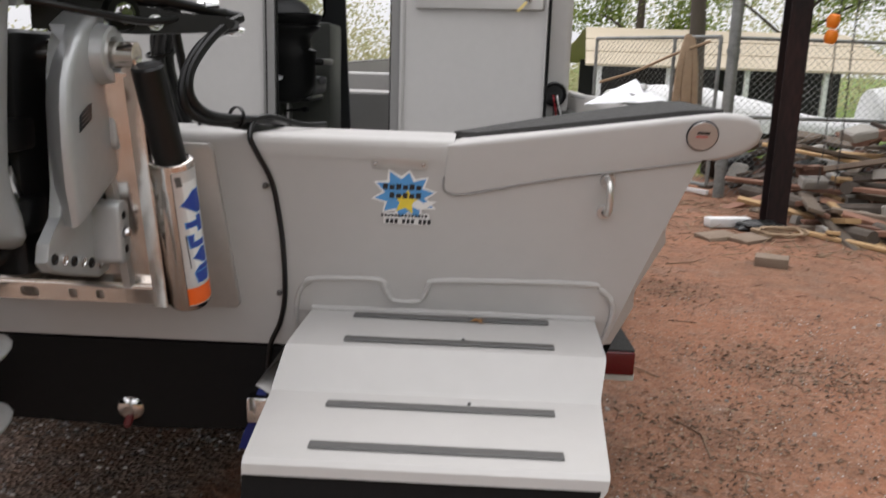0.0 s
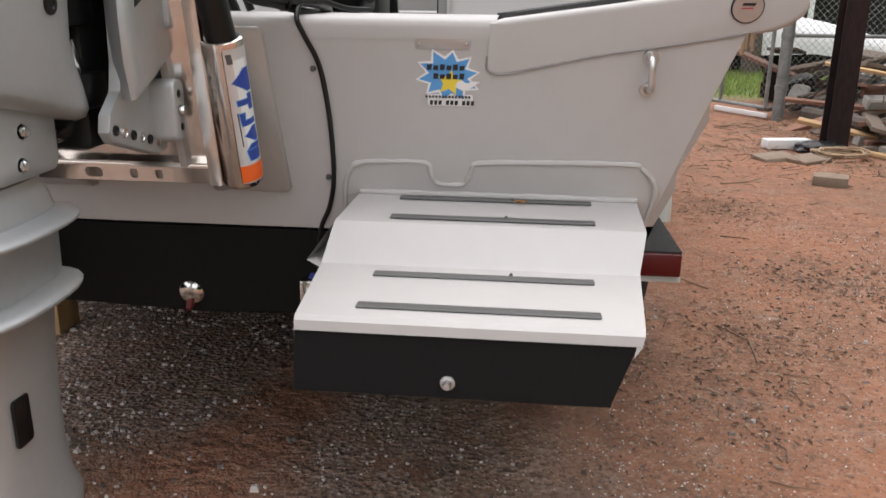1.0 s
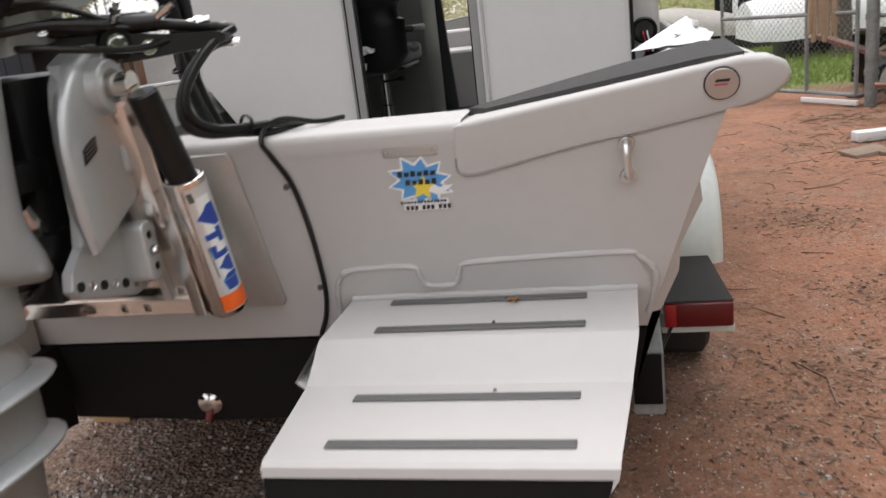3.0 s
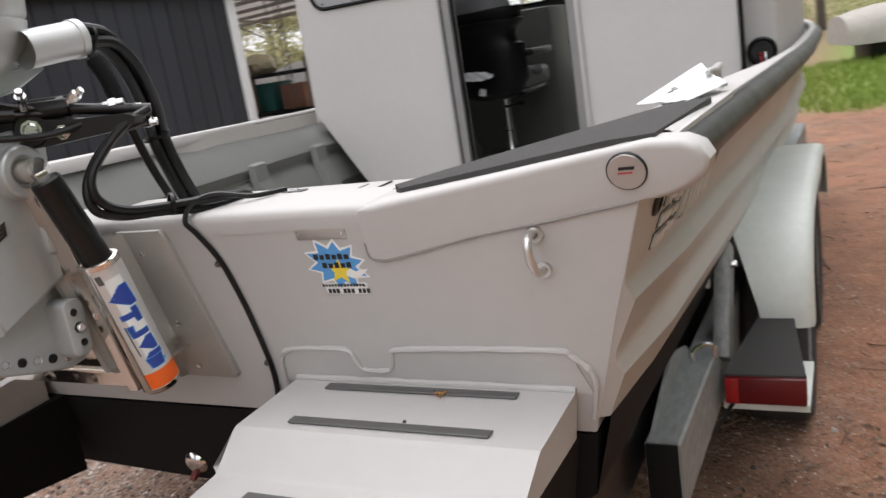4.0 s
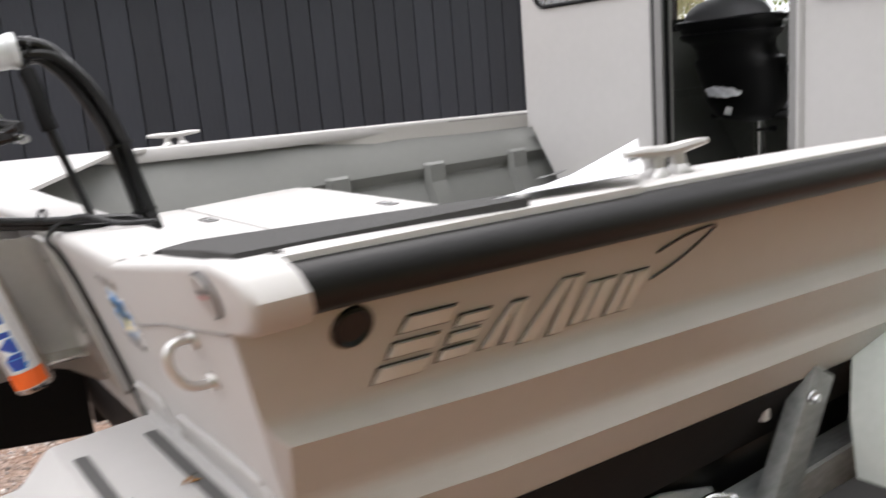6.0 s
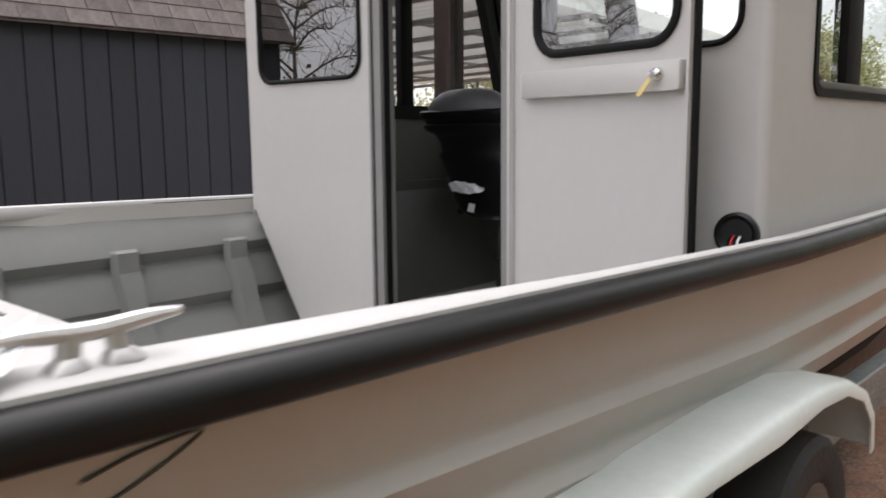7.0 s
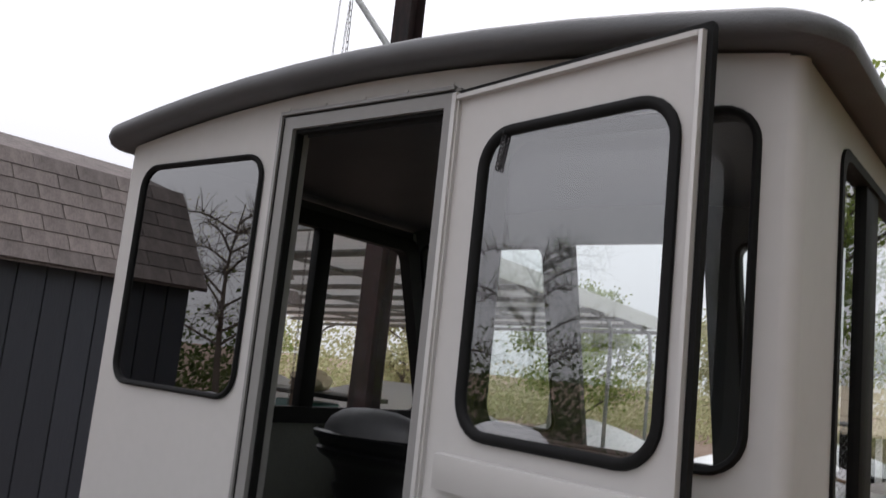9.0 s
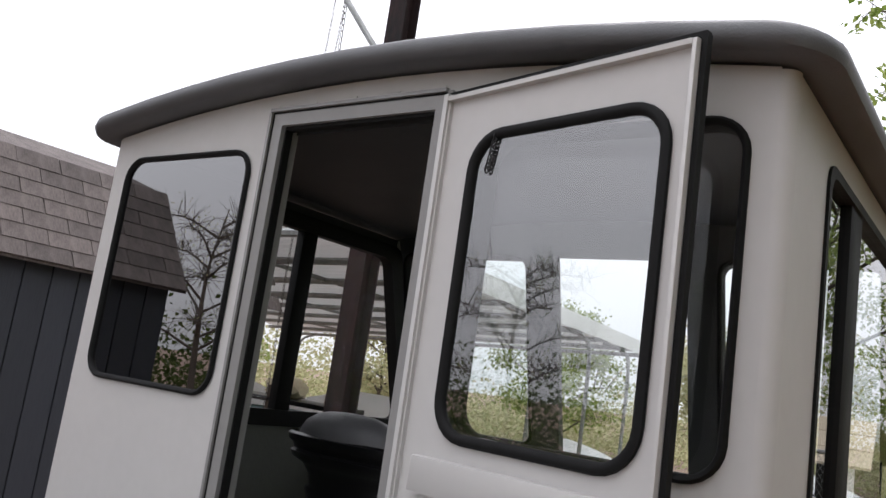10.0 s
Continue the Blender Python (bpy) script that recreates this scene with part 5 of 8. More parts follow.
hose("bundle of black control hoses arching from the cowl to the deck", [(0.152, -0.07, 1.580), (0.156, -0.02, 1.570), (0.150, 0.03, 1.52), (0.128, 0.08, 1.44), (0.108, 0.107, 1.371), (0.118, 0.122, 1.29), (0.135, 0.131, 1.225), (0.145, 0.135, 1.19)], 0.0115,
     [(0.010, 0.004, 0.012), (-0.012, 0.0, 0.008), (0.002, -0.012, -0.008), (0.014, 0.012, -0.006), (-0.006, 0.014, -0.012)])
h = hose("thin black fuel hose with a thick sleeve", [(0.158, -0.07, 1.565), (0.178, -0.055, 1.52), (0.191, -0.05, 1.455), (0.196, -0.035, 1.39), (0.205, -0.015, 1.31), (0.225, 0.0, 1.24)], 0.0085, [(0, 0, 0)])
bm = bmesh.new()
tube(bm, curve_pts([(0.168, -0.062, 1.54), (0.182, -0.054, 1.50), (0.191, -0.05, 1.455), (0.194, -0.042, 1.42)], 6), [0.015 + 0.0015 * (i % 2) for i in range(19)], 12)
part("sleeve", bm, RUBBER, h)
hose("two black hydraulic steering hoses looping down to the transom", [(0.337, -0.130, 1.427), (0.315, -0.168, 1.412), (0.292, -0.205, 1.378), (0.279, -0.236, 1.332), (0.282, -0.235, 1.292), (0.298, -0.198, 1.268), (0.325, -0.125, 1.257), (0.354, -0.055, 1.248), (0.364, 0.000, 1.243), (0.366, 0.045, 1.236), (0.362, 0.080, 1.19), (0.360, 0.095, 1.07)], 0.0082,
     [(0.005, 0.003, 0.006), (-0.004, -0.003, -0.006)])
for p_, d_, r_ in (((0.108, 0.107, 1.371), (0.1, 0.25, -0.96), 0.030), ((0.135, 0.131, 1.225), (0.15, 0.1, -0.98), 0.028), ((0.325, -0.11, 1.262), (0.5, 0.8, -0.1), 0.021), ((0.152, -0.05, 1.578), (0.1, 0.95, -0.2), 0.030)):
    tie = thing("cable_tie", p_, "black plastic cable tie round the hoses", "cable tie", "cable ties")
    bm = bmesh.new()
    lathe(bm, [(r_ - 0.003, -0.003), (r_, -0.003), (r_, 0.003), (r_ - 0.003, 0.003), (r_ - 0.003, -0.003)], p_, d_, 16)
    part("band", bm, DARK, tie)

# ---- deck fittings ----
pad = thing("tread_mat", (1.05, 0.1, 1.27), "charcoal non-slip tread mat on the sloping corner deck", "mat")
bm = bmesh.new()
tri_ = [(0.715, 0.028, 1.2390), (0.760, -0.035, 1.2430), (1.13, -0.098, 1.3000), (1.197, -0.092, 1.3035), (1.216, 0.30, 1.3020), (1.165, 0.30, 1.3015), (0.90, 0.165, 1.2640)]
up_ = [bm.verts.new(Vector(p) + Vector((0, 0, 0.002))) for p in tri_]
dn_ = [bm.verts.new(Vector(p) - Vector((0, 0, 0.012))) for p in tri_]
bm.faces.new(up_)
for i in range(7):
    bm.faces.new((up_[i], up_[(i + 1) % 7], dn_[(i + 1) % 7], dn_[i]))
part("mat_sheet", bm, PAD, pad)


def cleat(x, y, z):
    c = thing("mooring_cleat", (x, y, z), "cast aluminium mooring cleat on the gunwale", "cleat", "cleats on the gunwales")
    bm = bmesh.new()
    pts = curve_pts([(x, y - 0.098, z + 0.041), (x, y - 0.06, z + 0.040), (x, y, z + 0.036), (x, y + 0.06, z + 0.040), (x, y + 0.098, z + 0.041)], 4)
    tube(bm, pts, [0.0045 + 0.006 * math.sin(math.pi * (i + 0.6) / (len(pts) + 0.2)) for i in range(len(pts))], 10)
    part("horn", bm, CAST, c)
    for d in (-0.026, 0.026):
        bm = bmesh.new()
        loft(bm, [oval(x, y + d * k, a, b, z + h_, 14) for h_, a, b, k in ((0.0, 0.020, 0.022, 1.15), (0.005, 0.019, 0.020, 1.1), (0.014, 0.011, 0.012, 1.0), (0.034, 0.010, 0.012, 0.9))], True, True)
        part("foot", bm, CAST, c)
    return c


cleat(1.180, 0.62, rail_z(0.62))
cleat(2 * XC - 1.18 - 0.02, 0.63, rail_z(0.63))

bag = thing("plastic_bag", (1.12, 0.52, 1.30), "crumpled white plastic bag lying on the gunwale", "bag")
bm = bmesh.new()
nn = 16
tip, inner, aft, outer = Vector((1.162, 0.573, 1.347)), Vector((1.030, 0.536, 1.281)), Vector((1.180, 0.270, 1.3045)), Vector((1.218, 0.52, 1.3065))
for off in (0.0, -0.0012):
    gridv = []
    for j in range(nn):
        row = []
        for i in range(nn):
            u, v = i / (nn - 1), j / (nn - 1)
            p = inner.lerp(aft, u).lerp(tip.lerp(outer, u), v)
            k = 4 * u * (1 - u)
            p.z += off + 0.004 * noise.noise(Vector((u * 5, v * 5, 7))) * k + 0.0015 * noise.noise(Vector((u * 15, v * 15, 2))) - 0.006 * k * v
            row.append(bm.verts.new(p))
        gridv.append(row)
    for j in range(nn - 1):
        for i in range(nn - 1):
            q_ = (gridv[j][i], gridv[j][i + 1], gridv[j + 1][i + 1], gridv[j + 1][i])
            bm.faces.new(q_ if off == 0.0 else q_[::-1])
part("bag_sheet", bm, PLASTIC_BAG, bag, smooth=60)
bars(bag, lambda u, v, w: Vector((1.122 + v, 0.40 + u, 1.3085 + u * 0.10 + v * 0.06 + w)), [(0.0, 0.012, 0.0, 0.010, 0.006), (0.020, 0.030, 0.004, 0.016, 0.004), (0.038, 0.046, 0.0, 0.010, 0.004)], GREY_TRIM)

# raised maker's mark on the side: plain slanted blocks
mark = thing("raised_nameplate", (1.15, 0.35, 1.12), "row of raised silver-tan blocks on the hull side", "emblem")


def sidep(u, v, w):
    """On the upper side panel: u along the boat, v up the panel."""
    z = 1.092 + v * 0.945
    return Vector((1.124 + (z - 1.082) * 0.343 + flare(u) + 0.001 + w, u, z - sheer(u, z)))


SILVER = mat("pale_tan_paint", (0.54, 0.52, 0.48), 0.34, 0.0, second=(0.49, 0.47, 0.435), scale=10)
EDGE_DARK = mat("emblem_shadow_edge", (0.05, 0.045, 0.04), 0.4)
BAR_THREE = [[(0.0, 0.0), (0.88, 0.0), (0.94, 0.24), (0.0, 0.24)], [(0.06, 0.38), (0.90, 0.38), (0.90, 0.60), (0.06, 0.60)], [(0.08, 0.76), (1.0, 0.76), (1.0, 1.0), (0.12, 1.0)]]
WEDGE = [[(0.0, 0.0), (0.30, 0.0), (0.60, 1.0), (0.36, 1.0)], [(0.68, 0.0), (1.0, 0.0), (0.86, 1.0), (0.64, 1.0)]]
BAR_TWO = [[(0.0, 0.0), (0.34, 0.0), (0.34, 1.0), (0.0, 1.0)], [(0.50, 0.0), (0.90, 0.0), (0.96, 1.0), (0.46, 1.0)]]
xs0 = 0.092
for wd, hh, strokes in ((0.098, 0.090, BAR_THREE), (0.072, 0.064, BAR_THREE), (0.072, 0.064, WEDGE), (0.098, 0.090, WEDGE), (0.074, 0.064, BAR_TWO), (0.074, 0.064, BAR_TWO)):
    z0 = 0.004 if hh > 0.08 else 0.012
    wide = wd - 0.016
    for poly in strokes:
        pts = [(xs0 + u * wide + v * hh * 0.38, z0 + v * hh) for u, v in poly]
        bm = bmesh.new()
        cu = sum(p[0] for p in pts) / 4
        cv = sum(p[1] for p in pts) / 4
        # dark underlay, widest below, paints the shadow edge of each block
        slab(bm, [(u + (0.0028 if u > cu else -0.0028), v + (0.0022 if v > cv else -0.0030)) for u, v in pts], sidep, -0.002, 0.0015, 0.0006)
        blk = part("block", bm, EDGE_DARK, mark, "thin dark edge painted as the block's shadow")
        bm = bmesh.new()
        slab(bm, pts, sidep, 0.001, 0.0075, 0.0035)
        part("raised_block", bm, SILVER, blk)
    xs0 += wd
bm = bmesh.new()
tube(bm, curve_pts([sidep(0.60, 0.055, 0.002), sidep(0.66, 0.078, 0.002), sidep(0.72, 0.112, 0.002), sidep(0.73, 0.126, 0.002), sidep(0.66, 0.118, 0.002), sidep(0.60, 0.10, 0.002)], 6), 0.0022, 6)
part("swoosh", bm, GREY_TRIM, mark)
bm = bmesh.new()
lathe(bm, [(0.0001, 0.001), (0.020, 0.002), (0.024, 0.006), (0.028, 0.004), (0.030, 0.0)], sidep(0.056, 0.098, 0), (1, 0, -0.34), 20)
ex = thing("side_drain", sidep(0.056, 0.098, 0), "round black through-hull drain in the hull side", "drain")
part("flange", bm, DARK, ex)

# hatches and latches on the aft deck, ribs inside
for y0, y1 in ((0.57, 1.06), (0.20, 0.55)):
    bm = bmesh.new()
    slab(bm, rounded(-0.99, 0.02 if y0 > 0.5 else 0.60, y0, y1, 0.012, 3), lambda u, v, w: Vector((u, v, 1.0655 + w)), 0, 0.004, 0.002)
    part("deck_hatch", bm, PAINT, boat, "light grey hatch lid")
for x, y in ((-0.244, 1.005), (0.40, 1.045), (-0.55, 0.52)):
    bm = bmesh.new()
    slab(bm, rounded(x - 0.045, x + 0.045, y - 0.02, y + 0.02, 0.008, 3), lambda u, v, w: Vector((u, v, 1.069 + w)), 0, 0.004, 0.0015)
    latch = part("latch", bm, GREY_TRIM, boat, "dark flush latch")
    bm = bmesh.new()
    slab(bm, rounded(x - 0.03, x + 0.015, y - 0.01, y + 0.01, 0.005, 3), lambda u, v, w: Vector((u, v, 1.073 + w)), 0, 0.003, 0.001)
    part("latch_ring", bm, STEEL, latch)
bm = bmesh.new()
box(bm, 0.10, 0.105, 0.56, 1.06, 1.066, 1.0705)
part("hatch_gap", bm, DARK, boat)


def inner_x(z):
    for (x0, z0), (x1, z1) in zip(((1.115, 1.265), (1.092, 1.07), (1.085, 0.97), (1.04, 0.79)), ((1.092, 1.07), (1.085, 0.97), (1.04, 0.79), (0.955, 0.66))):
        if z1 <= z <= z0:
            return x0 + (x1 - x0) * (z0 - z) / (z0 - z1)
    return 0.955


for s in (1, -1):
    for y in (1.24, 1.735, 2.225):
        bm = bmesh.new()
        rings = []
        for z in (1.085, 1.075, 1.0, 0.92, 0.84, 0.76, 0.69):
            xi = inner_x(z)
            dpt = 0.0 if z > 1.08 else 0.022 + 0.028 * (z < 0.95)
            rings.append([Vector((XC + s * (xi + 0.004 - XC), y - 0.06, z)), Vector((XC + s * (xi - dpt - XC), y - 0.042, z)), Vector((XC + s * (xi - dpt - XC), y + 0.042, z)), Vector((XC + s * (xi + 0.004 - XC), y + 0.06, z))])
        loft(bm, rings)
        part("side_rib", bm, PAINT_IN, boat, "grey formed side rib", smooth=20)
# leaf litter on the cockpit floor
bm = bmesh.new()
rl_ = random.Random(5)
for i in range(95):
    x = rl_.gauss(-0.25, 0.26)
    y = rl_.gauss(1.95, 0.17)
    if not (-0.75 < x < 0.5 and 1.15 < y < 2.33):
        continue
    a = rl_.uniform(0, 6.28)
    L_ = rl_.uniform(0.004, 0.016)
    w_ = L_ * rl_.uniform(0.2, 0.6)
    c, s_ = math.cos(a), math.sin(a)
    vs = [bm.verts.new((x + u * c - v * s_, y + u * s_ + v * c, 0.6915 + zz)) for u, v, zz in ((-L_, 0, 0), (0, -w_, 0.003), (L_, 0, 0.001), (0, w_, 0.004))]
    bm.faces.new(vs)
lit = part("leaf_litter", bm, mat("dry_leaf_bits", (0.07, 0.05, 0.04), 0.9, second=(0.03, 0.025, 0.02), scale=30), None, smooth=0)
tagged(lit, "brown leaf bits scattered on the cockpit floor", "leaf litter", kind="stuff")

# ---- cabin details ----
bm = bmesh.new()
box(bm, -0.72, 0.84, YW + 0.04, 4.15, 0.71, 0.73)
part("cabin_floor", bm, mat("grey_cabin_floor_paint", (0.27, 0.275, 0.255), 0.6, second=(0.21, 0.215, 0.20), scale=5, bump=0.1), cabin, "dark grey cabin floor", smooth=0)
# added sheets over the painted walls, coloured dark for the cabin's shade
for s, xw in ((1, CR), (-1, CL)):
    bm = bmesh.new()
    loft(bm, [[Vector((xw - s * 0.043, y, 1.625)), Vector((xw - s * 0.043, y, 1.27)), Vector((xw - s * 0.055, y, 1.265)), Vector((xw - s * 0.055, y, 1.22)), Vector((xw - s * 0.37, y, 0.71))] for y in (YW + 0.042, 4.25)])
    part("side_lining", bm, OLIVE_IN, cabin, "olive-grey inner sheet below the windows, darkened for the unlit cabin", smooth=15)
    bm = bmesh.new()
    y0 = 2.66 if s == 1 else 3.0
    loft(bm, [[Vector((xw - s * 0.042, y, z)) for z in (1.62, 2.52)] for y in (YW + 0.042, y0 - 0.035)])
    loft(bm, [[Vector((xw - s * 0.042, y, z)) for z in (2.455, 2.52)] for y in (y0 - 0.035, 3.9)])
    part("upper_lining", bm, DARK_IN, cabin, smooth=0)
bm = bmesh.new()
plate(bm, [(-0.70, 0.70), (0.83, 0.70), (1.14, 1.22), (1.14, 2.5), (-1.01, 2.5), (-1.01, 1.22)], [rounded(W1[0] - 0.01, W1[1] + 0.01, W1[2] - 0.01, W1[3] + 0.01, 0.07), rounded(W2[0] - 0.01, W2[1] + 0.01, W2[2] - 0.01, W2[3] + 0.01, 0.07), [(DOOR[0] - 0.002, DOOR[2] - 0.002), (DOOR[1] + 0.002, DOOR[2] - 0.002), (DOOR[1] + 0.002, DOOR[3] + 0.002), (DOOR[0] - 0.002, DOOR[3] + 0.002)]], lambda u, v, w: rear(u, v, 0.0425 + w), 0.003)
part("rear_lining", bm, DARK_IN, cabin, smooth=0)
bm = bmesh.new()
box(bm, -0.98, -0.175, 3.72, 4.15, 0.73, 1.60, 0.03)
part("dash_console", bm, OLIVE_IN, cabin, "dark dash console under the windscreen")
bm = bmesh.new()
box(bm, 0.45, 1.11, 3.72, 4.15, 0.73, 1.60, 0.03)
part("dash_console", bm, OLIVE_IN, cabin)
# threshold
bm = bmesh.new()
box(bm, DOOR[0] - 0.03, DOOR[1] + 0.03, YW - 0.028, YW + 0.05, 0.765, 0.80, 0.006)
part("door_sill", bm, PAINT, cabin, "raised door sill")
# rivets round the door frame
for k in range(9):
    z = 0.95 + k * 0.19
    bolt(cabin, (DOOR[0] - 0.055, YW, z), (0, -1, 0), 0.0042, 0.003, PAINT)
for k in range(5):
    bolt(cabin, (DOOR[0] - 0.03 + k * 0.15, YW, DOOR[3] + 0.055), (0, -1, 0), 0.0042, 0.003, PAINT)
# door leaf fittings
bm = bmesh.new()
slab(bm, rounded(0.068, 0.655, 1.614, 1.690, 0.006, 2), lambda u, v, w: leaf(u, v, -w), 0, 0.026, 0.006)
part("lock_cover", bm, PAINT, door, "grey box-section lock cover")
bm = bmesh.new()
lathe(bm, [(0.0001, 0.016), (0.012, 0.016), (0.016, 0.012), (0.018, 0.004), (0.018, 0.0)], leaf(0.588, 1.655, -0.026), leaf(0, 0, -1) - leaf(0, 0, 0), 18)
lockp = part("lock", bm, STEEL, door, "chrome key lock")
bm = bmesh.new()
lathe(bm, [(0.0001, 0.024), (0.007, 0.024), (0.008, 0.014), (0.008, 0.0)], leaf(0.588, 1.655, -0.04), leaf(0, 0, -1) - leaf(0, 0, 0), 12)
part("key_barrel", bm, STEEL, lockp)
bm = bmesh.new()
slab(bm, [(0.578, 1.648), (0.588, 1.641), (0.552, 1.600), (0.538, 1.606)], lambda u, v, w: leaf(u, v, -0.047 - w), 0, 0.004, 0.001)
part("key_tag", bm, mat("pale_yellow_tag", (0.75, 0.60, 0.25), 0.5), lockp, "pale yellow key tag")
bm = bmesh.new()
for u0, u1, v0, v1 in ((LW - 0.006, LW + 0.006, LZ0, LZ1 + 0.004), (-0.002, LW + 0.004, LZ1 - 0.003, LZ1 + 0.010)):
    plate(bm, [(u0, v0), (u1, v0), (u1, v1), (u0, v1)], [], lambda u, v, w: leaf(u, v, w - 0.004), 0.017)
part("edge_channel", bm, RUBBER, door, "black edge channel", smooth=20)
bm = bmesh.new()
plate(bm, [(0.0, LZ0), (0.016, LZ0), (0.016, LZ1), (0.0, LZ1)], [], lambda u, v, w: leaf(u, v, -w), 0.010)
part("hinge_strip", bm, PAINT, door, smooth=20)
# raised lip round the leaf
for u0, u1, v0, v1 in ((-0.004, 0.010, LZ0, LZ1 + 0.004), (LW - 0.016, LW - 0.008, LZ0, LZ1 - 0.005), (0.010, LW - 0.018, LZ1 - 0.016, LZ1 - 0.005), (0.010, LW - 0.012, LZ0, LZ0 + 0.012)):
    bm = bmesh.new()
    slab(bm, [(u0, v0), (u1, v0), (u1, v1), (u0, v1)], lambda u, v, w: leaf(u, v, -w), -0.001, 0.017, 0.003)
    part("leaf_lip", bm, PAINT, door, smooth=25)
# raised bead outside the door frame
for x0, x1, z0, z1 in ((DOOR[0] - 0.040, DOOR[0] - 0.030, DOOR[2], DOOR[3] + 0.03), (DOOR[0] - 0.040, DOOR[1] + 0.02, DOOR[3] + 0.030, DOOR[3] + 0.040)):
    bm = bmesh.new()
    slab(bm, [(x0, z0), (x1, z0), (x1, z1), (x0, z1)], lambda u, v, w: rear(u, v, -w), 0.01, 0.026, 0.003)
    part("frame_bead", bm, FRAME_GREY, cabin, smooth=25)
# thin black strips just inside the raised bead
for x0, x1, z0, z1 in ((DOOR[0] - 0.0295, DOOR[0] - 0.024, DOOR[2], DOOR[3] + 0.023), (DOOR[0] - 0.0295, DOOR[1] + 0.02, DOOR[3] + 0.024, DOOR[3] + 0.0295)):
    bm = bmesh.new()
    slab(bm, [(x0, z0), (x1, z0), (x1, z1), (x0, z1)], lambda u, v, w: rear(u, v, -w), 0.008, 0.019, 0.001)
    part("frame_dark_strip", bm, RUBBER, cabin, "thin black strip round the door frame", smooth=25)

# rear work light with its wires
wk = thing("work_light", (1.122, YW, 1.245), "round black lamp housing with loose red and black wires", "lamp")
bm = bmesh.new()
lathe(bm, [(0.0001, 0.012), (0.040, 0.014), (0.050, 0.022), (0.057, 0.018), (0.058, 0.0)], (1.122, YW - 0.002, 1.245), (0.12, -1, 0.05), 28)
part("housing", bm, DARK, wk)
for dx, m_ in ((0.0, RED_INK), (0.010, DARK), (-0.008, DARK), (0.017, WHITE)):
    bm = bmesh.new()
    tube(bm, curve_pts([(1.118 + dx, YW - 0.018, 1.24), (1.120 + dx, YW - 0.04, 1.225), (1.128 + dx, YW - 0.036, 1.19), (1.135 + dx * 1.4, YW - 0.03, 1.15)], 5), 0.0035, 7)
    part("wire", bm, m_, wk)

# ---- pedestal seat ----
seat = thing("pedestal_seat", (-0.40, 3.2, 0.73), "black moulded helm seat with grey cushions on a pedestal", "seat")
SC_ = -0.395


def shell(z, hw, y, dep, n=18):
    out = []
    for i in range(n):
        a = math.pi * i / (n - 1)
        out.append(Vector((SC_ + hw * math.cos(a), y - dep * math.sin(a) ** 0.7, z)))
    return out


bm = bmesh.new()
sec = [(1.115, 0.10, 3.28, 0.10), (1.128, 0.15, 3.27, 0.125), (1.155, 0.186, 3.26, 0.135), (1.22, 0.212, 3.24, 0.135), (1.30, 0.222, 3.215, 0.135), (1.37, 0.230, 3.19, 0.135), (1.415, 0.236, 3.17, 0.13), (1.428, 0.212, 3.16, 0.12), (1.47, 0.205, 3.14, 0.115), (1.505, 0.222, 3.12, 0.115), (1.525, 0.262, 3.10, 0.12), (1.545, 0.274, 3.10, 0.125), (1.553, 0.262, 3.10, 0.112), (1.575, 0.265, 3.09, 0.112), (1.583, 0.282, 3.09, 0.125), (1.605, 0.284, 3.085, 0.125), (1.613, 0.27, 3.08, 0.105)]
loft(bm, [shell(*q_) for q_ in sec])
part("back_shell", bm, DARK, seat, "black moulded plastic back", smooth=50)
bm = bmesh.new()
loft(bm, [[Vector((SC_ + hw * math.cos(2 * math.pi * i / 26), 3.06 + dp * math.sin(2 * math.pi * i / 26), z)) for i in range(26)] for z, hw, dp in ((1.60, 0.225, 0.095), (1.63, 0.222, 0.095), (1.66, 0.200, 0.088), (1.688, 0.15, 0.07), (1.700, 0.10, 0.05), (1.705, 0.04, 0.02))], True, True)
part("head_cushion", bm, VINYL, seat, "grey vinyl cushion top", smooth=60)
bm = bmesh.new()
box(bm, SC_ - 0.215, SC_ + 0.215, 3.22, 3.62, 1.16, 1.27, 0.035, seg=4)
part("seat_cushion", bm, VINYL, seat)
bm = bmesh.new()
box(bm, SC_ - 0.20, SC_ + 0.20, 3.20, 3.60, 1.125, 1.165, 0.02)
part("seat_pan", bm, DARK, seat)
bm = bmesh.new()
lathe(bm, [(0.15, 0.0), (0.145, 0.012), (0.05, 0.02), (0.038, 0.04), (0.036, 0.20), (0.030, 0.205), (0.029, 0.395)], (SC_ + 0.045, 3.26, 0.73), (0, 0, 1), 22)
part("pedestal", bm, STEEL, seat, "chrome seat pedestal")
bm = bmesh.new()
tube(bm, [(SC_ + 0.045, 3.24, 1.07), (SC_ + 0.17, 3.17, 1.085)], 0.009, 8)
lathe(bm, [(0.0001, 0.03), (0.015, 0.028), (0.017, 0.0)], (SC_ + 0.16, 3.175, 1.084), (0.9, -0.5, 0.1), 10)
part("lever", bm, DARK, seat)
bm = bmesh.new()
loft(bm, [[Vector((-0.440 + 0.105 * u, 3.082 - 0.012 * (1 - u * u) + 0.05 * max(0, abs(u) - 0.7) + 0.006 * math.sin(u * 9 + v * 3), 1.268 - 0.006 * u + v * 0.026 * math.sqrt(max(0.06, 1 - u * u)) + 0.003 * math.sin(u * 13))) for u in [-1 + i / 8 for i in range(17)]] for v in (-1.0, -0.6, 0.0, 0.6, 1.0)])
part("bag_tie", bm, PLASTIC_BAG, seat, "shiny clear plastic wrap")
bm = bmesh.new()
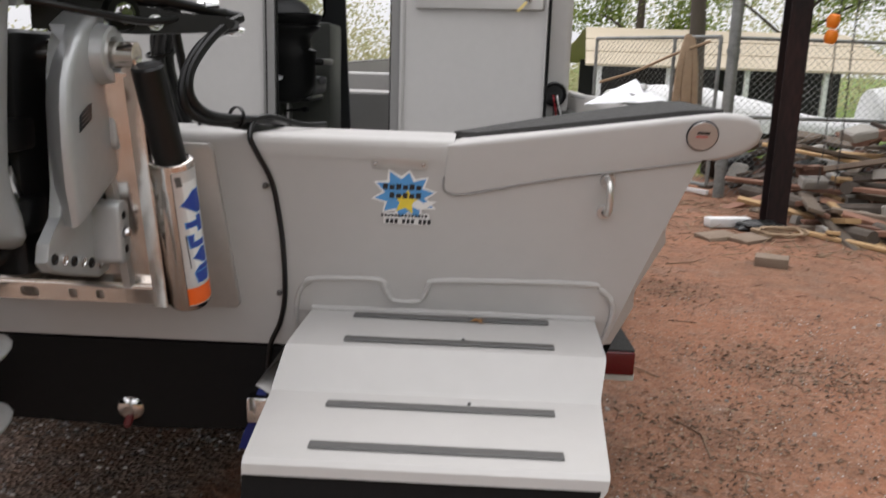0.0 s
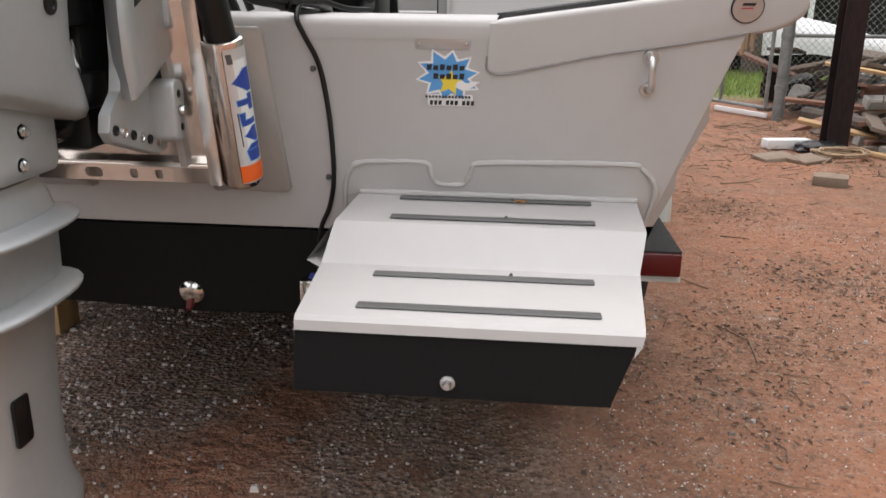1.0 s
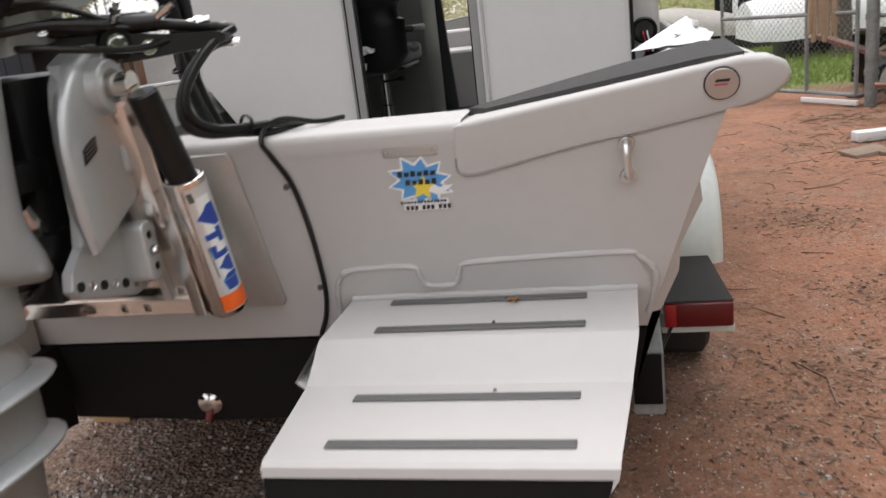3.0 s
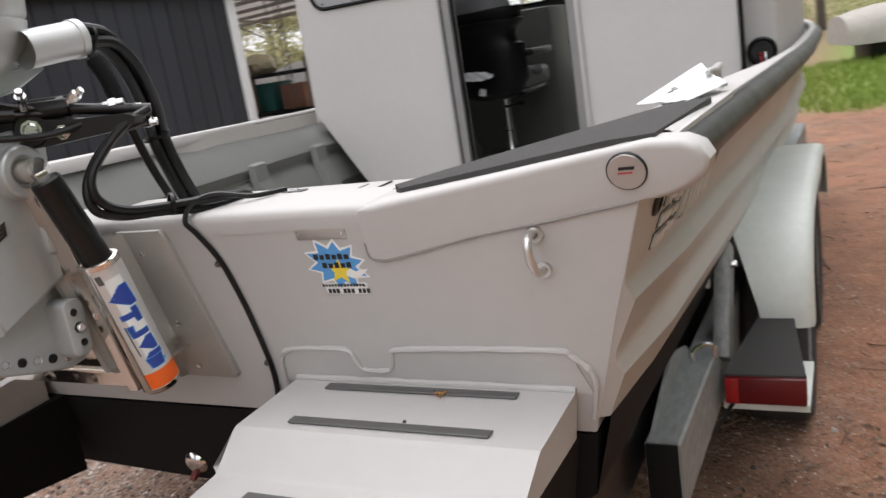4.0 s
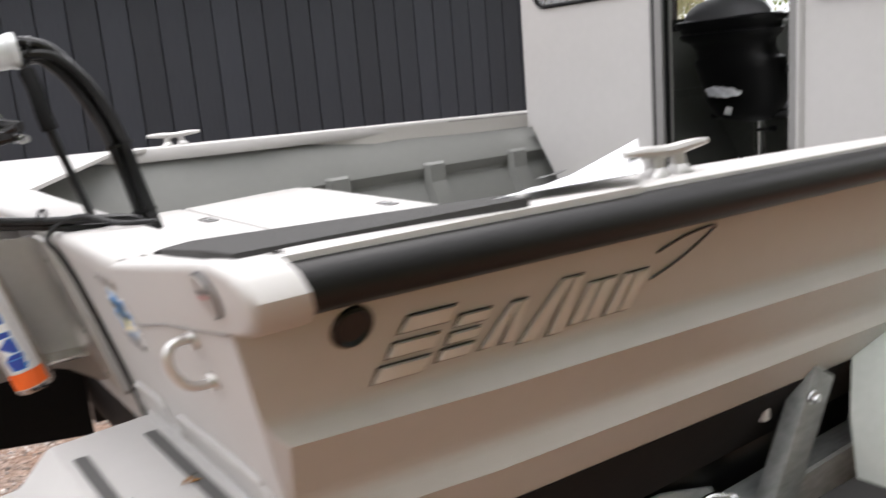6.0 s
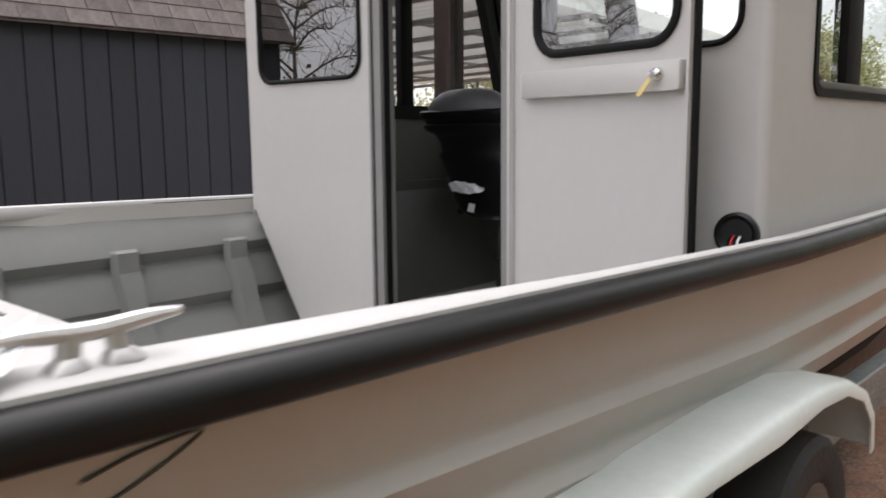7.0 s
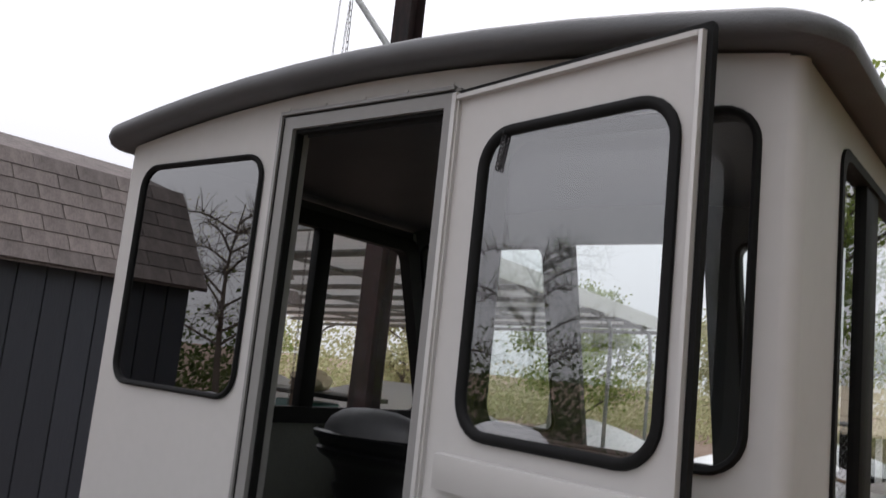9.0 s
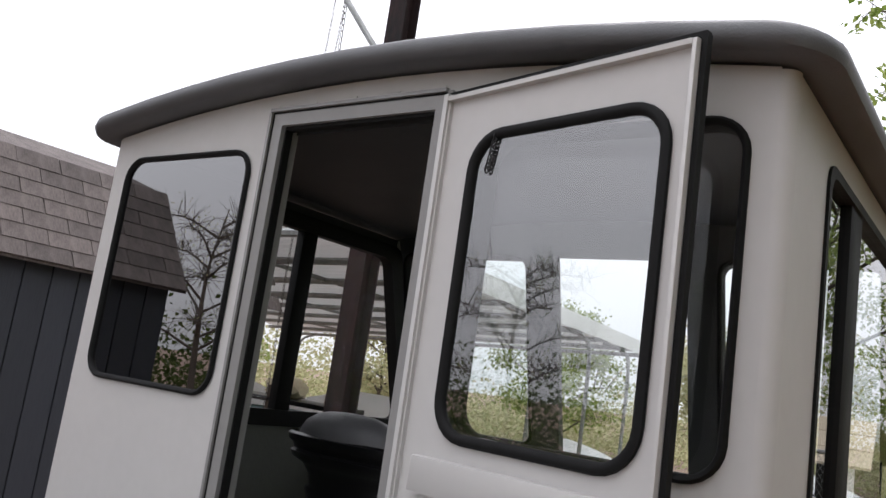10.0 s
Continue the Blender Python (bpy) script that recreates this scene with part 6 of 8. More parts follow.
slab(bm, [(-0.445, 1.158), (-0.405, 1.152), (-0.398, 1.190), (-0.432, 1.196)], lambda u, v, w: Vector((u, 3.108 - w, v)), 0, 0.003, 0.001)
part("paper_tag", bm, WHITE, seat, "white paper tag")
bm = bmesh.new()
box(bm, SC_ + 0.20, SC_ + 0.275, 3.17, 3.52, 1.335, 1.375, 0.015, pose(0, 0, 0), 3)
part("armrest", bm, DARK, seat, "black moulded armrest")
bm = bmesh.new()
lathe(bm, [(0.0001, 0.05), (0.016, 0.046), (0.027, 0.03), (0.029, 0.012), (0.02, 0.0)], (SC_ + 0.215, 3.33, 1.245), (1, 0.1, 0.1), 16)
part("side_knob", bm, VINYL, seat, "grey round adjuster knob")

# ---- trailer ----
tr = thing("boat_trailer", (0.055, 2.2, 0.0), "galvanised tandem boat trailer with white fenders and red tail lights", "trailer")
for s in (1, -1):
    def X(x, s=s):
        return x if s == 1 else 2 * XC - x
    bm = bmesh.new()
    for y0, y1, z0, z1 in ((0.455, 5.2, 0.362, 0.535),):
        loft(bm, [[Vector((X(x) + (y - 0.45) * 0.012 * s, y, z)) for x, z in ((0.998, z0), (1.066, z0), (1.072, z0 + 0.006), (1.072, z1 - 0.006), (1.066, z1), (0.998, z1), (0.992, z1 - 0.006), (0.992, z0 + 0.006))] for y in (y0, y1)], True, True)
    part("frame_rail", bm, GALV, tr, "dull galvanised box rail with a capped end", smooth=40)
    bm = bmesh.new()
    box(bm, min(X(0.994), X(1.066)), max(X(0.994), X(1.066)), 0.449, 0.456, 0.392, 0.532, 0.002)
    part("rail_cap", bm, RUBBER, tr, "black plastic cap in the rail's end")
    bm = bmesh.new()
    box(bm, min(X(0.86), X(0.97)), max(X(0.86), X(0.97)), 0.12, 4.8, 0.44, 0.60, 0.01)
    part("bunk", bm, DARK, tr, "black carpeted bunk board")
    bm = bmesh.new()
    prof = [(1.255, 0.50), (1.25, 0.56), (1.28, 0.66), (1.36, 0.76), (1.50, 0.815), (1.75, 0.832), (2.2, 0.835), (2.55, 0.825), (2.78, 0.79), (2.95, 0.72), (3.05, 0.62), (3.07, 0.50)]
    rings = []
    for k, (y, z) in enumerate(prof):
        dz = 0.03
        cy, cz = 2.15, 0.45
        dn = Vector((0, cy - y, cz - z)).normalized()
        inner = (1.172, 1.165, 1.135, 1.095, 1.078)[k] if k < 5 else 1.075
        rings.append([Vector((X(inner), y, z)), Vector((X(1.275), y, z)), Vector((X(1.300), y, z)) + dn * 0.006, Vector((X(1.315), y, z)) + dn * 0.022, Vector((X(1.318), y, z)) + dn * 0.07, Vector((X(1.312), y, z)) + dn * 0.07])
    loft(bm, rings)
    part("fender", bm, WHITE_FENDER, tr, "dusty white rounded fender", smooth=50)
    bm = bmesh.new()
    loft(bm, [[Vector((X(1.095 if y0 < 1.0 else 1.165), y0, z)), Vector((X(1.305 if y0 < 1.0 else 1.26), y0, z)), Vector((X(1.305 if y0 < 1.0 else 1.26), y0, z - 0.006)), Vector((X(1.095 if y0 < 1.0 else 1.165), y0, z - 0.006))] for y0, z in ((0.955, 0.482), (1.27, 0.535))], True, True)
    part("fender_step", bm, PAD, tr, "dark fender step")
    bm = bmesh.new()
    box(bm, min(X(1.09), X(1.31)), max(X(1.09), X(1.31)), 0.965, 1.26, 0.372, 0.395, 0.003)
    part("light_bracket", bm, WHITE_FENDER, tr)
    bm = bmesh.new()
    box(bm, min(X(1.10), X(1.305)), max(X(1.10), X(1.305)), 0.945, 0.985, 0.397, 0.476, 0.006)
    lamp_ = part("tail_light", bm, RED_LENS, tr, "red tail light")
    bm = bmesh.new()
    box(bm, min(X(1.10), X(1.135)), max(X(1.10), X(1.135)), 0.941, 0.947, 0.400, 0.473, 0.002)
    part("reflector", bm, mat("bright_red_reflector", (0.27, 0.008, 0.009), 0.2), lamp_)
    for yw in (1.72, 2.58):
        wheel = None
        bm = bmesh.new()
        lathe(bm, [(0.19, 0.0), (0.21, -0.012), (0.30, -0.012), (0.325, 0.01), (0.328, 0.05), (0.328, 0.13), (0.325, 0.17), (0.30, 0.19), (0.21, 0.19), (0.19, 0.178)], (X(1.095), yw, 0.328), (s, 0, 0), 36)
        wheel = part("wheel", bm, TYRE, tr, "black trailer tyre")
        bm = bmesh.new()
        lathe(bm, [(0.0001, 0.15), (0.05, 0.15), (0.06, 0.13), (0.15, 0.12), (0.19, 0.178), (0.195, 0.18)], (X(1.095), yw, 0.328), (s, 0, 0), 28)
        part("rim", bm, GALV, wheel)
    # guide post and cross members
    bm = bmesh.new()
    box(bm, -0.022, 0.022, -0.045, 0.045, -0.02, 0.32, 0.004, pose(X(1.085), 1.06, 0.50, -32, 0, 0))
    part("guide_bracket", bm, GALV, tr)
    bolt(tr, (X(1.11), 1.17, 0.73), (s, 0, 0), 0.012, 0.014)
    bm = bmesh.new()
    slab(bm, [(0.50, 0.534), (0.98, 0.534), (0.96, 0.560), (0.80, 0.606), (0.74, 0.610)], lambda u, v, w, s=s: Vector((X(1.0) + s * w, u, v)), -0.004, 0.005, 0.002)
    part("gusset", bm, GALV, tr, "dull galvanised gusset plate on the rail")
    bm = bmesh.new()
    tube(bm, curve_pts([(X(1.03), 0.90, 0.535), (X(1.03), 0.90, 0.565), (X(1.05), 0.92, 0.578), (X(1.078), 0.94, 0.570), (X(1.082), 0.945, 0.535)], 5), 0.006, 8)
    part("u_bolt", bm, STEEL, tr, "bright U-bolt over the rail")
for y in (0.75, 2.15, 3.6):
    bm = bmesh.new()
    box(bm, 2 * XC - 0.97, 0.97, y - 0.04, y + 0.04, 0.40, 0.48, 0.005)
    part("cross_member", bm, GALV, tr)
bm = bmesh.new()
tube(bm, [(2 * XC - 1.1, 1.72, 0.328), (1.1, 1.72, 0.328)], 0.03, 10)
part("axle", bm, GALV, tr)
bm = bmesh.new()
tube(bm, [(2 * XC - 1.1, 2.58, 0.328), (1.1, 2.58, 0.328)], 0.03, 10)
part("axle", bm, GALV, tr)
bm = bmesh.new()
tube(bm, curve_pts([(0.97, 0.62, 0.47), (1.06, 0.8, 0.36), (1.12, 0.95, 0.40), (1.16, 1.0, 0.42)], 6), 0.006, 6)
part("light_wire", bm, DARK, tr)
strap = thing("tie_down_strap", (0.30, 0.05, 0.55), "blue ratchet strap hanging under the transom", "strap")
bm = bmesh.new()
loft(bm, [[Vector((x + dx, y, z)) for dx in (-0.013, 0.013)] for x, y, z in ((0.34, 0.10, 0.72), (0.32, 0.05, 0.66), (0.305, 0.06, 0.60), (0.285, 0.065, 0.56), (0.270, 0.08, 0.515))])
part("webbing", bm, mat("blue_webbing", (0.010, 0.020, 0.15), 0.7), strap)
bm = bmesh.new()
box(bm, 0.29, 0.34, 0.03, 0.075, 0.60, 0.66, 0.006)
part("ratchet", bm, STEEL, strap)
bl = thing("wood_block", (-1.05, 1.2, 0), "pale timber block under the boat", "timber")
bm = bmesh.new()
box(bm, -1.14, -0.97, 1.10, 1.25, 0.0, 0.13, 0.006)
TIMBER = mat("raw_timber", (0.42, 0.27, 0.13), 0.75, second=(0.30, 0.19, 0.10), scale=9, bump=0.2, stretch=(1, 6, 6), vary=0.3)
part("timber", bm, TIMBER, bl)


def vary_stuff(name, colour, second, rough=0.8, trans=0.0, power=1.0):
    """For joined small pieces: each island has its own tone."""
    m = bpy.data.materials.new(name)
    m.use_nodes = True
    n, l = m.node_tree.nodes, m.node_tree.links
    b = n["Principled BSDF"]
    b.inputs["Roughness"].default_value = rough
    b.inputs["Specular IOR Level"].default_value = 0.3
    geo = n.new("ShaderNodeNewGeometry")
    mx = n.new("ShaderNodeMix")
    mx.data_type = "RGBA"
    mx.inputs["A"].default_value, mx.inputs["B"].default_value = (*colour, 1), (*second, 1)
    pw = n.new("ShaderNodeMath")
    pw.operation = "POWER"
    pw.inputs[1].default_value = power
    l.new(geo.outputs["Random Per Island"], pw.inputs[0])
    l.new(pw.outputs[0], mx.inputs["Factor"])
    l.new(mx.outputs["Result"], b.inputs["Base Color"])
    if trans:
        tb = n.new("ShaderNodeBsdfTranslucent")
        ms = n.new("ShaderNodeMixShader")
        ms.inputs[0].default_value = trans
        l.new(mx.outputs["Result"], tb.inputs["Color"])
        l.new(b.outputs[0], ms.inputs[1])
        l.new(tb.outputs[0], ms.inputs[2])
        l.new(ms.outputs[0], n["Material Output"].inputs["Surface"])
    return m


def raw_mesh(name, verts, faces, material, smooth=False):
    me = bpy.data.meshes.new(name)
    me.from_pydata(verts, [], faces)
    me.materials.append(material)
    if smooth:
        for p in me.polygons:
            p.use_smooth = True
    return new(name, me)


SHINGLE = mat("brown_shingle", (0.145, 0.120, 0.112), 0.92, second=(0.060, 0.050, 0.047), scale=5, amount=0.8, bump=0.5, bump_scale=160, vary=0.22, stretch=(1, 2.2, 0.7))
RUST = mat("rusty_black_steel", (0.014, 0.0125, 0.013), 0.75, second=(0.062, 0.030, 0.028), scale=1.1, amount=0.5, bump=0.4, bump_scale=60, stretch=(3, 3, 0.8), spec=0.15)
TANROOF = mat("tan_metal_awning", (0.50, 0.43, 0.32), 0.55, second=(0.42, 0.35, 0.25), scale=2)
WHITE_METAL = mat("white_carport_metal", (0.78, 0.79, 0.79), 0.5, second=(0.66, 0.67, 0.66), scale=1.5)
TARP = mat("white_tarpaulin", (0.72, 0.72, 0.72), 0.6, second=(0.58, 0.58, 0.59), scale=2, bump=0.4, bump_scale=8)
BARK = mat("bark", (0.10, 0.08, 0.065), 0.9, second=(0.055, 0.045, 0.038), scale=8, bump=0.7, bump_scale=40, stretch=(1, 1, 0.3))
LEAF = vary_stuff("spring_leaves", (0.12, 0.19, 0.03), (0.30, 0.36, 0.09), 0.6, 0.4)
# darker copy of the leaf tones, so the hedge looks shaded
LEAF_DARK = vary_stuff("shaded_hedge_leaves", (0.045, 0.07, 0.018), (0.13, 0.165, 0.05), 0.6, 0.3)
# tones raised so far growth looks bleached by the bright sky behind
LEAF_PALE = vary_stuff("backlit_pale_growth", (0.32, 0.34, 0.16), (0.48, 0.44, 0.27), 0.7, 0.3)
STONE = vary_stuff("gravel_stones", (0.075, 0.06, 0.052), (0.62, 0.57, 0.53), 0.8, power=1.8)
TWIG = vary_stuff("dry_twigs", (0.07, 0.045, 0.032), (0.26, 0.17, 0.115), 0.9)
GRASS = vary_stuff("grass_blades", (0.13, 0.20, 0.035), (0.26, 0.34, 0.07), 0.7, 0.3)
CONCRETE = mat("weathered_concrete", (0.36, 0.34, 0.31), 0.9, second=(0.24, 0.22, 0.20), scale=9, bump=0.4)
OLD_WOOD = mat("weathered_wood", (0.19, 0.145, 0.11), 0.85, second=(0.09, 0.07, 0.055), scale=7, bump=0.35, stretch=(1, 1, 1), vary=0.45)
CHAIN = mat("dark_steel_chain", (0.10, 0.09, 0.085), 0.5, 0.8)

# ---- dark shed ----
SX, SY0, SY1 = -3.93, 0.0, 5.46
shed = thing("dark_shed", (SX - 1.6, 2.7, 0), "dark blue board-sided shed with a brown shingle gambrel roof", "shed")
gab = [(SX - 0.02, -0.03), (SX - 0.02, 2.32), (SX - 0.42, 3.06), (SX - 1.6, 3.40), (SX - 2.78, 3.06), (SX - 3.18, 2.32), (SX - 3.18, -0.03)]
bm = bmesh.new()
plate(bm, gab, [], lambda u, v, w: Vector((u, SY0 + w, v)), SY1 - SY0)
part("shed_core", bm, SIDING, shed, smooth=0)
bd = None
nb = 27
bw = (SY1 - SY0 - 0.10) / nb
for i in range(nb):
    if bd is None:
        bm = bmesh.new()
        box(bm, -0.022, 0.0, 0.005, bw - 0.005, 0.02, 2.34, 0.003, seg=1)
        first = part("board", bm, SIDING, None, smooth=0)
        bd = first.data
        o = first
    else:
        o = new("board", bd)
    o.parent = shed
    o.matrix_parent_inverse = Matrix.Translation(-shed.location)
    o.location = (SX + 0.0, SY0 + i * bw, 0)
bm = bmesh.new()
box(bm, SX - 0.03, SX + 0.02, SY1 - 0.10, SY1 + 0.02, 0.0, 2.33, 0.004)
part("corner_trim", bm, WHITE_METAL, shed, "pale corner trim")
bm = bmesh.new()
loft(bm, [[Vector((x, y, z)) for x, z in ((SX + 0.075, 2.27), (SX + 0.08, 2.285), (SX - 0.43, 3.08), (SX - 1.6, 3.44), (SX - 2.77, 3.08), (SX - 3.27, 2.285))] for y in (SY0 - 0.10, SY1 + 0.10)])
part("roof_deck", bm, SHINGLE, shed, smooth=0)
slope = Vector((-0.51, 0, 0.795))
sl_len = slope.length
sdir = slope.normalized()
nrm = Vector((0.795, 0, 0.51)).normalized()
sm = None
rs_ = random.Random(3)
rowsn = 7
for r_ in range(rowsn):
    yy = SY0 - 0.10
    while yy < SY1 + 0.08:
        cut = 0.5 if (r_ % 2 and yy < SY0 - 0.09) else 1.0
        wd = 0.33
        if sm is None:
            bm = bmesh.new()
            box(bm, -0.004, 0.006, 0.003, wd - 0.003, 0.0, sl_len / rowsn + 0.015, 0.002, seg=1)
            f_ = part("shingle", bm, SHINGLE, None, smooth=0)
            sm = f_.data
            o = f_
        else:
            o = new("shingle", sm)
        base = Vector((SX + 0.082, 0, 2.288)) + sdir * (sl_len / rowsn * r_) + nrm * 0.006
        rot = Matrix((( nrm.x, 0, sdir.x, 0), (0, 1, 0, 0), (nrm.z, 0, sdir.z, 0), (0, 0, 0, 1)))
        o.parent = shed
        o.matrix_parent_inverse = Matrix.Translation(-shed.location)
        o.matrix_basis = Matrix.Translation((base.x, yy + rs_.uniform(-0.004, 0.004), base.z)) @ rot @ Matrix.Rotation(radians(-2.5), 4, "Y") @ Matrix.Diagonal((1, cut, 1, 1))
        yy += wd * cut

# ---- gantry posts with chains ----
def steel_post(x, y, h):
    p = thing("steel_post", (x, y, 0), "dark rusty steel I-beam post set in the yard", "post", "gantry posts")
    bm = bmesh.new()
    w, d, t = 0.092, 0.095, 0.012
    sec_ = [(-w, -d), (w, -d), (w, -d + t), (t / 2, -d + t), (t / 2, d - t), (w, d - t), (w, d), (-w, d), (-w, d - t), (-t / 2, d - t), (-t / 2, -d + t), (-w, -d + t)]
    plate(bm, sec_, [], lambda u, v, q: Vector((x + u, y + v, -0.05 + q)), h)
    part("beam", bm, RUST, p, smooth=0)
    bm = bmesh.new()
    box(bm, x - 0.17, x + 0.17, y - 0.17, y + 0.17, -0.02, 0.015, 0.004)
    part("base_plate", bm, RUST, p)
    return p


def chain(x, y, z0, z1, label, size=0.03):
    c = thing("hoist_chain", (x, y, z0), label, "chain", "hanging chains")
    k = int((z1 - z0) / (size * 1.35))
    base = [(math.cos(a) * size * 0.32, math.sin(a) * size * 0.5 + (size * 0.35 if math.sin(a) > 0 else -size * 0.35)) for a in [2 * math.pi * i / 8 for i in range(8)]]
    bm = bmesh.new()
    for i in range(k):
        zc = z0 + i * size * 1.35
        sway = 0.01 * math.sin(i * 0.15)
        tube(bm, [(x + sway + (u if i % 2 else 0), y + (0 if i % 2 else u), zc + v) for u, v in base], size * 0.09, 4, closed=True)
    part("links", bm, CHAIN, c)
    return c


steel_post(3.52, 5.92, 6.2)
steel_post(-2.94, 5.80, 6.6)
chain(3.86, 5.86, 0.45, 3.2, "long dark steel chain hanging beside the post")
chain(3.98, 5.80, 0.40, 3.2, "long dark steel chain hanging beside the post")
chain(-3.62, 5.76, 1.2, 6.2, "long dark steel chain hanging beside the post", 0.045)
chain(-3.70, 5.80, 1.4, 6.2, "long dark steel chain hanging beside the post")
chain(-3.76, 5.74, 1.4, 6.2, "long dark steel chain hanging beside the post")
br_ = thing("brace_tube", (-2.95, 5.80, 4.4), "pale steel brace tube bolted to the post", "brace")
bm = bmesh.new()
tube(bm, [(-2.96, 5.72, 4.42), (-4.3, 5.70, 6.02)], 0.03, 10)
part("tube", bm, GALV, br_)
ob_ = thing("orange_fittings", (3.80, 5.75, 1.75), "two bright orange round insulators hung by the post", "insulator")
for z in (1.83, 1.70):
    bm = bmesh.new()
    lathe(bm, [(0.0001, 0.06), (0.04, 0.055), (0.055, 0.02), (0.055, -0.02), (0.04, -0.055), (0.0001, -0.06)], (3.78, 5.80, z), (0.1, -0.3, 1), 14)
    part("insulator", bm, mat("orange_plastic", (0.90, 0.24, 0.015), 0.4), ob_)


# ---- chain-link fence ----
def mesh_panel(bm, a, b, z0, z1, step=0.075, r=0.0022):
    a, b = Vector(a), Vector(b)
    L_ = (b - a).length
    d = (b - a).normalized()
    H_ = z1 - z0
    k = int((L_ + H_) / step)
    for i in range(k):
        s0 = i * step
        for sgn in (1, -1):
            u0, u1 = s0 - H_, s0
            v0, v1 = 0.0, H_
            if u0 < 0:
                v0, u0 = -u0, 0.0
            if u1 > L_:
                v1, u1 = H_ - (u1 - L_), L_
            if v1 <= v0:
                continue
            if sgn < 0:
                u0, u1 = L_ - u0, L_ - u1
            tube(bm, [a + d * u0 + Vector((0, 0, z0 + v0)), a + d * u1 + Vector((0, 0, z0 + v1))], r, 3, False)


fence = thing("chain_link_fence", (3.52, 7.65, 0), "galvanised chain-link fence with rails", "fence")
for x, y, r, h in ((3.52, 7.65, 0.062, 2.12), (5.6, 7.72, 0.03, 1.8), (7.8, 7.8, 0.03, 1.8), (10.2, 7.9, 0.03, 1.8)):
    bm = bmesh.new()
    lathe(bm, [(r, -0.1), (r, h), (r * 1.1, h), (r * 1.1, h + 0.02), (r * 0.6, h + 0.06), (0.0001, h + 0.07)], (x, y, 0), (0, 0, 1), 18)
    post_ = part("fence_post", bm, GALV, fence, "round galvanised post")
    if r > 0.05:
        for z in (0.35, 0.9, 1.6):
            bm = bmesh.new()
            lathe(bm, [(r + 0.001, -0.03), (r + 0.008, -0.028), (r + 0.008, 0.028), (r + 0.001, 0.03)], (x, y, z), (0, 0, 1), 18)
            part("band", bm, GALV, post_)
for z in (1.74, 0.90):
    bm = bmesh.new()
    tube(bm, [(3.52, 7.65, z), (10.2, 7.9, z)], 0.02, 10)
    part("rail", bm, GALV, fence)
bm = bmesh.new()
mesh_panel(bm, (3.58, 7.65, 0), (10.2, 7.9, 0), 0.04, 1.74)
part("wire_mesh", bm, GALV, fence, smooth=0)
gate = thing("chain_link_gate", (3.44, 7.70, 0), "galvanised chain-link gate standing open", "gate")
ga, gb = Vector((3.40, 7.74, 0)), Vector((2.30, 9.45, 0))
bm = bmesh.new()
for p, q in (((0, 0.12), (0, 1.75)), ((1, 0.12), (1, 1.75)), ((0, 0.12), (1, 0.12)), ((0, 1.75), (1, 1.75)), ((0, 0.95), (1, 0.95)), ((0.33, 0.12), (0.33, 1.75))):
    tube(bm, [ga.lerp(gb, p[0]) + Vector((0, 0, p[1])), ga.lerp(gb, q[0]) + Vector((0, 0, q[1]))], 0.022, 10)
part("gate_frame", bm, GALV, gate)
bm = bmesh.new()
mesh_panel(bm, ga, gb, 0.12, 1.75)
part("wire_mesh", bm, GALV, gate, smooth=0)
bm = bmesh.new()
box(bm, 2.60, 3.36, -0.02, 0.02, 0.02, 0.07, 0.005, Matrix.Translation((3.40, 7.66, 0)) @ Matrix.Rotation(radians(-57.5), 4, "Z") @ Matrix.Translation((-3.36, 0, 0)))
kick = thing("white_plank", (3.2, 8.0, 0), "weathered white plank lying along the gate", "plank")
part("plank", bm, TARP, kick)
# rope and strap hung over the fence
rope = thing("hanging_rope", (3.25, 7.6, 1.2), "bundle of tan rope and webbing hung on the fence", "rope")
TANROPE = mat("tan_rope", (0.36, 0.26, 0.17), 0.9, second=(0.24, 0.17, 0.11), scale=20, bump=0.5)
rr2 = random.Random(8)
for i in range(16):
    bm = bmesh.new()
    dx = rr2.uniform(-0.13, 0.13)
    tube(bm, curve_pts([(3.14 + dx * 0.35, 8.05, 1.72 + rr2.uniform(0, 0.06)), (3.12 + dx * 0.8, 7.99, 1.45), (3.12 + dx, 7.98, 1.1), (3.12 + dx * 1.1, 7.98, 0.75 + rr2.uniform(-0.1, 0.2))], 4), 0.022, 6)
    part("strand", bm, TANROPE, rope)
bm = bmesh.new()
tube(bm, curve_pts([(2.35, 9.3, 1.20), (2.7, 8.7, 1.36), (3.0, 8.2, 1.55), (3.3, 7.8, 1.70)], 5), 0.016, 6)
part("strand", bm, TANROPE, rope)

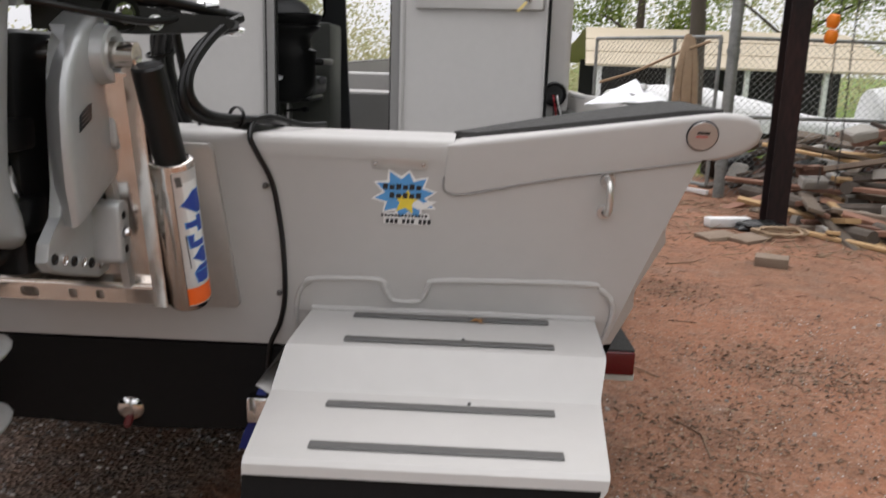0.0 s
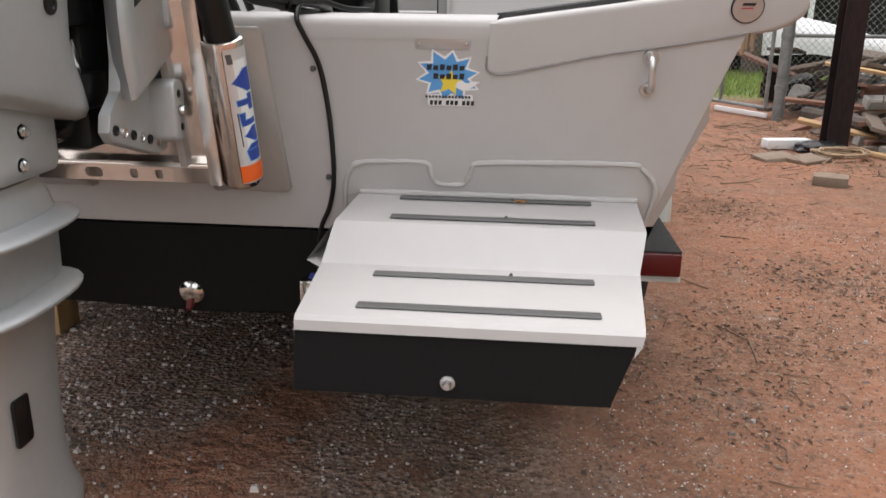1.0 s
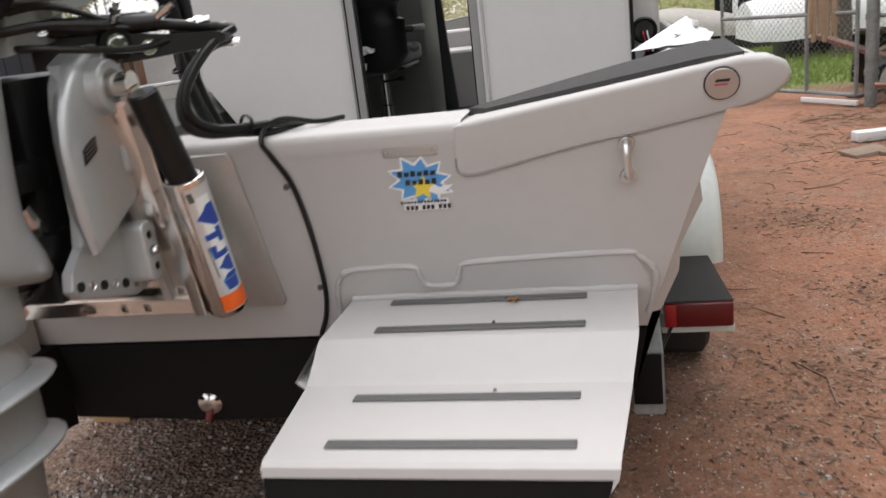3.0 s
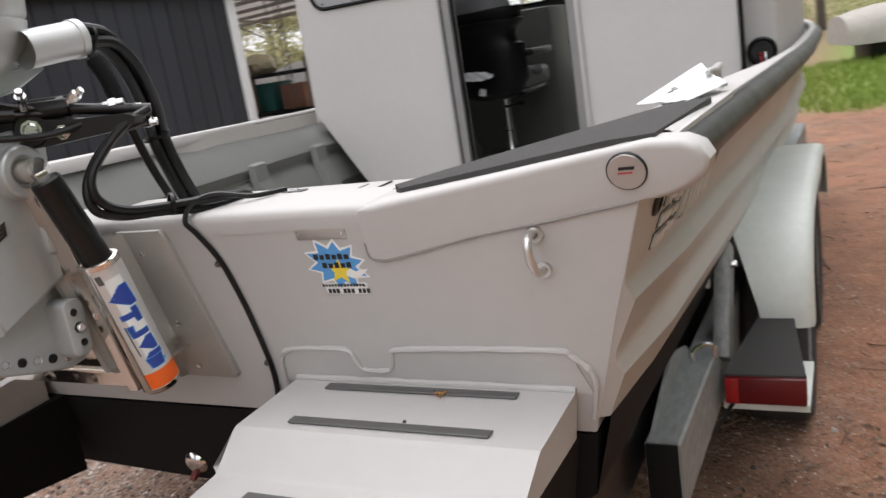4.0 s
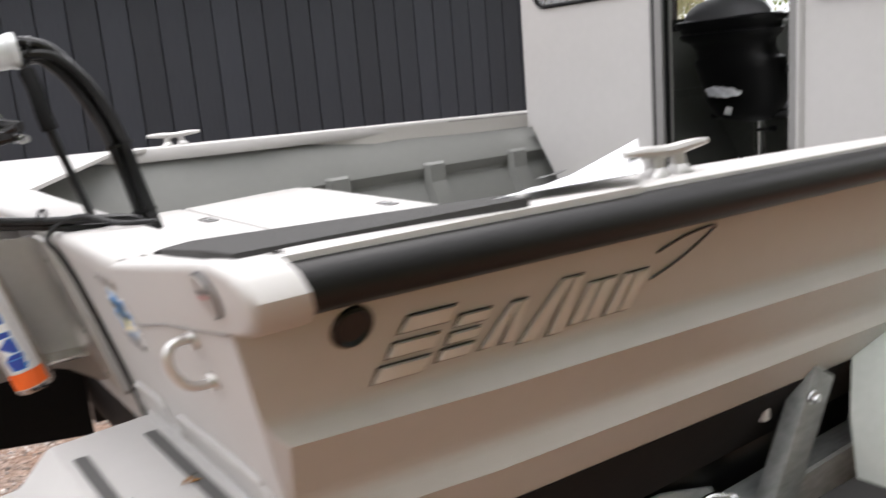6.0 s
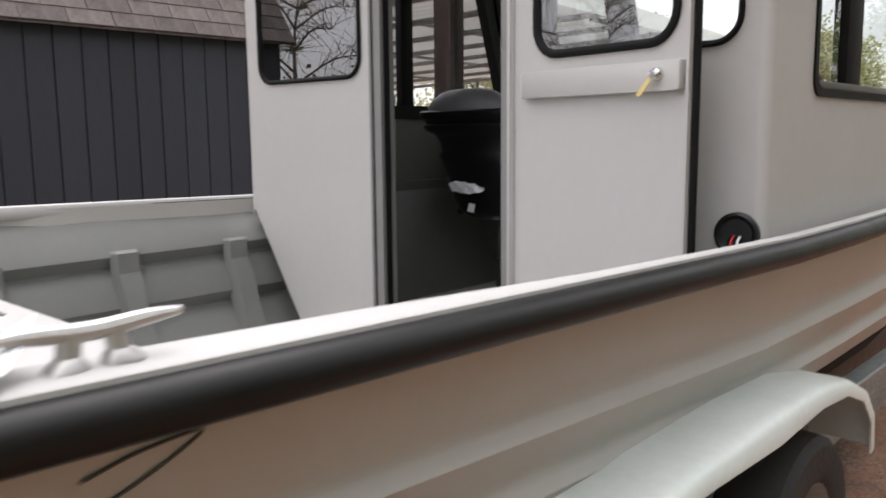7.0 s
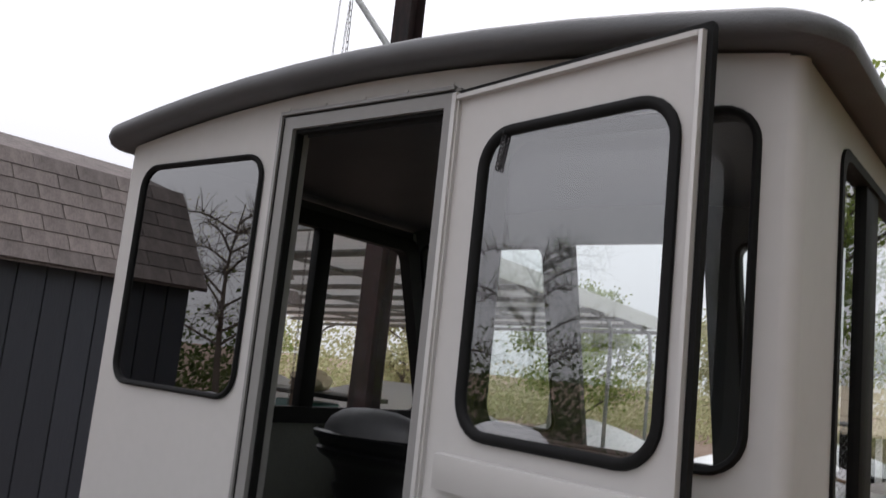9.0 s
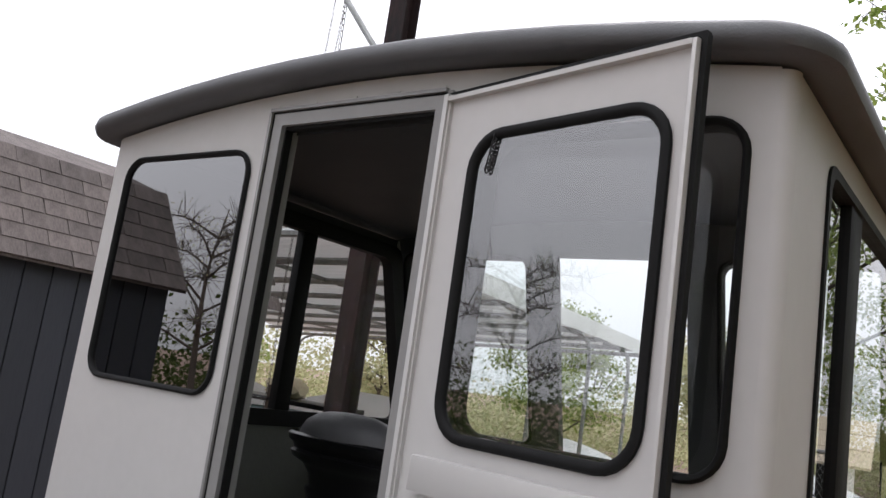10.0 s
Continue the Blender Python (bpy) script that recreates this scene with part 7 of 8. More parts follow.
# ---- scrap pile by the fence ----
pile = thing("scrap_pile", (5.2, 6.4, 0), "heap of scrap boards, logs and rubble by the fence", "scrap pile")
rp = random.Random(21)
WOODS = [OLD_WOOD, TIMBER, mat("dark_rotten_wood", (0.06, 0.045, 0.035), 0.9, second=(0.10, 0.075, 0.06), scale=8, bump=0.4, vary=0.3), CONCRETE, mat("red_brown_wood", (0.22, 0.11, 0.075), 0.85, second=(0.14, 0.08, 0.055), scale=8, bump=0.3, vary=0.3)]
for i in range(230):
    px = rp.uniform(3.85, 7.4)
    py = rp.uniform(5.4, 7.4)
    hgt = 0.95 * max(0.0, 1 - abs(py - 6.8) / 1.5) * min(1.0, (px - 3.5) / 0.9)
    pz = rp.uniform(0.02, max(hgt, 0.05))
    bm = bmesh.new()
    kind = rp.random()
    m4 = pose(px, py, pz, rp.uniform(-14, 14), rp.uniform(-16, 16), rp.choice((rp.uniform(-35, 35), rp.uniform(60, 120))))
    if kind < 0.62:
        L_ = rp.uniform(0.35, 1.3)
        box(bm, -L_ / 2, L_ / 2, -rp.uniform(0.03, 0.08), rp.uniform(0.03, 0.08), -0.015, rp.uniform(0.012, 0.035), 0.004, m4, 1)
        part("scrap_board", bm, rp.choice((WOODS[0], WOODS[0], WOODS[1], WOODS[2], WOODS[4])), pile, smooth=20)
    elif kind < 0.82:
        L_ = rp.uniform(0.3, 0.9)
        r_ = rp.uniform(0.03, 0.075)
        pts = [m4 @ Vector((-L_ / 2 + L_ * t / 4, 0.02 * math.sin(t * 1.3), 0.01 * math.cos(t))) for t in range(5)]
        tube(bm, pts, [r_ * rp.uniform(0.9, 1.1) for _ in range(5)], 9)
        part("log", bm, BARK, pile)
    else:
        bx = rp.uniform(0.06, 0.16)
        vs = box(bm, -bx, bx, -bx * 0.7, bx * 0.7, -0.05, 0.05, 0.012, m4, 1)
        for v in vs:
            v.co += Vector((rp.uniform(-1, 1), rp.uniform(-1, 1), rp.uniform(-1, 1))) * 0.012
        part("rubble", bm, rp.choice((CONCRETE, WOODS[4], CONCRETE)), pile, smooth=30)
heap = thing("scrap_heap", (5.2, 8.5, 0), "dark heap of old boards and junk behind the chain-link fence", "scrap pile")
for i in range(120):
    px, py = rp.uniform(3.75, 7.6), rp.uniform(8.0, 9.4)
    pz = rp.uniform(0.02, 0.75 * max(0.15, 1 - abs(py - 8.7) / 0.9))
    m4 = pose(px, py, pz, rp.uniform(-25, 25), rp.uniform(-25, 25), rp.uniform(0, 180))
    bm = bmesh.new()
    if i % 4:
        L_ = rp.uniform(0.4, 1.4)
        box(bm, -L_ / 2, L_ / 2, -rp.uniform(0.03, 0.12), rp.uniform(0.03, 0.12), -0.015, rp.uniform(0.012, 0.04), 0.004, m4, 1)
        part("scrap_board", bm, rp.choice((WOODS[0], WOODS[2], WOODS[2], WOODS[4])), heap, smooth=20)
    else:
        bx = rp.uniform(0.10, 0.26)
        box(bm, -bx, bx, -bx * 0.7, bx * 0.7, -0.10, 0.12, 0.02, m4, 1)
        part("junk_box", bm, rp.choice((WOODS[2], CONCRETE, DARK)), heap, smooth=30)
for i, (x0, y0, x1, y1, m_) in enumerate(((3.66, 5.66, 4.15, 4.88, TIMBER), (3.75, 5.86, 5.2, 5.25, WOODS[0]), (4.0, 6.1, 5.4, 5.6, WOODS[4]))):
    pl = thing("loose_plank", ((x0 + x1) / 2, (y0 + y1) / 2, 0), "weathered loose plank lying on the ground", "plank", "loose planks")
    L_ = math.hypot(x1 - x0, y1 - y0)
    bm = bmesh.new()
    box(bm, 0, L_, -0.045, 0.045, 0.005, 0.04, 0.006, Matrix.Translation((x0, y0, 0)) @ Matrix.Rotation(math.atan2(y1 - y0, x1 - x0), 4, "Z"))
    part("plank", bm, m_, pl)

wb = thing("white_foam_block", (3.08, 5.87, 0), "chipped white block lying on the clay", "block")
bm = bmesh.new()
vs = box(bm, -0.21, 0.21, -0.06, 0.06, 0.0, 0.085, 0.012, pose(3.10, 5.86, 0, 0, 0, 12))
for v in vs:
    v.co += Vector((noise.noise(v.co * 9), noise.noise(v.co * 9 + Vector((5, 0, 0))), 0)) * 0.012
part("block", bm, TARP, wb)
EARTHY = mat("earth_stained_concrete", (0.20, 0.145, 0.105), 0.9, second=(0.30, 0.24, 0.19), scale=14, bump=0.4, bump_scale=90)
bk = thing("concrete_brick", (2.96, 4.35, 0), "concrete paver brick lying on the clay", "brick")
bm = bmesh.new()
box(bm, -0.115, 0.115, -0.075, 0.075, 0.0, 0.075, 0.006, pose(2.965, 4.33, 0, 2, 0, -22))
part("brick", bm, EARTHY, bk)
for x, y in ((2.85, 5.30), (3.1, 5.25)):
    sl_ = thing("flat_stone", (x, y, 0), "flat half-buried grey stone", "stone", "flat stones")
    bm = bmesh.new()
    vs = box(bm, -0.16, 0.16, -0.11, 0.11, -0.02, 0.035, 0.012, pose(x, y, 0, 3, -2, 20 + 40 * (x - 2.8)))
    for v in vs:
        v.co += Vector((noise.noise(v.co * 6), noise.noise(v.co * 7 + Vector((3, 0, 0))), 0)) * 0.03
    part("stone", bm, EARTHY, sl_)
rc = thing("rope_coil", (3.42, 5.40, 0), "tangled pale rope coil at the foot of the post", "rope")
bm = bmesh.new()
rr3 = random.Random(4)
pts = []
for i in range(34):
    a = i * 0.85
    r_ = 0.10 + 0.09 * rr3.random()
    pts.append((3.42 + r_ * math.cos(a) * 1.4, 5.40 + r_ * math.sin(a), 0.02 + 0.035 * rr3.random() + 0.0012 * i))
tube(bm, curve_pts(pts, 4), 0.009, 6)
part("rope", bm, TANROPE, rc)
dk = thing("black_rag", (3.34, 5.72, 0), "crumpled black plastic beside the post", "rag")
bm = bmesh.new()
bmesh.ops.create_icosphere(bm, subdivisions=3, radius=1.0)
for v in bm.verts:
    n_v = noise.noise(v.co * 2.2)
    v.co = Vector((3.34 + v.co.x * (0.20 + 0.07 * n_v), 5.72 + v.co.y * (0.12 + 0.04 * n_v), max(0.0, 0.035 + v.co.z * (0.06 + 0.03 * n_v))))
part("rag", bm, DARK, dk, smooth=0)

# short chain hung over the door's window
dc = thing("door_chain", leaf(0.182, 2.41, -0.008), "short dark chain hanging over the door window", "chain")
for k in range(9):
    at_ = leaf(0.182 - 0.0018 * k, 2.408 - 0.0098 * k, -0.008)
    ring_ = []
    for i in range(12):
        a = 2 * math.pi * i / 12
        side_ = leaf(1, 0, 0) - leaf(0, 0, 0) if k % 2 else leaf(0, 0, 1) - leaf(0, 0, 0)
        ring_.append(at_ + side_ * (0.0052 * math.cos(a)) + Vector((0, 0, 0.0075 * math.sin(a))))
    bm = bmesh.new()
    tube(bm, ring_, 0.0019, 6, False, True)
    part("link", bm, DARK, dc)

# ---- tan awning shed and tarpaulined boats beyond the fence ----
aw = thing("tan_awning", (7.0, 19.0, 0), "low open shelter with a tan panelled roof", "shelter")
for k in range(3):
    bm = bmesh.new()
    z0, z1 = 2.36 - 0.30 * k, 2.36 - 0.30 * (k + 1) + 0.02
    y0, y1 = 19.4 - 0.5 * k, 19.4 - 0.5 * (k + 1)
    loft(bm, [[Vector((3.4 - 0.05 * k, y0, z0)), Vector((9.7 + 0.35 * k, y0, z0))], [Vector((3.35 - 0.05 * k, y1, z1)), Vector((10.0 + 0.35 * k, y1, z1))], [Vector((3.35 - 0.05 * k, y1, z1 - 0.05)), Vector((10.0 + 0.35 * k, y1, z1 - 0.05))]])
    part("roof_panel", bm, TANROOF, aw, smooth=10)
bm = bmesh.new()
loft(bm, [[Vector((3.4, 19.4, 2.36)), Vector((9.7, 19.4, 2.36))], [Vector((3.0, 22.0, 1.5)), Vector((10.5, 22.0, 1.5))]])
part("roof_back", bm, TANROOF, aw, smooth=10)
for x in (3.6, 5.2, 7.0, 8.8, 10.3):
    bm = bmesh.new()
    box(bm, x - 0.05, x + 0.05, 18.0, 18.1, 0, 1.5)
    part("post", bm, WHITE_METAL, aw)
# black sheet standing in for the shade inside the shelter
bm = bmesh.new()
box(bm, 3.5, 10.4, 21.0, 21.1, 0, 1.6)
part("dark_backing", bm, DARK, aw, smooth=0)


def tarp_boat(x, y, L_, W_, H_, rot, label, m_):
    t = thing("covered_boat", (x, y, 0), label, "covered boat", "boats under covers")
    rings = []
    M_ = Matrix.Translation((x, y, 0)) @ Matrix.Rotation(radians(rot), 4, "Z")
    for i in range(13):
        u = i / 12
        w = W_ * (0.25 + 0.75 * math.sin(math.pi * min(0.15 + u * 0.8, 1)) ** 0.6)
        hh = H_ * (0.80 + 0.25 * math.sin(u * 5.2 + 0.5))
        ring_ = []
        for j in range(13):
            a = math.pi * j / 12
            p = Vector(((u - 0.5) * L_, w * math.cos(a) * 0.5, 0.35 + (hh - 0.35) * (math.sin(a) ** 0.75)))
            p += Vector((0, 0, 0.05 * noise.noise(p * 1.7)))
            ring_.append(M_ @ p)
        rings.append(ring_)
    bm = bmesh.new()
    loft(bm, rings, False, True)
    part("cover", bm, m_, t, smooth=60)
    bm = bmesh.new()
    box(bm, -L_ * 0.4, L_ * 0.4, -0.4, 0.4, 0.0, 0.45, 0.02, M_)
    part("cradle", bm, DARK, t)
    return t


tarp_boat(6.0, 14.2, 5.6, 2.0, 1.08, 4, "boat under a white tarpaulin beyond the fence", TARP)
tarp_boat(10.5, 13.2, 5.5, 2.0, 1.25, -8, "boat under a white tarpaulin beyond the fence", TARP)
tarp_boat(3.2, 16.8, 4.2, 1.6, 0.95, 20, "boat under a grey tarpaulin beyond the gate", CONCRETE)
tarp_boat(-6.3, 12.3, 5.5, 2.0, 1.5, 70, "boat under a white tarpaulin in the carport", TARP)
tarp_boat(-9.3, 11.0, 5.5, 2.0, 1.6, 80, "boat under a pale tarpaulin in the carport", TARP)
tarp_boat(-4.1, 13.8, 4.5, 1.8, 1.25, 75, "boat under a white tarpaulin in the carport", TARP)
tarp_boat(-1.6, 19.0, 5.0, 1.9, 1.2, 60, "boat under a white tarpaulin beyond the yard", TARP)
tarp_boat(-9.6, -4.6, 4.0, 1.8, 1.0, 40, "boat under a white tarpaulin behind the shed", TARP)

# ---- carport ----
ROOF_SHEET = mat("white_ribbed_roof_sheet", (0.78, 0.79, 0.79), 0.5, second=(0.66, 0.67, 0.66), scale=1.5)
nt = ROOF_SHEET.node_tree
out_ = next(n for n in nt.nodes if n.type == "OUTPUT_MATERIAL")
# translucent share added to brighten the sheet's dark underside
thin = nt.nodes.new("ShaderNodeBsdfTranslucent")
thin.inputs["Color"].default_value = (0.75, 0.76, 0.76, 1)
blend_ = nt.nodes.new("ShaderNodeMixShader")
blend_.inputs[0].default_value = 0.09
nt.links.new(out_.inputs["Surface"].links[0].from_socket, blend_.inputs[1])
nt.links.new(thin.outputs[0], blend_.inputs[2])
nt.links.new(blend_.outputs[0], out_.inputs["Surface"])
cp = thing("carport", (-7, 11, 0), "open white metal carport with a ribbed roof on thin posts", "carport")
A_, B_, C_, D_ = Vector((-3.0, 5.72, 3.05)), Vector((-4.3, 16.0, 3.05)), Vector((-15.0, 17.0, 2.80)), Vector((-13.0, 5.72, 2.95))
bm = bmesh.new()
nr = 90
ra, rb = [], []
for i in range(nr * 2 + 1):
    u = i / (nr * 2)
    dz = 0.022 if (i // 2) % 2 else 0.0
    ra.append(A_.lerp(B_, u) + Vector((0, 0, dz)))
    rb.append(D_.lerp(C_, u) + Vector((0, 0, dz)))
loft(bm, [ra, rb])
part("roof_sheet", bm, ROOF_SHEET, cp, "ribbed white roof sheet with translucency added to brighten its underside", smooth=0)
for k in range(9):
    u = k / 8
    bm = bmesh.new()
    tube(bm, [A_.lerp(B_, u) - Vector((0, 0, 0.06)), D_.lerp(C_, u) - Vector((0, 0, 0.06))], 0.04, 6)
    part("rafter", bm, GALV, cp)
for v in (0.25, 0.5, 0.75):
    bm = bmesh.new()
    tube(bm, [A_.lerp(D_, v) - Vector((0, 0, 0.04)), B_.lerp(C_, v) - Vector((0, 0, 0.04))], 0.03, 6)
    part("purlin", bm, GALV, cp)
bm = bmesh.new()
loft(bm, [[A_ + Vector((0.02, 0, 0.06)), B_ + Vector((0.02, 0, 0.06))], [A_ + Vector((0.02, 0, -0.16)), B_ + Vector((0.02, 0, -0.16))]])
part("fascia", bm, WHITE_METAL, cp, smooth=0)
for e0, e1 in ((A_, B_), (D_, C_)):
    inw = (D_ - A_).normalized() if e0 is A_ else (A_ - D_).normalized()
    for k in range(1, 6):
        p = e0.lerp(e1, k / 5)
        bm = bmesh.new()
        tube(bm, curve_pts([(p.x, p.y, -0.05), (p.x, p.y, 1.2), (p.x, p.y, p.z - 0.5), tuple(p + inw * 0.12 - Vector((0, 0, 0.2))), tuple(p + inw * 0.5 - Vector((0, 0, 0.07)))], 5), 0.032, 8)
        part("bent_post", bm, GALV, cp)

# storage rack seen past the shed's corner
rk = thing("storage_rack", (-5.2, 7.4, 0), "dark storage rack under the carport", "rack")
for z in (0.35, 0.95, 1.42):
    bm = bmesh.new()
    box(bm, -6.2, -4.4, 7.2, 7.8, z, z + 0.05, 0.004)
    part("shelf", bm, DARK, rk)
for x in (-6.18, -5.3, -4.42):
    bm = bmesh.new()
    box(bm, x - 0.03, x + 0.03, 7.2, 7.26, 0, 1.6)
    part("upright", bm, OLD_WOOD, rk)
bn = thing("cream_tarp_bundle", (-5.2, 7.5, 1.47), "cream folded tarpaulin bundle on the rack", "bundle")
bm = bmesh.new()
bmesh.ops.create_icosphere(bm, subdivisions=3, radius=1.0)
for v in bm.verts:
    k = 1 + 0.25 * noise.noise(v.co * 2.5)
    v.co = Vector((-5.35 + v.co.x * 0.26 * k, 7.5 + v.co.y * 0.22 * k, max(1.47, 1.57 + v.co.z * 0.15 * k)))
part("bundle", bm, mat("cream_canvas", (0.70, 0.62, 0.44), 0.7, second=(0.55, 0.47, 0.32), scale=4, bump=0.5, bump_scale=12), bn)
for x, z, w, h, m_, lab in ((-5.8, 0.40, 0.5, 0.42, CONCRETE, "grey storage box on the rack"), (-4.95, 0.40, 0.45, 0.45, TARP, "white storage box on the rack"), (-5.35, 1.0, 0.6, 0.35, mat("teal_plastic", (0.03, 0.14, 0.13), 0.5), "teal storage box on the rack"), (-4.75, 1.0, 0.35, 0.3, WOODS[4], "brown carton on the rack")):
    b_ = thing("storage_box", (x, 7.5, z), lab, "box", "boxes on the rack")
    bm = bmesh.new()
    box(bm, x - w / 2, x + w / 2, 7.28, 7.72, z, z + h, 0.015)
    part("tub", bm, m_, b_)


# ---- trees ----
def leaf_card(verts, faces, p, size, rnd, droop=0.3):
    d = Vector((rnd.gauss(0, 1), rnd.gauss(0, 1), rnd.gauss(0, 1) - droop)).normalized()
    s_ = d.orthogonal().normalized()
    n_ = d.cross(s_)
    k = len(verts)
    w = size * rnd.uniform(0.28, 0.5)
    verts += [p, p + d * size * 0.5 + s_ * w + n_ * size * 0.08, p + d * size, p + d * size * 0.5 - s_ * w + n_ * size * 0.08]
    faces += [(k, k + 1, k + 2, k + 3)]


def tree(x, y, h, spread, seed, leaves, size, material, trunk_r=0.16, crown_from=0.35, label="leafy tree with fresh green spring leaves", twigs=5, twig_r=0.02):
    rnd = random.Random(seed)
    t = thing("tree", (x, y, 0), label, "tree", "trees round the yard")
    bm = bmesh.new()
    top = Vector((x + rnd.uniform(-0.4, 0.4), y + rnd.uniform(-0.4, 0.4), h * 0.92))
    trunk = curve_pts([(x, y, -0.1), (x + rnd.uniform(-0.15, 0.15), y + rnd.uniform(-0.15, 0.15), h * 0.35), (x + rnd.uniform(-0.3, 0.3), y + rnd.uniform(-0.3, 0.3), h * 0.65), tuple(top)], 6)
    tube(bm, trunk, [trunk_r * (1 - 0.9 * i / (len(trunk) - 1)) for i in range(len(trunk))], 9)
    tips = []
    for k in range(16):
        f = crown_from + (0.95 - crown_from) * (k + rnd.random()) / 16
        o = trunk[int(f * (len(trunk) - 1))]
        a = k * 2.4 + rnd.uniform(-0.5, 0.5)
        reach = spread * (1.15 - 0.7 * abs(f - 0.5)) * rnd.uniform(0.6, 1.1) * (1 - 0.5 * max(0, f - 0.6))
        e = o + Vector((math.cos(a) * reach, math.sin(a) * reach, reach * rnd.uniform(0.15, 0.6)))
        m_ = o.lerp(e, 0.5) + Vector((0, 0, reach * 0.12))
        limb = curve_pts([tuple(o), tuple(m_), tuple(e)], 5)
        tube(bm, limb, [trunk_r * 0.36 * (1 - 0.85 * i / (len(limb) - 1)) for i in range(len(limb))], 6)
        for q in range(twigs):
            b0 = limb[3 + q % 8]
            e2 = b0 + Vector((rnd.gauss(0, 1), rnd.gauss(0, 1), rnd.gauss(0.4, 0.7))).normalized() * reach * rnd.uniform(0.25, 0.5)
            tw = [b0, b0.lerp(e2, 0.5) + Vector((0, 0, 0.05)), e2]
            tube(bm, tw, [twig_r, twig_r * 0.65, twig_r * 0.3], 4)
            tips += [b0.lerp(e2, f2) for f2 in (0.4, 0.7, 1.0)]
        tips += limb[5:]
    part("trunk", bm, BARK, t, smooth=50)
    verts, faces = [], []
    for i in range(leaves):
        c = rnd.choice(tips)
        p = c + Vector((rnd.gauss(0, 1), rnd.gauss(0, 1), rnd.gauss(0, 0.8))) * spread * 0.085
        leaf_card(verts, faces, p, size * rnd.uniform(0.6, 1.2), rnd)
    o = raw_mesh("crown", verts, faces, material)
    under(o, t)
    return t


tree(5.2, 22.5, 9.0, 3.6, 1, 21600, 0.12, LEAF, crown_from=0.22)
tree(10.5, 25.0, 10.0, 4.2, 2, 21600, 0.14, LEAF, crown_from=0.2)
tree(0.6, 30.0, 7.0, 3.2, 3, 14400, 0.14, LEAF, crown_from=0.25)
tree(15.5, 22.0, 10.0, 4.2, 4, 19200, 0.14, LEAF, crown_from=0.2)
tree(8.0, 12.2, 7.5, 2.6, 12, 14400, 0.09, LEAF, 0.13, 0.35)
tree(-6.5, 26.0, 4.4, 2.2, 5, 10080, 0.12, LEAF_PALE, 0.1, 0.2)
tree(-11.0, 25.0, 4.8, 2.4, 6, 10080, 0.12, LEAF, 0.1, 0.2)
tree(-16.0, 22.0, 4.6, 2.4, 7, 8400, 0.12, LEAF_PALE, 0.1, 0.2)
tree(-21.0, 19.0, 4.6, 2.4, 8, 8400, 0.12, LEAF, 0.1, 0.2)
tree(-16.5, -10.2, 6.3, 2.6, 9, 1500, 0.06, LEAF_PALE, 0.11, 0.25, "bare tree with a few opening buds", 40, 0.011)
tree(10.5, -24.0, 8.0, 3.2, 10, 5000, 0.14, LEAF, crown_from=0.25)
tree(-6.5, -27.0, 8.5, 3.4, 11, 4000, 0.14, LEAF, crown_from=0.25)

for x, y, h_, sp_, sd in ((9.8, 5.6, 10.0, 4.0, 31), (10.6, 0.8, 11.0, 4.4, 32), (9.6, -4.2, 10.0, 4.0, 33), (13.5, 3.2, 12.0, 4.6, 34)):
    tree(x, y, h_, sp_, sd, 13000, 0.24, LEAF, 0.2, 0.12)

# a maple limb that reaches over the yard
mp = thing("tree", (4.6, 13.2, 0), "maple tree with fresh leaves and a long overhanging limb", "tree", "trees round the yard")
bm = bmesh.new()
rm = random.Random(40)
tk = curve_pts([(4.6, 13.2, -0.1), (4.5, 13.2, 2.6), (4.2, 13.0, 5.0), (4.3, 13.2, 8.0)], 6)
tube(bm, tk, [0.17 * (1 - 0.7 * i / (len(tk) - 1)) for i in range(len(tk))], 10)
verts, faces = [], []
limbs = [[(4.25, 13.0, 4.8), (2.6, 11.4, 5.9), (1.0, 10.0, 6.2), (0.15, 9.2, 6.1)], [(2.6, 11.4, 5.9), (1.2, 9.9, 5.6), (0.35, 9.0, 5.15)], [(2.2, 11.0, 6.0), (1.2, 9.6, 5.5), (0.55, 8.9, 4.75)], [(4.3, 13.1, 6.0), (3.2, 12.0, 7.2), (2.0, 11.2, 7.6)], [(4.3, 13.1, 6.5), (5.5, 12.5, 7.4), (6.4, 12.0, 7.7)], [(4.3, 13.2, 7), (4.6, 14.5, 8.2), (4.9, 15.4, 8.5)], [(3.2, 12.0, 5.6), (2.0, 10.4, 5.3), (0.9, 9.2, 4.5)]]
for ctrl in limbs:
    lp_ = curve_pts(ctrl, 8)
    tube(bm, lp_, [0.05 * (1 - 0.9 * i / (len(lp_) - 1)) + 0.004 for i in range(len(lp_))], 6)
    for i, p in enumerate(lp_):
        if i < 4:
            continue
        for q in range(3):
            e2 = p + Vector((rm.gauss(0, 1), rm.gauss(0, 1), rm.gauss(-0.1, 0.5))).normalized() * rm.uniform(0.15, 0.4)
            tube(bm, [p, e2], [0.006, 0.003], 4)
            for _ in range(7):
                leaf_card(verts, faces, e2 + Vector((rm.gauss(0, 1), rm.gauss(0, 1), rm.gauss(0, 1))) * 0.045, rm.uniform(0.06, 0.11), rm, 0.5)
part("trunk", bm, BARK, mp, smooth=50)
under(raw_mesh("crown", verts, faces, LEAF), mp)

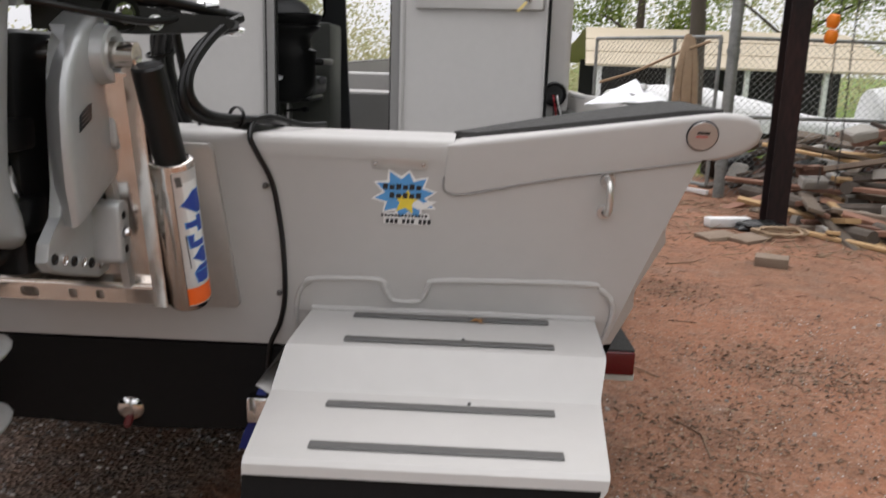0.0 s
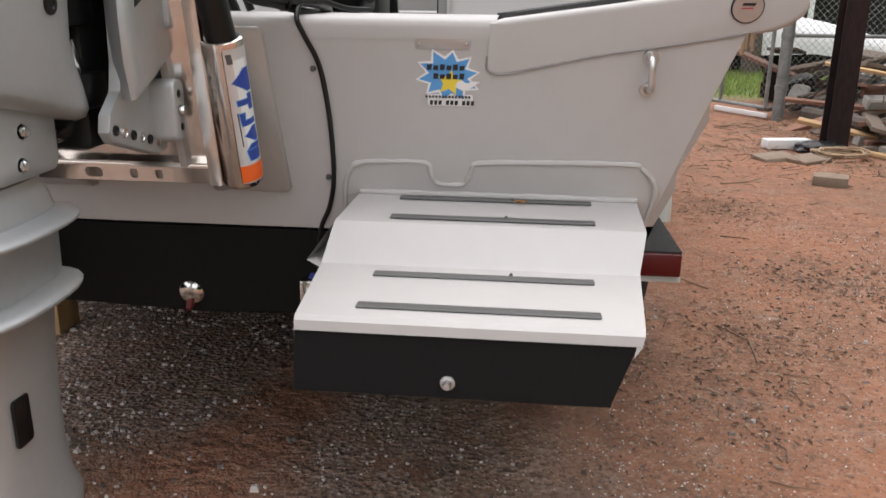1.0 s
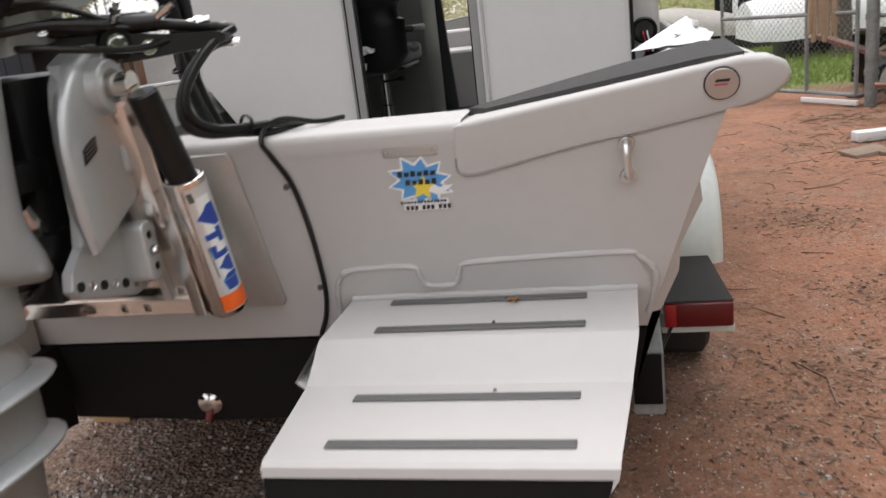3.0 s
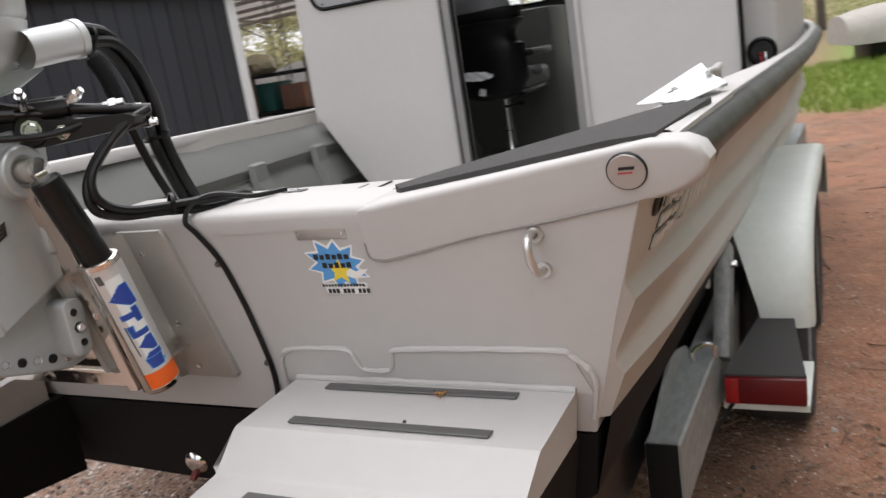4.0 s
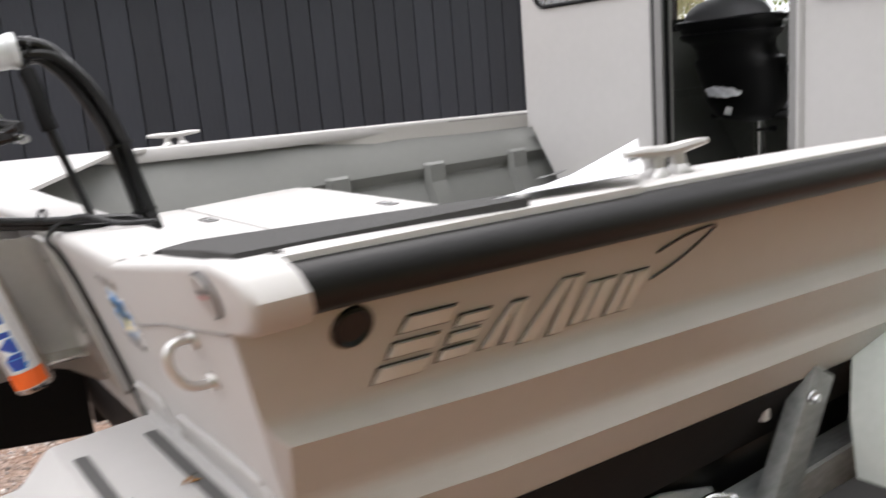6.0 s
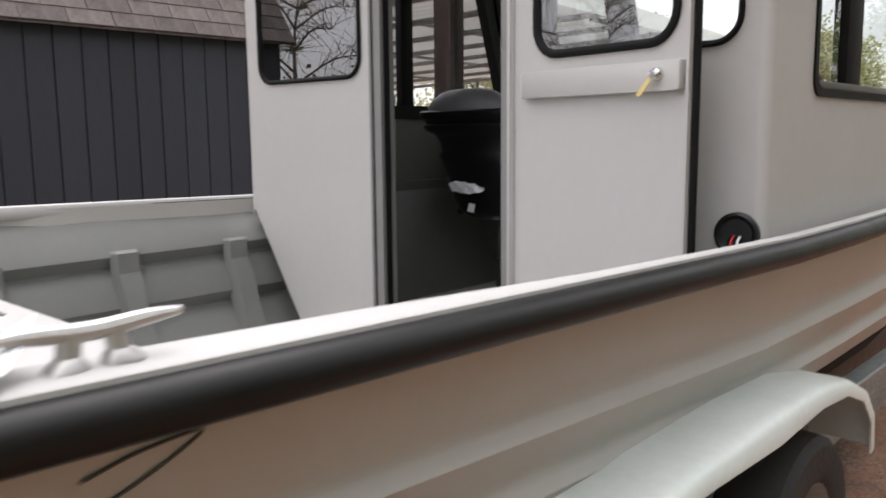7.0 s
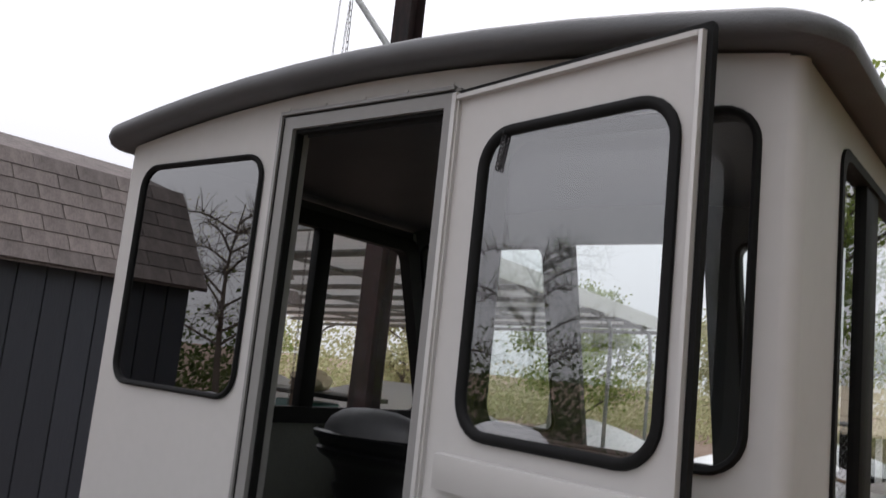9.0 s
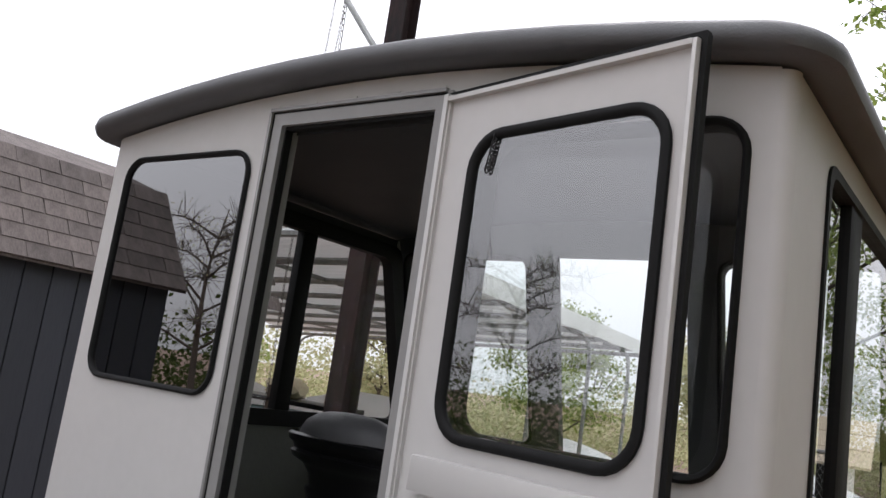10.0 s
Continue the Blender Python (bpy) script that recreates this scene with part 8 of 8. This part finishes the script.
# hedge line far off
verts, faces = [], []
rh = random.Random(77)
for i in range(110000):
    a = radians(rh.uniform(-75, 80))
    d_ = rh.uniform(34, 48)
    lim = 2.6 + 1.1 * math.sin(a * 9) + 1.0 * noise.noise(Vector((a * 14, 0, 0)))
    if a < radians(-8):
        lim += 3.2
    p = Vector((1 + math.sin(-a) * d_ * -1 * -1, d_ * math.cos(a), abs(rh.gauss(0, 0.55)) * lim))
    leaf_card(verts, faces, p, rh.uniform(0.09, 0.22), rh)
tagged(raw_mesh("far_hedge", verts, faces, LEAF_PALE), "green hedge and brush along the far edge, paled as if backlit", "hedge", kind="stuff")
verts, faces = [], []
for i in range(60000):
    a = radians(rh.uniform(95, 265))
    d_ = rh.uniform(20, 30)
    p = Vector((math.sin(a) * d_, d_ * math.cos(a), abs(rh.gauss(0, 0.6)) * 2.2))
    leaf_card(verts, faces, p, rh.uniform(0.10, 0.24), rh)
# unseen east strip, added to block low sky light from that side
for i in range(9000):
    a = radians(rh.uniform(48, 132))
    d_ = rh.uniform(9.5, 13.0)
    p = Vector((math.sin(a) * d_, d_ * math.cos(a), abs(rh.gauss(0, 0.6)) * 2.2))
    leaf_card(verts, faces, p, rh.uniform(0.22, 0.42), rh)
tagged(raw_mesh("near_hedge", verts, faces, LEAF_DARK), "green hedge behind the yard with an unseen light-blocking strip to the east", "hedge", kind="stuff")

# ---- loose stones, twigs, grass ----
verts, faces = [], []
rg = random.Random(11)


def pebble(p, r):
    k = len(verts)
    a0 = rg.uniform(0, 6.28)
    top_ = [Vector((math.cos(a0 + i * 1.57) * r * rg.uniform(0.7, 1.2), math.sin(a0 + i * 1.57) * r * rg.uniform(0.6, 1.0), 0)) for i in range(4)]
    verts.extend([p + t_ + Vector((0, 0, -0.003)) for t_ in top_])
    verts.extend([p + t_ * 0.62 + Vector((0, 0, r * rg.uniform(0.4, 0.8))) for t_ in top_])
    faces.append((k + 4, k + 5, k + 6, k + 7))
    for i in range(4):
        j = (i + 1) % 4
        faces.append((k + i, k + j, k + 4 + j, k + 4 + i))


for i in range(48000):
    x, y = rg.uniform(-2.8, 3.4), rg.uniform(-1.2, 3.4)
    dens = 1.0 if x + 1.2 * noise.noise(Vector((x * 0.9, y * 0.9, 0))) < 0.9 else 0.5
    if noise.noise(Vector((x * 1.6, y * 1.6, 5))) > 0.12:
        dens *= 0.25
    if abs(x + 0.12 - 0.24 * y) < 0.22 + 0.12 * noise.noise(Vector((x * 4, y * 4, 2))) and -0.4 < y < 1.1:
        dens *= 0.2
    if rg.random() > dens:
        continue
    pebble(Vector((x, y, ground_height(x, y))), rg.uniform(0.003, 0.008) * (1.5 if x < -0.1 else 1.0 if x < 0.8 else 0.75) if rg.random() < (0.95 if x < 0.3 else 0.993) else rg.uniform(0.010, 0.018))
tagged(raw_mesh("gravel", verts, faces, STONE), "scattered grey gravel stones on the clay", "gravel", kind="stuff")
bm = bmesh.new()
for i in range(300):
    x, y = rg.uniform(0.9, 4.6), rg.uniform(-1.0, 7.2)
    a = rg.uniform(0, 6.28)
    L_ = rg.uniform(0.03, 0.16) if rg.random() < 0.9 else rg.uniform(0.2, 0.5)
    z = ground_height(x, y) + 0.003
    tube(bm, [(x, y, z), (x + math.cos(a) * L_ * 0.5, y + math.sin(a) * L_ * 0.5, z + 0.006), (x + math.cos(a + 0.3) * L_, y + math.sin(a + 0.3) * L_, z)], [0.0018 + L_ * 0.008, 0.0016 + L_ * 0.006, 0.001], 4)
tagged(part("twigs", bm, TWIG, None, smooth=0), "dry twigs scattered on the clay", "twigs", kind="stuff")
bm = bmesh.new()
for i in range(420):
    x, y = rg.gauss(3.5, 0.75), rg.uniform(4.6, 7.6)
    if x < 2.0 + (y - 4.6) * 0.2:
        continue
    a, L_ = rg.uniform(0, 6.28), rg.uniform(0.04, 0.22)
    z = ground_height(x, y) + 0.004
    tube(bm, [(x, y, z), (x + math.cos(a) * L_, y + math.sin(a) * L_, z + rg.uniform(0, 0.05))], [0.004, 0.002], 4)
tagged(part("straw", bm, vary_stuff("pale_straw", (0.09, 0.06, 0.04), (0.42, 0.32, 0.22), 0.9), None, smooth=0), "dry straw and sticks strewn by the fence", "straw", kind="stuff")
verts, faces = [], []
patches = ((2.16, 2.25, 0.30), (1.80, 1.45, 0.32), (2.05, 3.5, 0.28), (1.45, 0.95, 0.34), (2.75, 5.1, 0.55), (2.5, 2.0, 0.25), (3.6, 5.9, 0.8))
for i in range(9000):
    if i < 3600:
        px, py, pr = patches[i % 7]
        x, y = rg.gauss(px, pr * 0.7), rg.gauss(py, pr * 0.8)
    else:
        x, y = rg.uniform(-1.5, 5.2), rg.uniform(-1.1, 7.6)
    if x < 1.0 and rg.random() < 0.7:
        continue
    if i >= 3600 and noise.noise(Vector((x * 1.1, y * 1.1, 9))) < rg.uniform(-0.5, 0.25):
        continue
    a, L_ = rg.uniform(0, 6.28), rg.uniform(0.004, 0.019)
    w_ = L_ * rg.uniform(0.15, 0.5)
    c, s_ = math.cos(a), math.sin(a)
    z = ground_height(x, y) + 0.002
    k = len(verts)
    verts += [Vector((x + u * c - v * s_, y + u * s_ + v * c, z + h_)) for u, v, h_ in ((-L_, 0, 0), (0, -w_, rg.uniform(0, 0.008)), (L_, 0, rg.uniform(0, 0.006)), (0, w_, rg.uniform(0, 0.008)))]
    faces.append((k, k + 1, k + 2, k + 3))
tagged(raw_mesh("leaf_bits", verts, faces, vary_stuff("brown_leaf_bits", (0.06, 0.036, 0.025), (0.31, 0.22, 0.155), 0.9, power=1.4)), "dry brown leaf bits strewn on the clay", "leaf litter", kind="stuff")
verts, faces = [], []
for i in range(16000):
    x, y = rg.uniform(0.3, 9.0), rg.uniform(9.3, 16)
    if y < 9.6 + 0.5 * noise.noise(Vector((x, 0, 0))):
        continue
    a = rg.uniform(0, 6.28)
    h_ = rg.uniform(0.05, 0.16)
    k = len(verts)
    b0 = Vector((x, y, 0))
    verts += [b0 + Vector((math.cos(a) * 0.012, math.sin(a) * 0.012, 0)), b0 - Vector((math.cos(a) * 0.012, math.sin(a) * 0.012, 0)), b0 + Vector((rg.gauss(0, 0.03), rg.gauss(0, 0.03), h_))]
    faces.append((k, k + 1, k + 2))
tagged(raw_mesh("grass", verts, faces, GRASS), "short bright green grass beyond the gate", "grass", kind="stuff")
